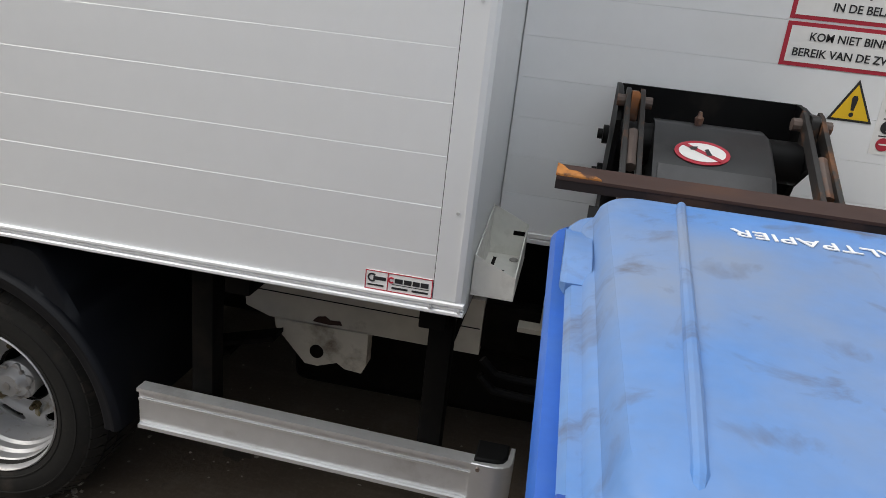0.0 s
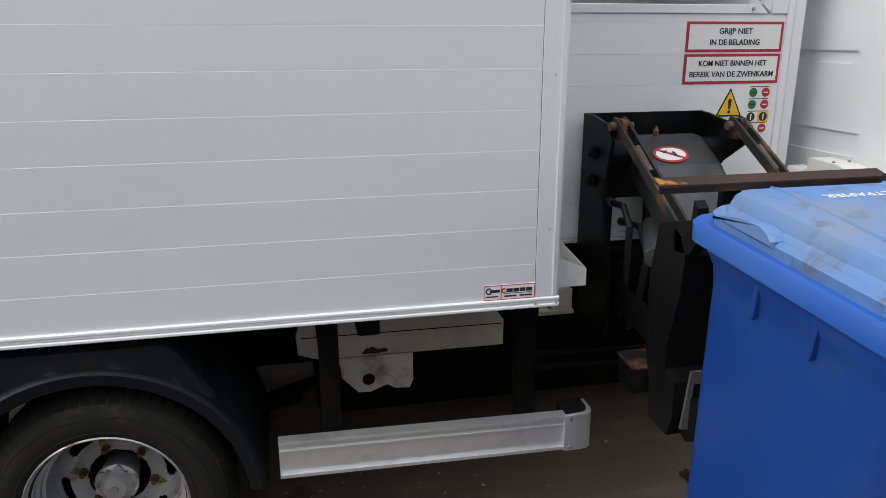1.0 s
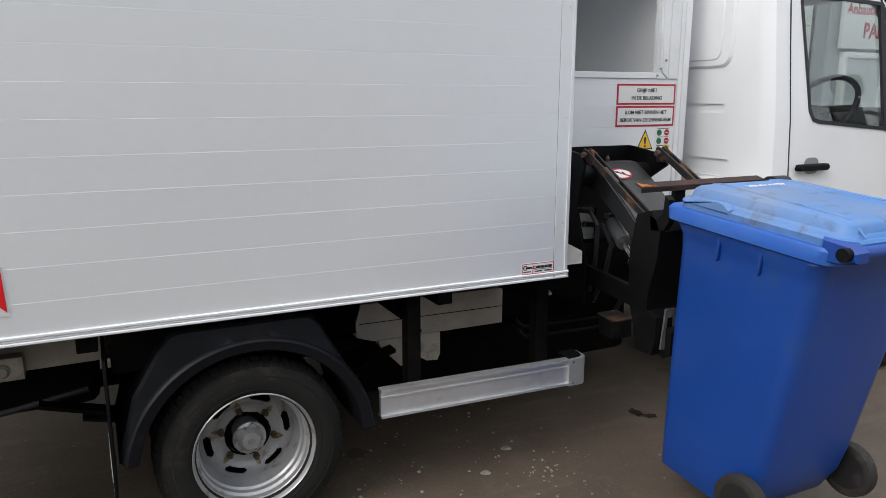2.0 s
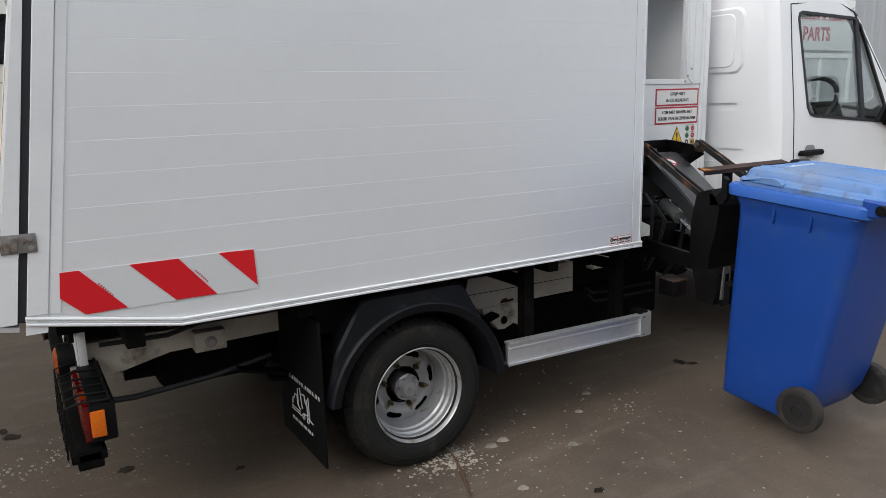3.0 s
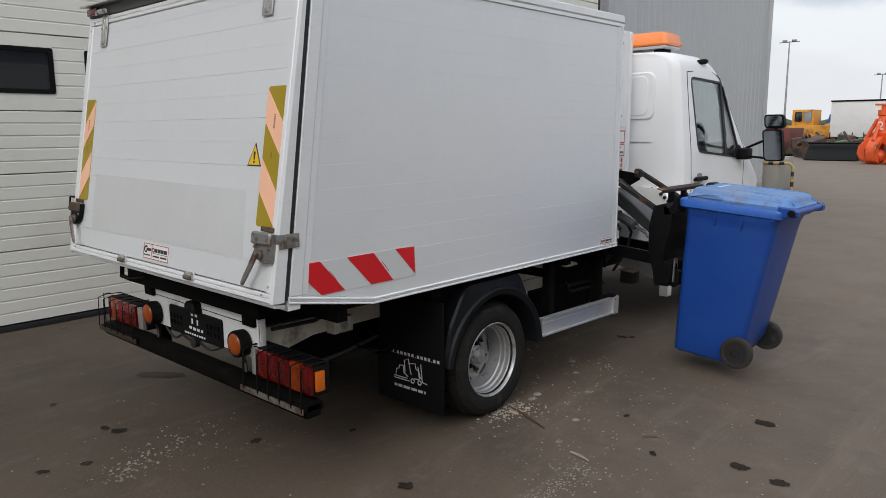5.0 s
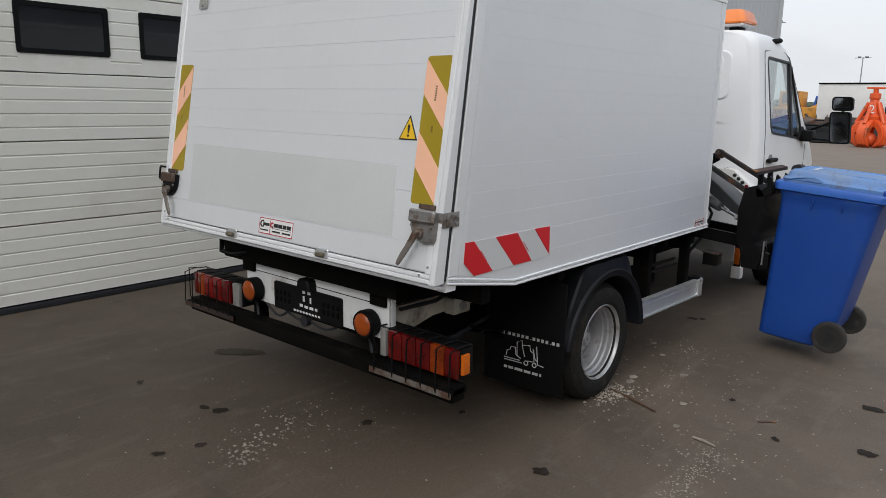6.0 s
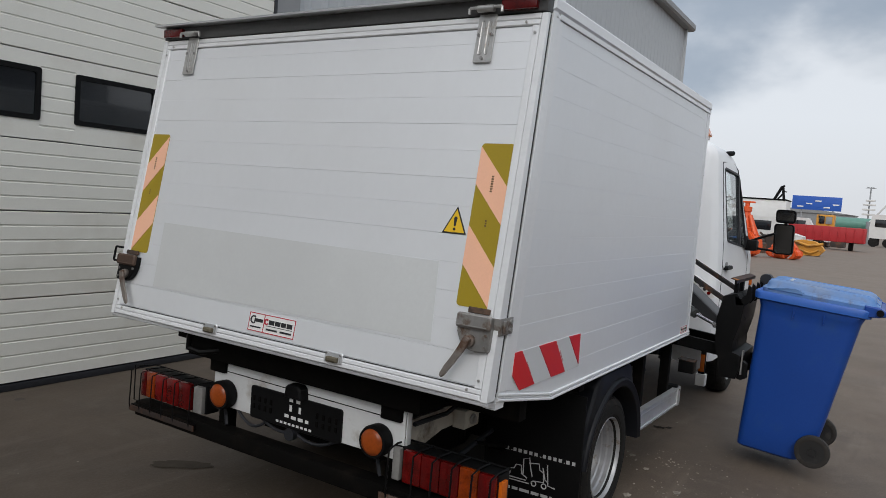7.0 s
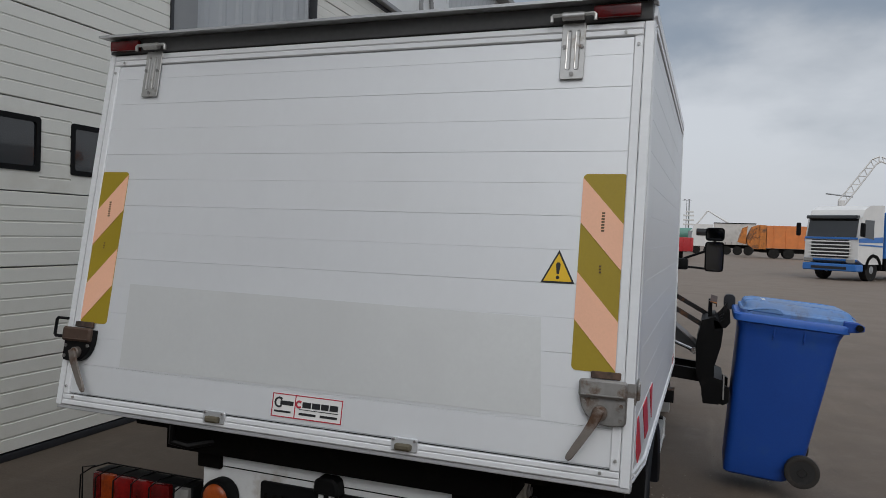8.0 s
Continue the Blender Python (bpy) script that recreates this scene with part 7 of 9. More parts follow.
bm = bmesh.new()
prism(bm, [(0.0, 0.0), (0.042, 0.012), (0.042, 0.007), (0.0, -0.005)], 0.0, 0.62, bar_place, 0.0012)
cross = part("cross_bar", bm, BAR_BROWN, lift, "dark brown angle bar with worn orange corner")
# front flange in a darker colour than the top one
bm = bmesh.new()
prism(bm, [(0.001, -0.0055), (0.007, -0.004), (0.007, -0.020), (0.001, -0.020)], 0.0, 0.62, bar_place, 0.0012)
part("bar_flange", bm, BAR_DARK, cross)
bm = bmesh.new()
prism(bm, [(2.744, -0.239), (2.815, -0.2395), (2.805, -0.231), (2.790, -0.233), (2.775, -0.222), (2.762, -0.224), (2.753, -0.208), (2.744, -0.203)], 1.2050, 1.2085, lambda a, b, d: (a, b, d + (b + 0.240) * 0.286), 0.001)
part("rust_scale", bm, ORANGE_RUST, cross, "flaking orange rust")
for x in (2.93, 3.12):
    bm = bmesh.new()
    box(bm, (x, -0.215, 1.02), (x + 0.05, -0.19, 1.205), 0.004)
    part("bar_post", bm, BLACK, lift)
# carrier plate with hooks and foot
bm = bmesh.new()
prism(bm, [(-0.155, 1.09), (-0.235, 1.115), (-0.285, 1.04), (-0.275, 0.93), (-0.24, 0.80), (-0.24, 0.73), (-0.292, 0.715), (-0.292, 0.62), (-0.275, 0.56), (-0.18, 0.56), (-0.165, 0.66), (-0.13, 0.76), (-0.125, 0.94)], 2.80, 3.30, cheek_place, 0.004)
carr = part("bin_carrier", bm, BLACK, lift, "black carrier plate that holds the bin")
for x in (2.80, 2.95, 3.13, 3.27):
    bm = bmesh.new()
    prism(bm, [(-0.235, 1.04), (-0.30, 1.05), (-0.325, 1.085), (-0.318, 1.165), (-0.300, 1.18), (-0.292, 1.11), (-0.262, 1.085), (-0.225, 1.095)], x, x + 0.03, cheek_place, 0.003)
    part("hook", bm, BLACK, carr)
for x in (2.84, 3.22):
    bm = bmesh.new()
    prism(bm, [(-0.17, 0.70), (-0.26, 0.70), (-0.335, 0.66), (-0.335, 0.57), (-0.30, 0.55), (-0.17, 0.60)], x, x + 0.05, cheek_place, 0.003)
    part("carrier_foot", bm, BLACK, carr)
bm = bmesh.new()
prism(bm, [(2.836, 0.747), (2.883, 0.745), (2.884, 0.58), (2.820, 0.590)], -0.305, -0.295, lambda a, b, d: (a, d, b), 0.002)
foot = part("foot_bracket", bm, STEEL, carr, "grey steel foot bracket with two holes")
for z0 in (0.615, 0.675):
    bm = bmesh.new()
    prism(bm, [(2.843, z0), (2.868, z0), (2.868, z0 + 0.038), (2.845, z0 + 0.038)], -0.3072, -0.3052, lambda a, b, d: (a, d, b), 0.0005)
    part("hole", bm, SOOT_SHADE, foot)
bm = bmesh.new()
box(bm, (2.845, 0.0, 0.53), (2.94, 0.10, 0.612), 0.003)
step = part("step_block", bm, BLACK, lift)
bm = bmesh.new()
prism(bm, [(-0.002, 0.6125), (0.105, 0.622), (0.105, 0.617), (-0.002, 0.6075)], 2.838, 2.945, cheek_place, 0.001)
part("step_lip", bm, LEVER_STEEL, step)
bm = bmesh.new()
prism(bm, rounded(-0.365, -0.29, 1.125, 1.228, 0.03), 3.30, 3.40, cheek_place, 0.02)
part("rubber_paddle", bm, SEAL, carr, "black rubber bin stop")
bm = bmesh.new()
tube(bm, [(3.35, -0.33, 1.17), (3.33, -0.28, 1.10), (3.27, -0.23, 1.06)], 0.016, 8)
part("paddle_stem", bm, BLACK, carr)
# hydraulic cylinder, lower arm and hoses
bm = bmesh.new()
tube(bm, [(2.975, 0.20, 0.985), (2.90, 0.03, 0.935)], 0.032, 14)
cyl = part("hydraulic_cylinder", bm, surface("dark_green_cylinder", (0.055, 0.060, 0.058), 0.35, var=0.2), lift, "dark green hydraulic cylinder")
bm = bmesh.new()
tube(bm, [(2.90, 0.03, 0.935), (2.845, -0.10, 0.893)], 0.012, 10)
lathe(bm, [(-0.025, 0.018), (0.025, 0.018)], (2.84, -0.115, 0.888), "x", 12)
part("piston_rod", bm, surface("chromed_rod", (0.6, 0.6, 0.6), 0.2, metal=1.0, var=0.05), cyl)
for x in (2.88, 3.18):
    bm = bmesh.new()
    prism(bm, [(0.30, 0.80), (0.30, 0.72), (-0.165, 0.68), (-0.165, 0.76)], x, x + 0.03, cheek_place, 0.003)
    part("lower_arm", bm, BLACK, lift)
for pts in ([(2.92, 0.40, 1.02), (2.915, 0.28, 1.03), (2.91, 0.22, 0.98), (2.92, 0.24, 0.80), (2.94, 0.30, 0.66)], [(2.97, 0.40, 0.95), (2.96, 0.25, 0.97), (2.95, 0.17, 0.90), (2.96, 0.22, 0.74), (2.98, 0.32, 0.60)], [(3.10, 0.40, 0.98), (3.09, 0.25, 1.0), (3.08, 0.15, 0.86), (3.10, 0.2, 0.70), (3.1, 0.3, 0.55)]):
    bm = bmesh.new()
    tube(bm, pts, 0.011, 8)
    hose = part("hydraulic_hose", bm, SEAL, lift)
    bm = bmesh.new()
    tube(bm, [pts[0], tuple(Vector(pts[0]) + (Vector(pts[1]) - Vector(pts[0])).normalized() * 0.035)], 0.0145, 8)
    part("hose_fitting", bm, STEEL, hose, "zinc hose fitting")
bm = bmesh.new()
box(bm, (2.90, 0.30, 0.60), (3.20, 0.46, 0.85), 0.02)
part("valve_block", bm, SOOT_SHADE, lift)
# dark plate added to blank out the bright gap behind the hoses
bm = bmesh.new()
box(bm, (2.61, 0.64, 0.50), (3.62, 0.66, 0.854), 0.004)
part("splash_plate", bm, SOOT_SHADE, lift)
# step plate and marker under the lift
bm = bmesh.new()
prism(bm, [(0.075, 0.66), (0.40, 0.62), (0.40, 0.53), (0.095, 0.455), (0.075, 0.47)], 3.40, 3.405, lambda a, b, d: (d, a, b))
part("apron_plate", bm, BARE, truck, "grey sheet metal apron below the lift")
bm = bmesh.new()
box(bm, (3.50, 0.05, 0.315), (3.57, 0.12, 0.405), 0.004)
mark = part("white_marker", bm, PAPER, truck, "white marker block with an amber reflector")
bm = bmesh.new()
box(bm, (3.50, 0.065, 0.425), (3.512, 0.105, 0.555), 0.003)
part("reflector", bm, LENS_AMBER, mark)
bm = bmesh.new()
box(bm, (3.514, 0.06, 0.406), (3.53, 0.11, 0.62), 0.003)
part("marker_arm", bm, BLACK, mark)
bm = bmesh.new()
box(bm, (3.514, 0.08, 0.622), (3.56, 0.48, 0.66), 0.003)
part("marker_arm", bm, BLACK, mark)
# control box with push buttons
bm = bmesh.new()
prism(bm, [(0.40, 0.950), (0.13, 0.950), (0.070, 0.985), (0.076, 1.006), (0.221, 1.126), (0.264, 1.135), (0.40, 1.138)], 3.655, 3.75, cheek_place, 0.005)
ctrl = part("control_box", bm, PAPER, truck, "white push-button control box")
for y, z, mt in ((0.212, 1.092, INK), (0.180, 1.066, INK), (0.148, 1.040, INK), (0.116, 1.012, LENS_RED)):
    bm = bmesh.new()
    lathe(bm, [(0.0, 0.014), (-0.008, 0.014), (-0.011, 0.010)], (3.655, y, z), "x", 12)
    part("push_button", bm, mt, ctrl)
bolts(ctrl, [(3.672, 0.30, 1.137), (3.733, 0.30, 1.137)], "z", 0.006)
bm = bmesh.new()
box(bm, (3.64, 0.402, 0.80), (3.71, 0.488, 1.10), 0.01)
part("control_post", bm, PROFILE, truck)


# ---- wheeled bin, hung on the carrier ----
def wheeled_bin(at, yaw, tilt):
    b = thing("wheelie_bin", at, "blue plastic wheelie bin with weathered lid, hung on the lift", "bin")
    b.matrix_basis = pose(*at, 0, 0, yaw) @ pose(0, 0, 0, tilt, 0, 0)
    ORIGIN[b.name] = Vector((0, 0, 0))

    def ring(z, a0, a1, hw, r=0.05, seg=4):
        taper = 0.06 if z > 0.97 else 0.0                     # lid and rim narrow towards the handle
        return [(q * (1 - taper * p / 0.7), -p, z) for p, q in rounded(a0, 0.06 + (a1 - 0.06) * 0.925, -hw, hw, r, seg)]

    bm = bmesh.new()
    loft(bm, [ring(0.0, 0.035, 0.37, 0.205, 0.03), ring(0.012, 0.022, 0.41, 0.22, 0.035), ring(0.035, 0.02, 0.45, 0.226), ring(0.13, 0.018, 0.50, 0.232), ring(0.22, 0.018, 0.52, 0.236), ring(0.60, 0.013, 0.572, 0.247), ring(0.88, 0.010, 0.610, 0.255), ring(0.93, 0.007, 0.619, 0.260), ring(0.968, -0.004, 0.634, 0.276), ring(0.99, -0.006, 0.636, 0.280)])
    body = part("body", bm, BLUE, b, "dark blue plastic body")
    bm = bmesh.new()
    loft(bm, [ring(0.972, -0.006, 0.640, 0.280, 0.05), ring(0.981, -0.030, 0.668, 0.298, 0.05), ring(1.02, -0.034, 0.672, 0.300, 0.05), ring(1.03, -0.026, 0.664, 0.294, 0.05)])
    part("rim", bm, BLUE_RIM, b)
    for hw, s in ((0.283, -1), (0.283, 1)):
        for a in (0.20, 0.37):
            bm = bmesh.new()
            prism(bm, [(a, 0.970), (a + 0.016, 0.970), (a + 0.012, 0.89), (a + 0.006, 0.88)], 0.247, 0.272, lambda p, q, d, s=s: (s * d, -p, q), 0.003)
            part("rim_rib", bm, BLUE, body)
    # lid: stepped borders, a shallow dome and two ridges
    bm = bmesh.new()
    loft(bm, [ring(1.026, 0.006, 0.70, 0.278, 0.06, 6), ring(1.052, 0.000, 0.704, 0.281, 0.06, 6), ring(1.060, 0.006, 0.697, 0.275, 0.06, 6), ring(1.061, 0.016, 0.686, 0.264, 0.06, 6), ring(1.070, 0.020, 0.681, 0.259, 0.06, 6),
              ring(1.073, 0.023, 0.675, 0.252, 0.045, 6), ring(1.092, 0.027, 0.668, 0.246, 0.045, 6), ring(1.102, 0.038, 0.656, 0.238, 0.045, 6), ring(1.1075, 0.07, 0.63, 0.215, 0.05, 6), ring(1.1105, 0.16, 0.56, 0.14, 0.05, 6)])
    lid = part("lid", bm, BLUE_LID, b, "faded light blue lid with brown dirt stains")
    for hw in (-1, 1):
        bm = bmesh.new()
        tube(bm, [(hw * 0.140, -0.024, 1.078), (hw * 0.141, -0.034, 1.099), (hw * 0.148, -0.08, 1.107), (hw * 0.180, -0.50, 1.1085), (hw * 0.186, -0.585, 1.104), (hw * 0.189, -0.617, 1.090), (hw * 0.191, -0.65, 1.066)], [0.004, 0.006, 0.0065, 0.0065, 0.0065, 0.005, 0.003], 10)
        part("ridge", bm, BLUE_LID, lid)
    for s in (-1, 1):
        bm = bmesh.new()
        prism(bm, [(0.04, 1.050), (0.08, 1.060), (0.14, 1.074), (0.20, 1.078), (0.225, 1.076), (0.245, 1.062), (0.242, 1.046), (0.04, 1.044)], 0.250, 0.282, lambda p, q, d, s=s: (s * d, -p, q), 0.006)
        part("lid_grip", bm, BLUE_LID, lid)
    bm = bmesh.new()
    tube(bm, [(-0.225, -0.664, 1.03), (0.225, -0.664, 1.03)], 0.020, 12)
    part("handle", bm, BLUE, b)
    for s in (-1, 1):
        bm = bmesh.new()
        prism(bm, [(0.575, 0.985), (0.575, 1.06), (0.655, 1.058), (0.690, 1.04), (0.690, 1.01), (0.655, 1.0)], 0.225, 0.275, lambda p, q, d, s=s: (s * d, -p, q), 0.008)
        hinge = part("hinge_lug", bm, BLUE, b)
        bm = bmesh.new()
        lathe(bm, [(-0.012, 0.020), (0.012, 0.020)], (s * 0.285, -0.660, 1.03), "x", 14)
        part("hinge_pin", bm, PLASTIC, hinge)
    bm = bmesh.new()
    tube(bm, [(-0.238, -0.395, 0.085), (0.238, -0.395, 0.085)], 0.010, 10)
    part("axle", bm, STEEL, b)
    for s in (-1, 1):
        bm = bmesh.new()
        lathe(bm, [(s * d, r) for d, r in ((-0.022, 0.07), (-0.025, 0.085), (-0.020, 0.098), (0.0, 0.101), (0.020, 0.098), (0.025, 0.085), (0.022, 0.07))], (s * 0.270, -0.460, 0.110), "x", 32, False)
        wheel = part("wheel", bm, BIN_TYRE, b, "dusty grey rubber tyre on a black spoked wheel")
        bm = bmesh.new()
        lathe(bm, [(s * d, r) for d, r in ((-0.02, 0.072), (-0.004, 0.064), (-0.003, 0.030), (-0.02, 0.024), (0.026, 0.024), (0.004, 0.030), (0.003, 0.064), (0.02, 0.072))], (s * 0.270, -0.460, 0.110), "x", 24)
        part("wheel_disc", bm, BIN_WHEEL, wheel)
        for k in range(6):
            t = radians(60 * k)
            bm = bmesh.new()
            tube(bm, [(s * 0.282, -0.460 + 0.028 * math.cos(t), 0.110 + 0.028 * math.sin(t)), (s * 0.282, -0.460 + 0.068 * math.cos(t), 0.110 + 0.068 * math.sin(t))], 0.005, 5)
            part("spoke", bm, BIN_WHEEL, wheel)
    lettering("lettering", "ALTPAPIER", 0.023, PRINT_WHITE, lid, lambda p, q, d: (-0.005 - p, -0.139 - q, 1.1115 + d), "white stencilled word", width=0.185)
    return b


wheeled_bin((3.052, -0.296, 0.1325), 0.0, 4.5)


# ---- the yard beyond the hall ----
def far_box(bm, cx, cy, yaw, lo, hi, bevel=0.03):
    """A box in the frame of a thing that stands at (cx, cy) and is turned by yaw."""
    box(bm, lo, hi, bevel, 1, pose(cx, cy, 0, 0, 0, yaw))
    return bm


def far_wheels(parent, cx, cy, yaw, places, r=0.5):
    for a, b in places:
        bm = bmesh.new()
        lathe(bm, [(-0.15, r * 0.6), (-0.15, r), (0.15, r), (0.15, r * 0.6)], (a, b, r), "y", 20)
        bmesh.ops.transform(bm, matrix=pose(cx, cy, 0, 0, 0, yaw), verts=bm.verts)
        part("wheel", bm, RUBBER, parent)
        bm = bmesh.new()
        lathe(bm, [(-0.17, r * 0.2), (-0.12, r * 0.58), (0.12, r * 0.58), (0.17, r * 0.2)], (a, b, r), "y", 16)
        bmesh.ops.transform(bm, matrix=pose(cx, cy, 0, 0, 0, yaw), verts=bm.verts)
        part("rim", bm, FAR_GREY, parent)


def lorry(cx, cy, yaw):
    """Forward-control tractor: local -x is the front."""
    t = thing("lorry", (cx, cy, 0), "white and blue lorry parked in the yard", "truck")
    def add(name, mt, *boxes, parent=t, bevel=0.04):
        for lo, hi in boxes:
            bm = bmesh.new()
            far_box(bm, cx, cy, yaw, lo, hi, bevel)
            part(name, bm, mt, parent)
    m = pose(cx, cy, 0, 0, 0, yaw)
    bm = bmesh.new()
    prism(bm, [(0.0, 0.95), (0.02, 1.85), (0.22, 2.75), (0.45, 3.15), (0.9, 3.35), (2.1, 3.4), (2.1, 0.75), (0.5, 0.75)], -1.22, 1.22, lambda a, b, d: m @ Vector((a, d, b)), 0.05)
    cab_ob = part("cab", bm, FAR_WHITE, t)
    bm = bmesh.new()
    prism(bm, [(0.005, 1.93), (0.20, 2.78), (0.23, 2.78), (0.05, 1.93)], -1.10, 1.10, lambda a, b, d: m @ Vector((a - 0.01, d, b)))
    part("windscreen", bm, DARK_GLASS, cab_ob)
    for s in (-1, 1):
        bm = bmesh.new()
        prism(bm, [(0.35, 1.95), (0.50, 2.70), (1.25, 2.70), (1.25, 1.85)], s * 1.215, s * 1.235, lambda a, b, d: m @ Vector((a, d, b)))
        part("side_window", bm, DARK_GLASS, cab_ob)
        bm = bmesh.new()
        prism(bm, [(0.03, 1.70), (0.03, 1.88), (2.05, 1.98), (2.05, 1.72)], s * 1.222, s * 1.232, lambda a, b, d: m @ Vector((a, d, b)))
        part("blue_stripe", bm, SKY_BLUE, cab_ob)
        bm = bmesh.new()
        prism(bm, [(0.06, 1.58), (0.06, 1.63), (2.05, 1.60), (2.05, 1.52)], s * 1.222, s * 1.232, lambda a, b, d: m @ Vector((a, d, b)))
        part("blue_stripe", bm, SKY_BLUE, cab_ob)
        bm = bmesh.new()
        tube(bm, [m @ Vector((1.3 + 0.62 * math.cos(k * math.pi / 8), s * 1.2, 0.52 + 0.62 * math.sin(k * math.pi / 8))) for k in range(9)], 0.09, 6)
        part("wheel_arch", bm, SOOT_SHADE, cab_ob)
        add("mirror", PLASTIC, ((-0.18, s * 1.45 - 0.1, 1.95), (-0.05, s * 1.45 + 0.1, 2.55)), parent=cab_ob)
        add("headlamp", LENS_CLEAR, ((-0.12, s * 0.95 - 0.2, 0.78), (-0.02, s * 0.95 + 0.2, 0.98)), parent=cab_ob)
    add("grille", INK, ((-0.06, -0.85, 1.02), (-0.005, 0.85, 1.80)), parent=cab_ob)
    for k in range(5):
        add("grille_bar", FAR_WHITE, ((-0.09, -0.95, 1.08 + 0.155 * k), (-0.065, 0.95, 1.135 + 0.155 * k)), parent=cab_ob, bevel=0.01)
    add("sun_visor", DARK_GLASS, ((-0.06, -1.15, 2.74), (0.22, 1.15, 2.90)), parent=cab_ob)
    add("blue_band", SKY_BLUE, ((-0.03, -1.18, 1.83), (0.03, 1.18, 1.92)), ((-0.03, -1.18, 0.88), (0.02, 1.18, 0.96)), parent=cab_ob, bevel=0.01)
    add("lower_grille", INK, ((-0.115, -0.8, 0.50), (-0.101, 0.8, 0.62)), parent=cab_ob, bevel=0.005)
    add("bumper", SKY_BLUE, ((-0.10, -1.22, 0.42), (0.5, 1.22, 0.74)), parent=t)
    add("chassis", SOOT_SHADE, ((0.5, -0.45, 0.6), (7.0, 0.45, 0.95)))
    add("side_tank", SOOT_SHADE, ((2.4, -1.2, 0.45), (3.6, -0.6, 0.95)), ((2.4, 0.6, 0.45), (3.6, 1.2, 0.95)))
    add("body", SKY_BLUE, ((2.3, -1.25, 1.0), (8.5, 1.25, 3.1)))
    far_wheels(t, cx, cy, yaw, [(1.3, -1.0), (1.3, 1.0), (5.2, -1.0), (5.2, 1.0)], 0.5)


lorry(34.3, -5.25, -37.0)


def refuse_truck(cx, cy):
    t = thing("refuse_truck", (cx, cy, 0), "faded orange refuse truck parked in the yard", "truck")
    def place(a, b, d):
        return (cx + d, cy - a, b)
    for name, poly, lo, hi, mt in (("body", [(1.7, 1.0), (1.7, 3.2), (9.5, 3.2), (9.5, 1.0)], -1.2, 1.2, FAR_ORANGE), ("tailgate", [(0.0, 1.3), (-0.1, 1.9), (0.35, 3.05), (0.9, 3.25), (1.65, 3.22), (1.65, 0.9), (0.6, 0.85)], -1.22, 1.22, TAIL_ORANGE),
                               ("loader_rim", [(-0.9, 1.5), (-0.5, 2.9), (-0.05, 3.1), (-0.15, 1.9), (-0.1, 1.3)], -1.0, 1.0, TAIL_ORANGE), ("chassis", [(0.6, 0.6), (0.6, 0.85), (9.5, 0.95), (9.5, 0.6)], -0.5, 0.5, SOOT_SHADE)):
        bm = bmesh.new()
        prism(bm, poly, lo, hi, place, 0.05)
        part(name, bm, mt, t)
    for a0, b0, a1, b1 in ((0.15, 1.5, 0.75, 2.95), (1.05, 1.0, 1.05, 3.1), (0.4, 2.2, 1.05, 1.9)):
        bm = bmesh.new()
        tube(bm, [place(a0, b0, -1.24), place(a1, b1, -1.24)], 0.05, 6)
        part("tailgate_strut", bm, TAIL_ORANGE, t)
    for k in range(7):
        bm = bmesh.new()
        tube(bm, [place(2.3 + 1.1 * k, 1.05, -1.21), place(2.3 + 1.1 * k, 3.1, -1.21)], 0.04, 5)
        part("body_rib", bm, FAR_ORANGE, t)
    bm = bmesh.new()
    prism(bm, [(1.2, 0.55), (9.4, 0.55), (9.4, 0.98), (1.2, 0.95)], -1.0, 1.0, place, 0.03)
    part("underrun", bm, SOOT_SHADE, t)
    for a in (2.4, 3.7, 8.0):
        for d in (-1.0, 1.0):
            bm = bmesh.new()
            lathe(bm, [(-0.15, 0.3), (-0.15, 0.5), (0.15, 0.5), (0.15, 0.3)], place(a, 0.5, d), "x", 18)
            part("wheel", bm, RUBBER, t)


refuse_truck(76.5, -3.7)


def curtain_trailer(cx, y0, y1, z0, z1, mt, label, name="curtain_trailer"):
    t = thing(name, (cx, (y0 + y1) / 2, 0), label, "trailer")
    bm = bmesh.new()
    box(bm, (cx - 1.2, y1, z0), (cx + 1.2, y0, z1), 0.05)
    part("body", bm, mt, t)
    bm = bmesh.new()
    box(bm, (cx - 1.25, y1 - 0.02, z1 + 0.001), (cx + 1.25, y0 + 0.02, z1 + 0.09), 0.02)
    part("roof_rail", bm, SOOT_SHADE, t)
    bm = bmesh.new()
    box(bm, (cx - 0.6, y1 + 0.1, 0.75), (cx + 0.6, y0 - 0.1, z0 - 0.001), 0.02)
    part("chassis", bm, SOOT_SHADE, t)
    n = int((y0 - y1) / 0.6)
    for k in range(n + 1):
        bm = bmesh.new()
        y = y1 + 0.05 + (y0 - y1 - 0.1) * k / max(n, 1)
        box(bm, (cx - 1.225, y - 0.025, z0 - 0.12), (cx - 1.195, y + 0.025, z0 + 0.3), 0.004)
        part("strap", bm, SOOT_SHADE, t)
    for k in range(3):
        bm = bmesh.new()
        lathe(bm, [(-0.2, 0.3), (-0.2, 0.5), (0.2, 0.5), (0.2, 0.3)], (cx - 0.95, y1 + 0.7 + 1.15 * k, 0.5), "x", 18)
        part("wheel", bm, RUBBER, t)
    return t


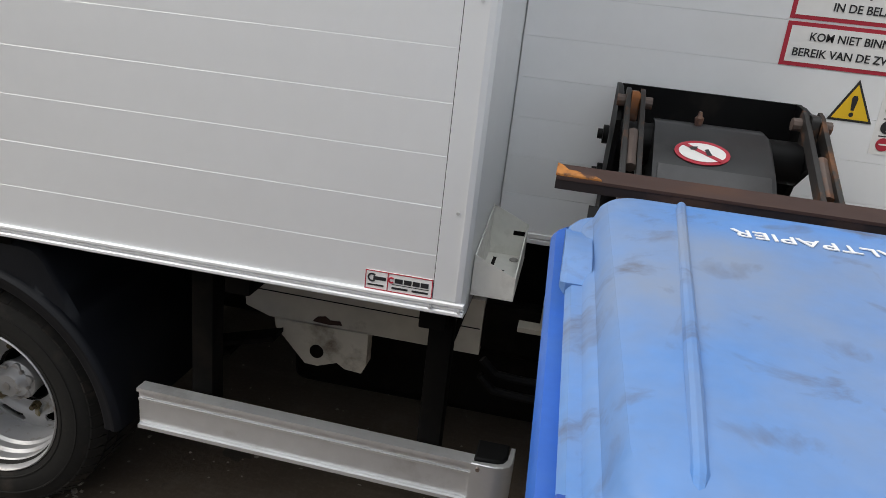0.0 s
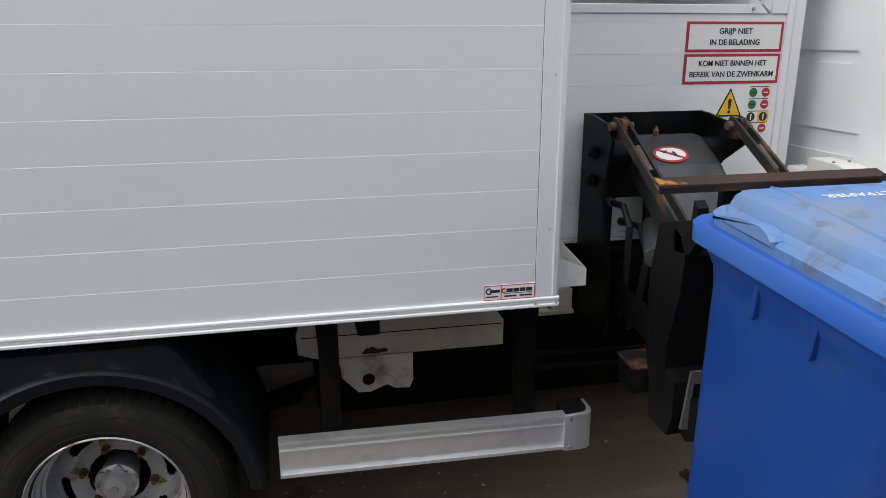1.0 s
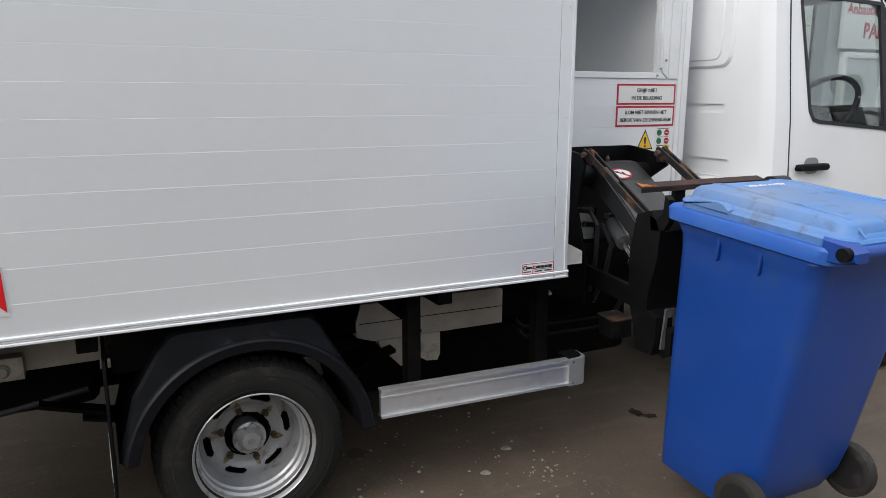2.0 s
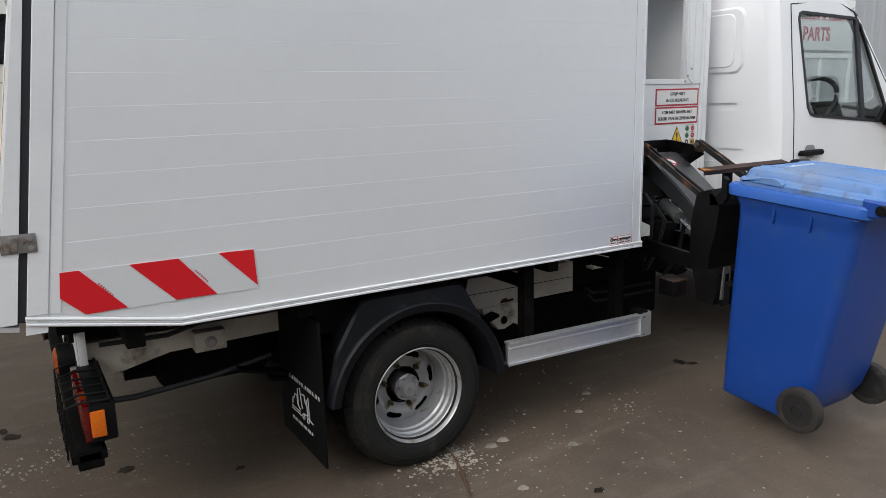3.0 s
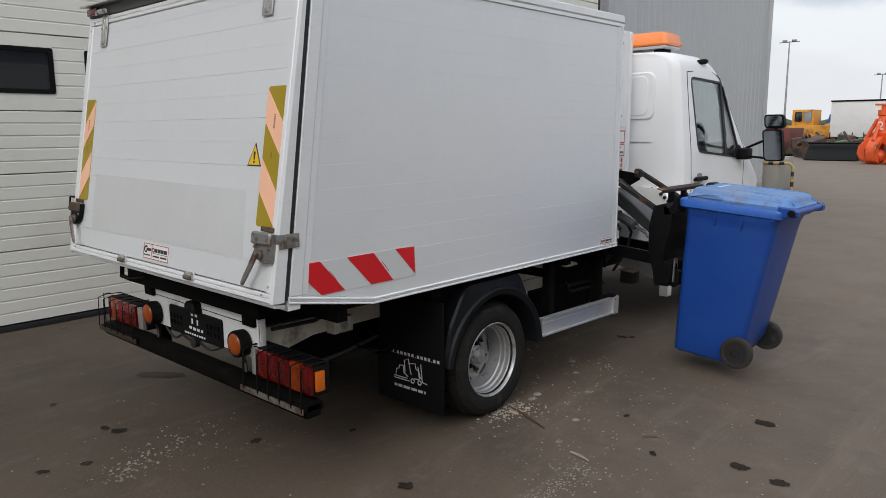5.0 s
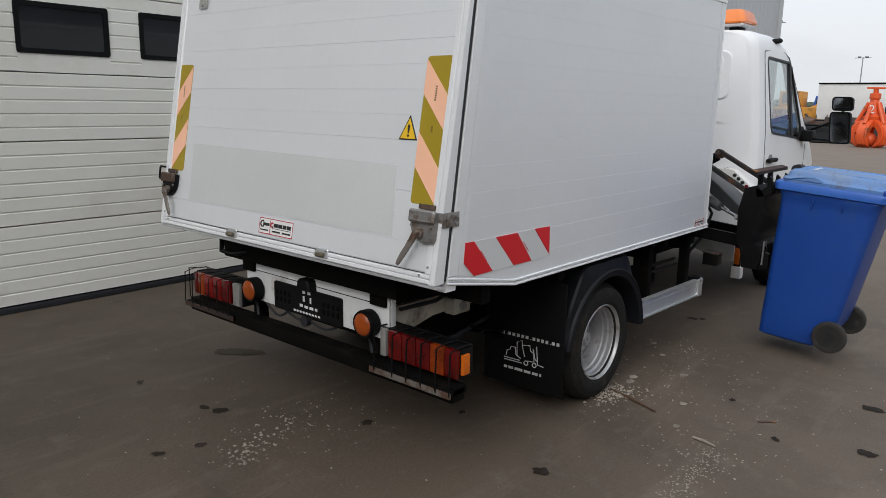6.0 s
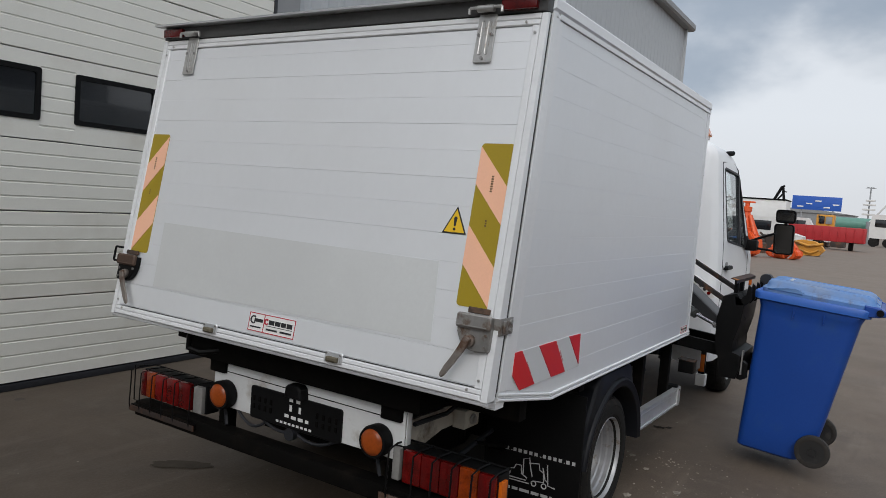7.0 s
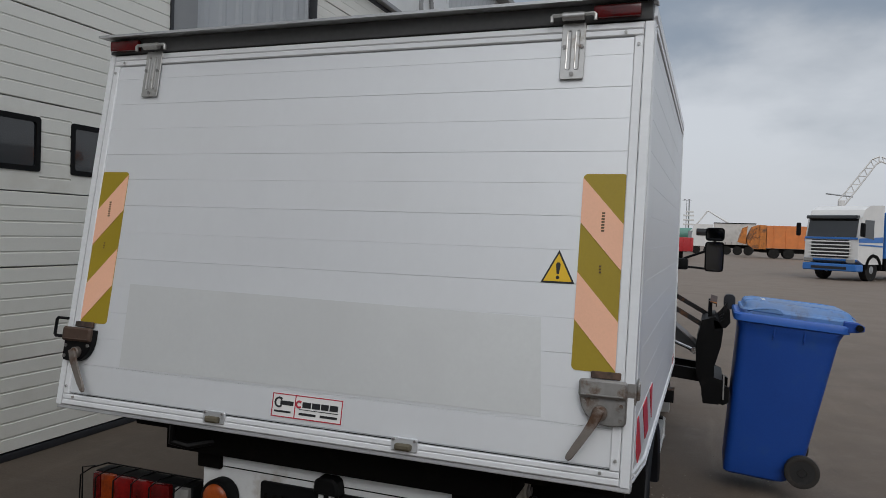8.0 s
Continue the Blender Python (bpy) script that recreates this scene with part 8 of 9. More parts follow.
curtain_trailer(87.5, -0.55, -5.0, 1.15, 3.55, CANVAS, "grey curtain-sided trailer parked in the yard")
t = thing("white_lorry", (87.4, 0.6, 0), "small white lorry cab beside the curtain trailer", "truck")
bm = bmesh.new()
prism(bm, [(-0.5, 0.9), (-0.5, 3.4), (1.6, 3.4), (1.8, 2.0), (1.75, 0.9)], -1.1, 1.1, lambda a, b, d: (87.4 + d, 0.0 + a, b), 0.08)
part("cab", bm, FAR_WHITE, t)
bm = bmesh.new()
box(bm, (86.27, 0.1, 2.1), (86.3, 1.3, 2.9), 0.02)
part("window", bm, DARK_GLASS, t)
for y in (0.0, 1.3):
    bm = bmesh.new()
    lathe(bm, [(-0.15, 0.3), (-0.15, 0.48), (0.15, 0.48), (0.15, 0.3)], (86.5, y, 0.48), "x", 18)
    part("wheel", bm, RUBBER, t)

curtain_trailer(50.5, 11.2, 5.36, 0.95, 3.15, FAR_WHITE, "long white box trailer behind the grabs", "box_trailer")

# white van and pale lorry in the second row
for name, x, y, ln, h, label in (("van", 47.6, 6.2, 4.6, 2.0, "white van standing behind the grabs"), ("van", 65.5, 6.0, 4.4, 2.3, "white estate van parked in the yard")):
    t = thing(name, (x, y, 0), label, "van")
    bm = bmesh.new()
    prism(bm, [(0, 0.45), (0.0, 1.15), (0.25, h - 0.1), (0.5, h), (ln - 1.7, h), (ln - 1.0, 1.15), (ln, 0.95), (ln, 0.45)], -0.85, 0.85, lambda a, b, d: (x + d, y + ln / 2 - a, b), 0.06)
    part("body", bm, FAR_WHITE, t)
    for a0, a1 in ((0.5, 1.5), (1.6, ln - 1.85)):
        bm = bmesh.new()
        box(bm, (x - 0.868, y + ln / 2 - a1, 1.2), (x - 0.85, y + ln / 2 - a0, h - 0.22), 0.01)
        part("window", bm, DARK_GLASS, t)
    for a in (0.9, ln - 0.9):
        bm = bmesh.new()
        lathe(bm, [(-0.1, 0.2), (-0.1, 0.33), (0.1, 0.33), (0.1, 0.2)], (x - 0.8, y + ln / 2 - a, 0.33), "x", 16)
        part("wheel", bm, RUBBER, t)
t = thing("box_lorry", (108.0, 14.0, 0), "white lorry with rounded roof fairing", "truck")
bm = bmesh.new()
prism(bm, [(0, 1.0), (0, 4.0), (5.0, 4.0), (6.4, 3.6), (7.2, 2.6), (7.3, 1.0)], -1.2, 1.2, lambda a, b, d: (108 + d, 18.5 - a, b), 0.1)
part("body", bm, FAR_WHITE, t)
bm = bmesh.new()
box(bm, (107.2, 11.4, 0.0), (108.8, 18.3, 0.999), 0.1)
part("running_gear", bm, SOOT_SHADE, t)


def grapple(cx, cy, height, wide, number, label):
    """Orange-peel grab standing on its tines."""
    g = thing("grapple", (cx, cy, 0), label, "grab", group="orange grabs")
    body = height * 0.42
    bm = bmesh.new()
    lathe(bm, [(body, wide * 0.20), (body + 0.25, wide * 0.24), (body + 0.3, wide * 0.17), (height * 0.8, wide * 0.10), (height * 0.82, wide * 0.13), (height * 0.9, wide * 0.13), (height * 0.91, wide * 0.06), (height, wide * 0.06)], (cx, cy, 0), "z", 14)
    part("mast", bm, ORANGE, g)
    bm = bmesh.new()
    box(bm, (cx - 0.12, cy - wide * 0.2, height - 0.06), (cx + 0.12, cy + wide * 0.2, height + 0.02), 0.02)
    part("head_plate", bm, ORANGE, g)
    for k in range(5):
        a = radians(72 * k + 20)
        c, s = math.cos(a), math.sin(a)
        bm = bmesh.new()
        blade = [(0.15, body + 0.16), (0.34, body * 1.0), (0.49, body * 0.72), (0.52, body * 0.42), (0.44, body * 0.14), (0.26, 0.0), (0.30, body * 0.16), (0.38, body * 0.36), (0.38, body * 0.58), (0.28, body * 0.78), (0.12, body * 0.92)]
        for w, inset in ((0.085, 0.0), (0.125, 0.03)):           # a rib on a broader, thinner shell
            q = [(r - inset, z) for r, z in blade]
            prism(bm, q, -w * wide, w * wide, lambda r, z, d: (cx + c * r * wide - s * d, cy + s * r * wide + c * d, z), 0.02)
        part("tine", bm, ORANGE, g)
        bm = bmesh.new()
        tube(bm, [(cx + c * 0.12 * wide, cy + s * 0.12 * wide, height * 0.75), (cx + c * 0.36 * wide, cy + s * 0.36 * wide, body * 0.95)], 0.05 * wide, 8)
        part("ram", bm, ORANGE, g)
    bm = bmesh.new()
    bmesh.ops.create_icosphere(bm, subdivisions=3, radius=wide * 0.17)
    bmesh.ops.translate(bm, verts=bm.verts, vec=(cx - 0.1, cy, wide * 0.2))
    part("shell", bm, ORANGE, g)
    if number:
        lettering("lettering", number, 0.36, PAPER, g, lambda a, b, d: (cx - wide * 0.22 - d, cy - a, body + 0.55 + b))


grapple(34.3, 5.12, 2.55, 1.7, "2", "tall orange orange-peel grab standing on its tines")
grapple(35.3, 3.42, 1.25, 1.6, "", "low orange grab standing in the yard")
grapple(62.5, 6.0, 1.3, 2.3, "", "orange grab lying in the yard")

b = thing("loader_bucket", (36.9, 7.65, 0), "black steel loader bucket on the ground", "bucket")
bm = bmesh.new()
prism(bm, [(-0.5, 0.0), (-0.7, 0.05), (0.1, 0.75), (0.5, 0.8), (0.6, 0.4), (0.45, 0.05)], -1.15, 1.15, lambda a, z, d: (36.9 + a, 7.65 + d, z), 0.03)
part("bowl", bm, BLACK, b)
bm = bmesh.new()
tube(bm, [(36.95, 6.5, 0.82), (36.95, 8.8, 0.82)], 0.05, 8)
part("top_bar", bm, BLACK, b)


def digger(cx, cy, s, label):
    d = thing("digger", (cx, cy, 0), label, "excavator")
    for name, lo, hi, mt in (("cab", (-0.8, -0.2 * s - 0.7, 1.3), (0.8, -0.2 * s + 0.7, 2.75), FAR_YELLOW), ("body", (-1.1, -2.0, 0.9), (1.1, 2.0, 1.7), FAR_YELLOW), ("track", (-1.2, -1.9, 0.0), (-0.6, 1.9, 0.8), SCRAP), ("track", (0.6, -1.9, 0.0), (1.2, 1.9, 0.8), SCRAP), ("window", (-0.83, -0.2 * s - 0.55, 1.95), (-0.805, -0.2 * s - 0.05, 2.6), FAR_GREY), ("window", (-0.83, -0.2 * s + 0.05, 1.95), (-0.805, -0.2 * s + 0.5, 2.6), DARK_GLASS)):
        bm = bmesh.new()
        box(bm, tuple(Vector(lo) + Vector((cx, cy, 0))), tuple(Vector(hi) + Vector((cx, cy, 0))), 0.06)
        part(name, bm, mt, d)
    bm = bmesh.new()
    tube(bm, [(cx - 0.3, cy + s * 1.0, 1.5), (cx - 0.3, cy + s * 2.6, 2.3), (cx - 0.3, cy + s * 4.2, 0.9)], [0.22, 0.2, 0.14], 6)
    part("boom", bm, FAR_YELLOW, d)


digger(52.0, 13.2, -1, "orange-yellow excavator behind the scrap rows")
digger(70.0, 4.8, 1, "yellow machine behind the red container")

b = thing("grab_bucket", (42.6, 3.2, 0), "yellow clamshell bucket lying in the yard", "bucket")
bm = bmesh.new()
prism(bm, [(-0.72, 0.28), (-0.76, 0.74), (-0.3, 0.86), (0.4, 0.80), (0.74, 0.56), (0.88, 0.34), (0.62, 0.04), (-0.25, 0.0)], -0.45, 0.45, lambda a, z, d: (42.6 + d, 3.2 - a, z), 0.06)
part("shell", bm, FAR_YELLOW, b)
bm = bmesh.new()
tube(bm, [(42.1, 3.8, 0.74), (42.05, 3.1, 0.55), (42.1, 2.4, 0.70)], 0.07, 8)
tube(bm, [(42.1, 3.5, 0.3), (42.05, 3.0, 0.15), (42.1, 2.6, 0.35)], 0.05, 8)
part("hinge_bar", bm, FAR_YELLOW, b)

r = thing("red_container", (61.0, 4.6, 0), "long flat red roll-off container on skids", "container")
bm = bmesh.new()
box(bm, (59.9, 1.1, 0.62), (62.3, 6.4, 1.75), 0.04)
part("tub", bm, FAR_RED, r)
for k in range(10):
    bm = bmesh.new()
    box(bm, (59.84, 1.2 + 0.55 * k, 0.64), (59.899, 1.28 + 0.55 * k, 1.72), 0.01)
    part("rib", bm, FAR_RED, r)
for y in (1.9, 5.6):
    bm = bmesh.new()
    box(bm, (60.1, y, 0.0), (62.1, y + 0.25, 0.619), 0.02)
    part("skid", bm, SOOT_SHADE, r)
y20 = thing("rusty_container", (43.0, 13.2, 0), "dark red open container with white number", "container")
bm = bmesh.new()
box(bm, (41.8, 11.2, 0.25), (44.2, 15.4, 1.55), 0.04)
part("tub", bm, DARK_RED, y20)
for y in (11.6, 14.6):
    bm = bmesh.new()
    box(bm, (41.9, y, 0.0), (44.1, y + 0.3, 0.249), 0.02)
    part("skid", bm, SOOT_SHADE, y20)
lettering("lettering", "20", 0.62, PAPER, y20, lambda a, b, d: (41.79 - d, 12.55 - a, 0.92 + b))

s = thing("road_sign_board", (131.0, 10.8, 0), "large blue sign board on posts", "sign")
bm = bmesh.new()
box(bm, (130.9, 7.4, 4.4), (131.1, 14.7, 6.65), 0.03)
part("board", bm, FAR_BLUE, s)
for k in range(5):
    bm = bmesh.new()
    y = 13.4 - 1.3 * k
    box(bm, (130.86, y - 0.45, 4.8 + 0.5 * (k % 3)), (130.899, y + 0.45, 5.0 + 0.5 * (k % 3)), 0.005)
    part("printed_bar", bm, PAPER, s)
for y in (8.6, 13.2):
    bm = bmesh.new()
    tube(bm, [(131.2, y, 0), (131.2, y, 5.4)], 0.12, 8)
    part("post", bm, FAR_GREY, s)
t = thing("tank_trailer", (98.0, 3.9, 0), "long green tank trailer", "trailer")
bm = bmesh.new()
tube(bm, [(98, 0.9, 2.25), (98, 1.1, 2.25), (98, 7.6, 2.25), (98, 7.8, 2.25)], [0.55, 0.85, 0.85, 0.55], 16)
part("tank", bm, TANK_GREEN, t)
bm = bmesh.new()
box(bm, (97.3, 1.0, 0.0), (98.7, 7.5, 1.41), 0.1)
part("running_gear", bm, SOOT_SHADE, t)


def lamp_post(x, y, h, heads):
    p = thing("lamp_post", (x, y, 0), "tall grey floodlight post", "street lamp", group="yard lamp posts")
    bm = bmesh.new()
    tube(bm, [(x, y, 0), (x, y, h)], [0.13, 0.06], 8)
    part("post", bm, FAR_GREY, p)
    for k in range(heads):
        bm = bmesh.new()
        o = (k - (heads - 1) / 2) * 0.9
        box(bm, (x - 0.15, y + o - 0.2, h - 0.05), (x + 0.15, y + o + 0.2, h + 0.12), 0.03)
        part("floodlight", bm, FAR_GREY, p)
    bm = bmesh.new()
    tube(bm, [(x, y - 0.5 * heads, h - 0.1), (x, y + 0.5 * heads, h - 0.1)], 0.05, 6)
    part("crossarm", bm, FAR_GREY, p)


lamp_post(78.0, 23.2, 10.2, 2)
lamp_post(112.0, 21.9, 8.6, 2)
lamp_post(170.0, 5.0, 10.5, 2)
c = thing("loader_crane", (52.0, -8.34, 0), "white lattice crane boom behind the lorry", "crane")
pts = [Vector(p) for p in ((52, -8.25, 4.35), (52, -10.03, 7.05), (52, -10.4, 7.25), (52, -12.4, 6.2))]
bm = bmesh.new()
for a, b2, w in ((pts[0], pts[1], 0.24), (pts[1], pts[2], 0.2), (pts[2], pts[3], 0.14)):
    d = (b2 - a).normalized()
    side = Vector((0, -d.z, d.y)) * w
    for off in (side, -side):
        tube(bm, [a + off, b2 + off * 0.8], 0.055, 5)
    n = max(2, int((b2 - a).length / 0.32))
    for k in range(n):
        p, q = a + (b2 - a) * (k / n), a + (b2 - a) * ((k + 1) / n)
        tube(bm, [p + side * (1 if k % 2 else -1), q + side * (-1 if k % 2 else 1)], 0.032, 4)
part("boom", bm, FAR_WHITE, c, "white lattice boom")
bm = bmesh.new()
tube(bm, [(52, -8.25, 0), (52, -8.25, 4.5)], 0.22, 8)
part("column", bm, FAR_WHITE, c)
bm = bmesh.new()
tube(bm, [(52, -7.3, 4.95), (52, -8.9, 4.75)], 0.05, 5)
part("stay", bm, FAR_GREY, c)
tower = thing("platform_mast", (110.0, 2.85, 0), "thin mast with stacked white platforms", "mast")
bm = bmesh.new()
tube(bm, [(110, 2.85, 0), (110, 2.85, 7.5)], 0.09, 6)
part("mast", bm, FAR_GREY, tower)
for z in (3.7, 4.35, 5.0, 5.55):
    bm = bmesh.new()
    box(bm, (109.5, 2.1 + 0.1 * (z > 5), z), (110.5, 3.6 - 0.3 * (z > 5), z + 0.22), 0.03)
    part("platform", bm, FAR_WHITE, tower)
c = thing("loader_crane", (95.0, 1.0, 0), "folded pale crane boom above the trailers", "crane")
bm = bmesh.new()
tube(bm, [(95, 2.2, 2.5), (95, 0.2, 5.3), (95, -2.6, 3.6)], 0.13, 6)
part("boom", bm, FAR_WHITE, c)
bm = bmesh.new()
tube(bm, [(95, 2.2, 0), (95, 2.2, 2.7)], 0.25, 8)
part("column", bm, FAR_GREY, c)
c = thing("loader_crane", (60.0, 8.0, 0), "black folded crane above the white trailer", "crane")
bm = bmesh.new()
tube(bm, [(60, 7.2, 0), (60, 7.2, 3.5)], 0.2, 6)
tube(bm, [(60, 7.63, 3.4), (60, 7.10, 4.55)], 0.11, 6)
tube(bm, [(60, 6.86, 3.4), (60, 7.05, 4.6), (60, 6.90, 4.62)], 0.10, 6)
tube(bm, [(60, 7.4, 3.5), (60, 6.9, 4.1)], 0.07, 6)
tube(bm, [(60, 6.98, 4.2), (60, 6.72, 4.15)], 0.05, 6)
part("boom", bm, BLACK, c)

t = thing("blue_lorry", (53.5, 11.9, 0), "blue lorry cab behind the white trailer", "truck")
bm = bmesh.new()
prism(bm, [(11.4, 0.7), (12.25, 0.7), (12.3, 1.6), (12.1, 2.45), (11.4, 2.5)], 52.5, 54.5, lambda a, b, d: (d, a, b), 0.05)
part("cab", bm, FAR_BLUE, t)
bm = bmesh.new()
box(bm, (52.47, 11.55, 1.7), (52.499, 12.05, 2.2), 0.01)
part("window", bm, DARK_GLASS, t)
for y in (11.5, 12.1):
    bm = bmesh.new()
    lathe(bm, [(-0.15, 0.2), (-0.15, 0.45), (0.15, 0.45), (0.15, 0.2)], (52.7, y, 0.45), "x", 16)
    part("wheel", bm, RUBBER, t)

# rows of scrap and machine parts, too mixed to count
rng = random.Random(4)
for name, mt, count, x0, x1, y0, y1, hmax, label in (("scrap_row", SCRAP, 190, 39.0, 46.0, 4.8, 15.5, 1.15, "row of dark scrap and attachments"), ("red_attachments", DARK_RED, 14, 63.0, 65.0, 6.4, 7.6, 1.9, "dark red machine attachments in a row"), ("green_attachments", FAR_GREEN, 22, 41.0, 44.0, 6.0, 9.6, 0.9, "green machine attachments in a row"),
                                             ("far_scrap_row", SCRAP, 120, 64.0, 72.0, 4.0, 18.0, 1.6, "far row of machine parts")):
    bm = bmesh.new()
    for k in range(count):
        cx, cy = rng.uniform(x0, x1), rng.uniform(y0, y1)
        a, b2, h = rng.uniform(0.08, 0.5), rng.uniform(0.1, 0.6), rng.uniform(0.25, hmax)
        m = pose(cx, cy, 0, rng.uniform(-15, 15), rng.uniform(-15, 15), rng.uniform(0, 180))
        if k % 3:
            box(bm, (-a, -b2, 0.0), (a, b2, h), 0.04, 1, m)
        else:
            tube(bm, [m @ Vector((0, 0, 0.0)), m @ Vector((0.1, 0.2, h * 0.8)), m @ Vector((0.6, 0.4, h * 1.15))], 0.07, 5)
    solid(name, bm, mt, ((x0 + x1) / 2, (y0 + y1) / 2, 0), label, "scrap", kind="stuff", smooth=0)

# distant belt of trees and sheds
bm = bmesh.new()
for k in range(260):
    y = -170 + 420 * k / 260 + rng.uniform(-2, 2)
    h = rng.uniform(2.0, 5.2) * (1.0 if y > -20 else 1.35)
    bmesh.ops.create_icosphere(bm, subdivisions=2, radius=1.0, matrix=pose(300 + rng.uniform(-15, 15), y, h * 0.35, 0, 0, rng.uniform(0, 90)) @ Matrix.Diagonal((rng.uniform(2, 4), rng.uniform(2, 5), h * 0.65, 1)))
for v in bm.verts:
    v.co += Vector((0, noise.noise(v.co * 0.7) * 1.2, noise.noise(v.co * 0.9) * 0.9))
solid("tree_belt", bm, FOLIAGE, (300, 40, 0), "distant grey-green belt of trees", "trees", kind="stuff", smooth=0)
for x, y, w, h in ((250, 26, 30, 6), (260, -60, 40, 7)):
    bm = bmesh.new()
    box(bm, (x, y - w / 2, 0), (x + 12, y + w / 2, h), 0.1)
    prism(bm, [(y - w / 2 - 0.4, h), (y + w / 2 + 0.4, h), (y, h + 1.5)], x - 0.4, x + 12.4, lambda a, b, d: (d, a, b))
    solid("shed", bm, FLASHING, (x + 6, y, 0), "distant grey sheet-metal shed with pitched roof", "building", smooth=0)

# concrete blocks and striped hoops at the corner of the hall
for k, (x, y) in enumerate(((18.2, 4.3), (19.4, 4.6))):
    bm = bmesh.new()
    box(bm, (x - 0.5, y - 0.4, 0), (x + 0.5, y + 0.4, 0.8), 0.03)
    solid("concrete_block", bm, CONCRETE, (x, y, 0), "grey concrete block at the corner of the hall", "block", group="corner blocks")
hoop = thing("guard_hoop", (17.7, 3.75, 0), "yellow and black striped guard hoop", "barrier")
pts = [Vector((17.7, 3.55, 0)), Vector((17.7, 3.55, 0.62)), Vector((17.7, 3.62, 0.70)), Vector((17.7, 4.25, 0.70)), Vector((17.7, 4.32, 0.62)), Vector((17.7, 4.32, 0))]
bm = bmesh.new()
tube(bm, pts, 0.04, 8)
part("hoop", bm, HOOP_PAINT, hoop)
for a, b2 in (((17.7, 3.55, 0.12), (17.7, 3.55, 0.24)), ((17.7, 3.55, 0.38), (17.7, 3.55, 0.5)), ((17.7, 3.75, 0.70), (17.7, 3.87, 0.70)), ((17.7, 4.02, 0.70), (17.7, 4.14, 0.70)), ((17.7, 4.32, 0.12), (17.7, 4.32, 0.24)), ((17.7, 4.32, 0.38), (17.7, 4.32, 0.5))):
    bm = bmesh.new()
    tube(bm, [a, b2], 0.042, 8)
    part("black_band", bm, INK, hoop)


# ---- stains, grit and litter on the ground ----
OIL = surface("dried_oil", (0.019, 0.0145, 0.011), 0.7, var=0.3, second=(0.034, 0.027, 0.021), amount=0.35, second_scale=14, spec=0.15)
OIL_FADED = surface("faded_oil_stain", (0.040, 0.032, 0.024), 0.8, var=0.3, second=(0.062, 0.050, 0.038), amount=0.45, second_scale=5, spec=0.2, soft=2.0)
rng = random.Random(11)


def oil_spot(x, y, r, squash=0.75, turn=0.0, stuff=None):
    bm, ring = bmesh.new(), []
    for k in range(40):
        a = 2 * math.pi * k / 40
        q = r * (1 + 0.55 * noise.noise(Vector((x * 3 + 1.5 * math.cos(a), y * 3 + 1.5 * math.sin(a), 0.3))) + 0.16 * noise.noise(Vector((x + 5 * math.cos(a), y + 5 * math.sin(a), 2.3))))
        u, v = q * math.cos(a), q * math.sin(a) * squash
        ring.append(bm.verts.new((x + u * math.cos(turn) - v * math.sin(turn), y + u * math.sin(turn) + v * math.cos(turn), 0.004)))
    bm.faces.new(ring)
    part("oil_spot", bm, stuff or OIL, ground, smooth=0)


for x, y, r in ((2.262, -1.125, 0.062), (1.653, -1.221, 0.050), (1.618, -1.423, 0.05), (-0.195, 1.53, 0.035), (-0.162, 1.434, 0.042), (-0.259, 2.10, 0.035), (-0.616, 1.223, 0.038), (-0.437, 1.158, 0.034),
                (0.267, 0.762, 0.034), (0.455, -0.17, 0.045), (1.86, -0.511, 0.03), (0.696, 0.491, 0.025), (1.511, -0.846, 0.03), (3.25, 0.29, 0.05), (3.29, 0.23, 0.035), (-0.68, 0.30, 0.04), (-0.2, -0.62, 0.035), (2.9, -2.2, 0.06), (3.6, -1.7, 0.05)):
    oil_spot(x, y, r * 0.88, rng.uniform(0.55, 0.9), rng.uniform(0, 3))
oil_spot(0.428, 2.136, 0.16, 0.32, -0.9, OIL_FADED)


def grit(name, spots, label):
    """Small angular chips, scattered round some places."""
    bm = bmesh.new()
    for cx, cy, spread, count, size in spots:
        for k in range(count):
            x, y = cx + rng.gauss(0, spread), cy + rng.gauss(0, spread)
            s = size * rng.uniform(0.35, 1.0) ** 2 + 0.0025
            m = pose(x, y, 0.0, rng.uniform(-20, 20), rng.uniform(-20, 20), rng.uniform(0, 360))
            pts = [m @ Vector((s * rng.uniform(0.6, 1.2) * math.cos(a), s * rng.uniform(0.5, 1.1) * math.sin(a), 0)) for a in (0.2, 1.4, 2.7, 3.9, 5.2)]
            top = m @ Vector((0, 0, s * rng.uniform(0.3, 0.8)))
            v, w = [bm.verts.new(p) for p in pts], bm.verts.new(top)
            for i in range(5):
                bm.faces.new((v[i], v[(i + 1) % 5], w))
    return solid(name, bm, STONE, (1.3, -0.3, 0), label, "gravel", kind="stuff", smooth=0)


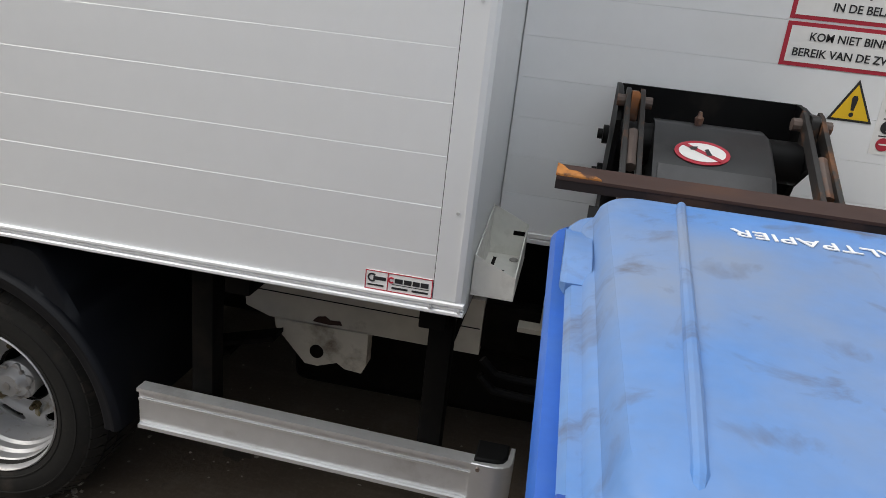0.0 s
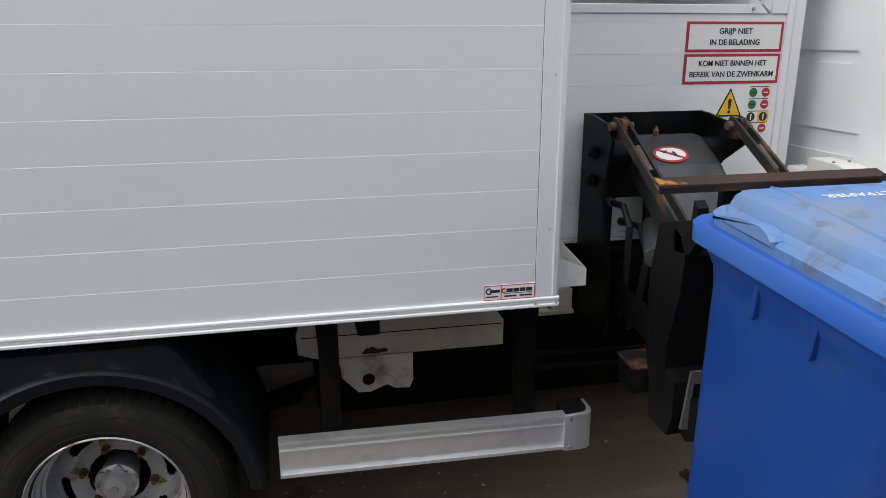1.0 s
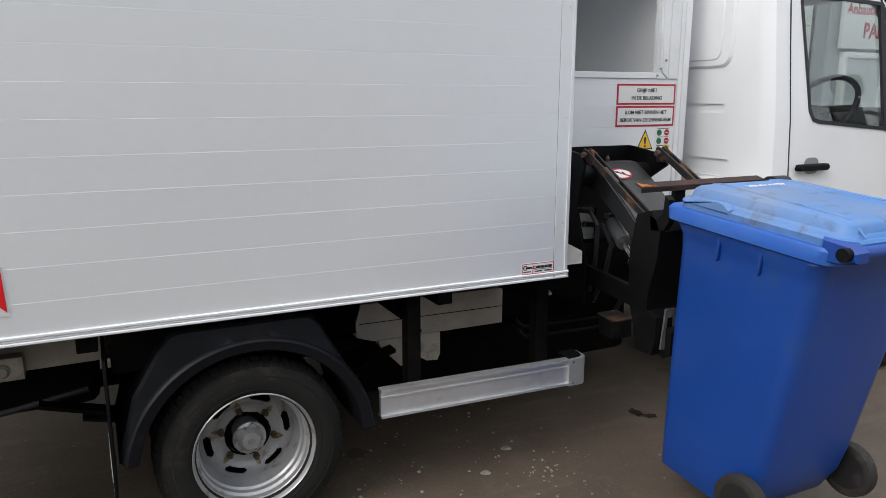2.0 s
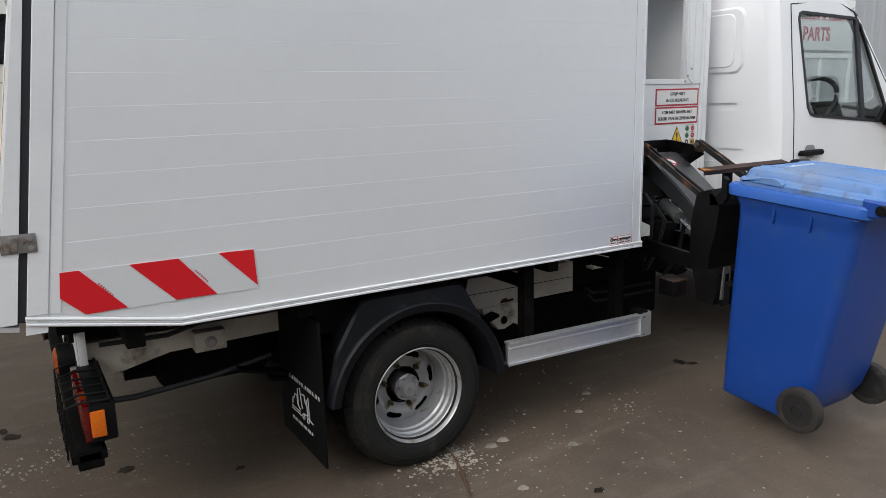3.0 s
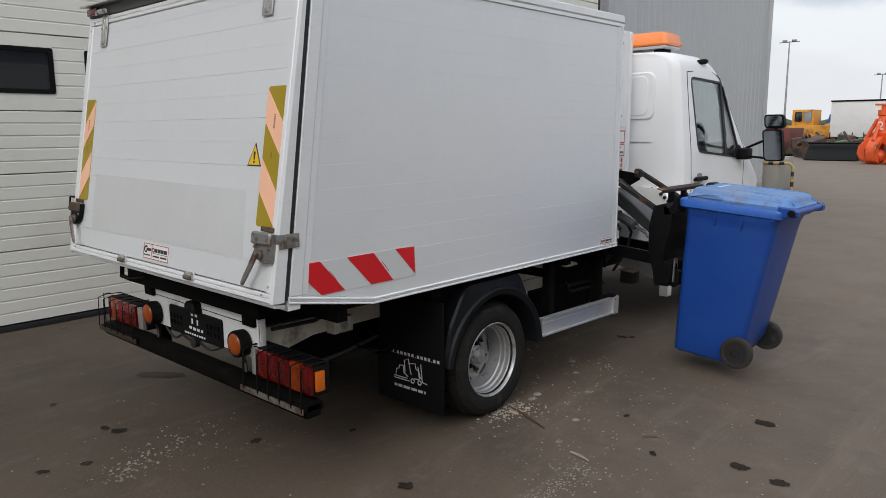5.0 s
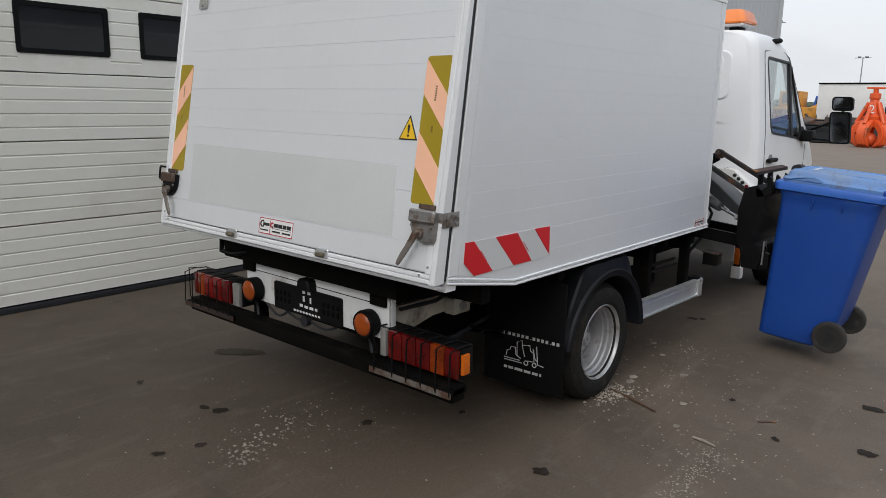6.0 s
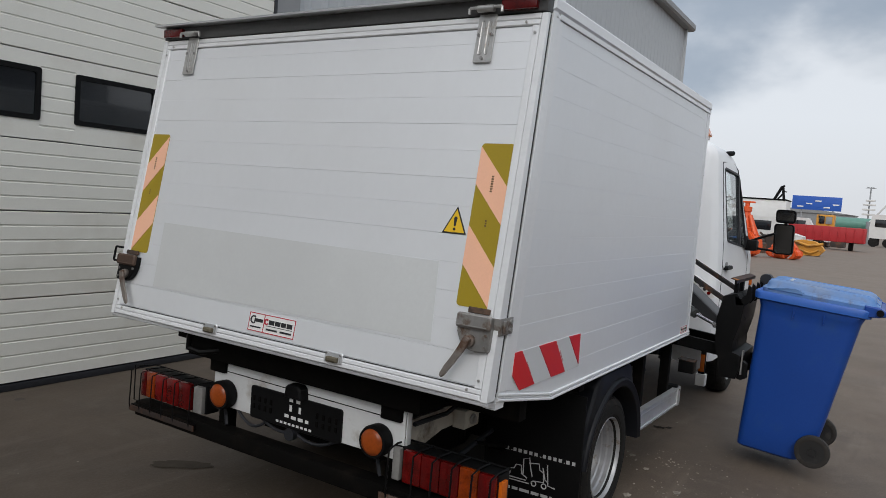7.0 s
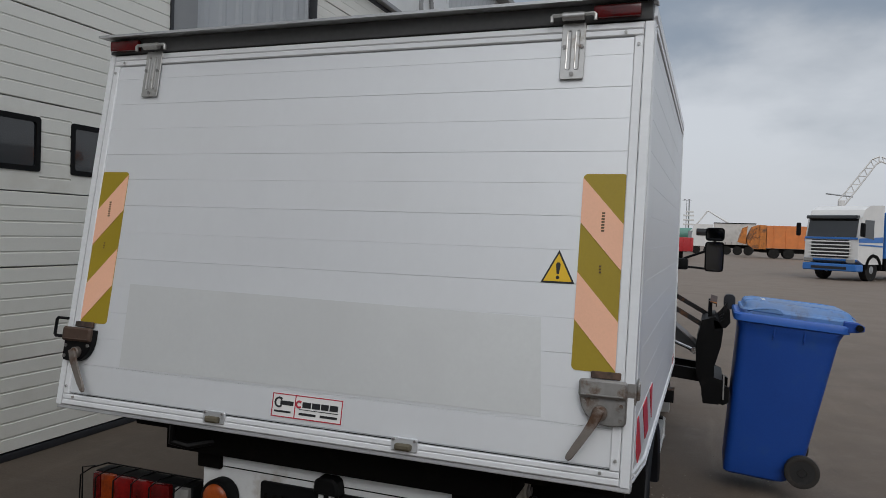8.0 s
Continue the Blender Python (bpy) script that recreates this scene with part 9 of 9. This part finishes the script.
HEAPS = [(2.547, 0.0, 0.05, 30, 0.008), (1.55, -0.05, 0.12, 45, 0.008), (1.75, -0.15, 0.2, 40, 0.007), (1.45, 0.10, 0.09, 30, 0.008), (1.08, -0.65, 0.13, 35, 0.007), (1.20, -0.55, 0.12, 25, 0.007),
         (0.03, 1.06, 0.16, 40, 0.006), (-0.27, 1.13, 0.18, 25, 0.006), (-0.24, 0.98, 0.07, 60, 0.011), (-0.39, 0.91, 0.06, 45, 0.010), (0.01, 1.09, 0.07, 35, 0.009), (0.15, 0.9, 0.25, 40, 0.007)]
SPARSE = [(x, y, spread, 65, 0.0062) for x, y, spread in ((1.9, -0.6, 0.5), (1.2, -0.9, 0.7), (2.2, -0.3, 0.5), (0.2, 1.3, 0.8), (0.9, -1.5, 1.0), (3.2, -0.6, 0.8), (-0.4, 0.0, 0.7))]
UNDER_WHEEL = [(2.1, 0.35, 0.5, 120, 0.009)] + [(0.64 + 0.10 * k, -0.69 + 0.012 * (k % 3), 0.045, 40, 0.0055) for k in range(6)] + [(x, y, 0.05, 60, 0.012) for x, y in ((1.53, 0.09), (1.565, 0.03), (1.49, 0.0), (1.38, 0.03))]
grit("gravel", HEAPS + SPARSE + UNDER_WHEEL, "pale grit and small stones scattered on the concrete")
for x, y, s in ((2.038, -0.155, 0.024), (1.721, 0.041, 0.028), (2.486, 0.247, 0.022), (1.545, 0.062, 0.018), (1.568, 0.085, 0.015), (1.508, 0.045, 0.014), (1.59, 0.03, 0.012), (1.80, 0.06, 0.026), (1.62, -0.33, 0.022), (2.30, 0.10, 0.02), (1.32, -0.42, 0.02)):
    bm = bmesh.new()
    bmesh.ops.create_icosphere(bm, subdivisions=2, radius=s)
    for v in bm.verts:
        v.co = Vector((v.co.x * 1.2, v.co.y * 0.8, v.co.z * 0.22 + s * 0.12)) * (1 + 0.45 * noise.noise(v.co * 60)) + Vector((x, y, 0))
    solid("stone", bm, STONE, (x, y, 0), "pale flat stone on the concrete", "stone", group="loose stones", smooth=0)
for (xa, ya), (xb, yb), r, mt, label in (((1.526, 0.067), (1.404, -0.267), 0.008, WOOD, "splintered brown stick beside the wheel"), ((1.656, -0.712), (1.718, -0.788), 0.006, BROWN, "short rusty strip on the concrete"), ((1.245, -0.535), (1.219, -0.656), 0.008, STONE, "pale mortar smear on the concrete")):
    bm = bmesh.new()
    mid = ((xa + xb) / 2 + 0.006, (ya + yb) / 2, r * 0.9)
    tube(bm, [(xa, ya, r * 0.9), mid, (xb, yb, r * 0.9)], [r * 0.6, r, r * 0.5], 6)
    solid("litter_strip", bm, mt, ((xa + xb) / 2, (ya + yb) / 2, 0), label, "litter", smooth=0)
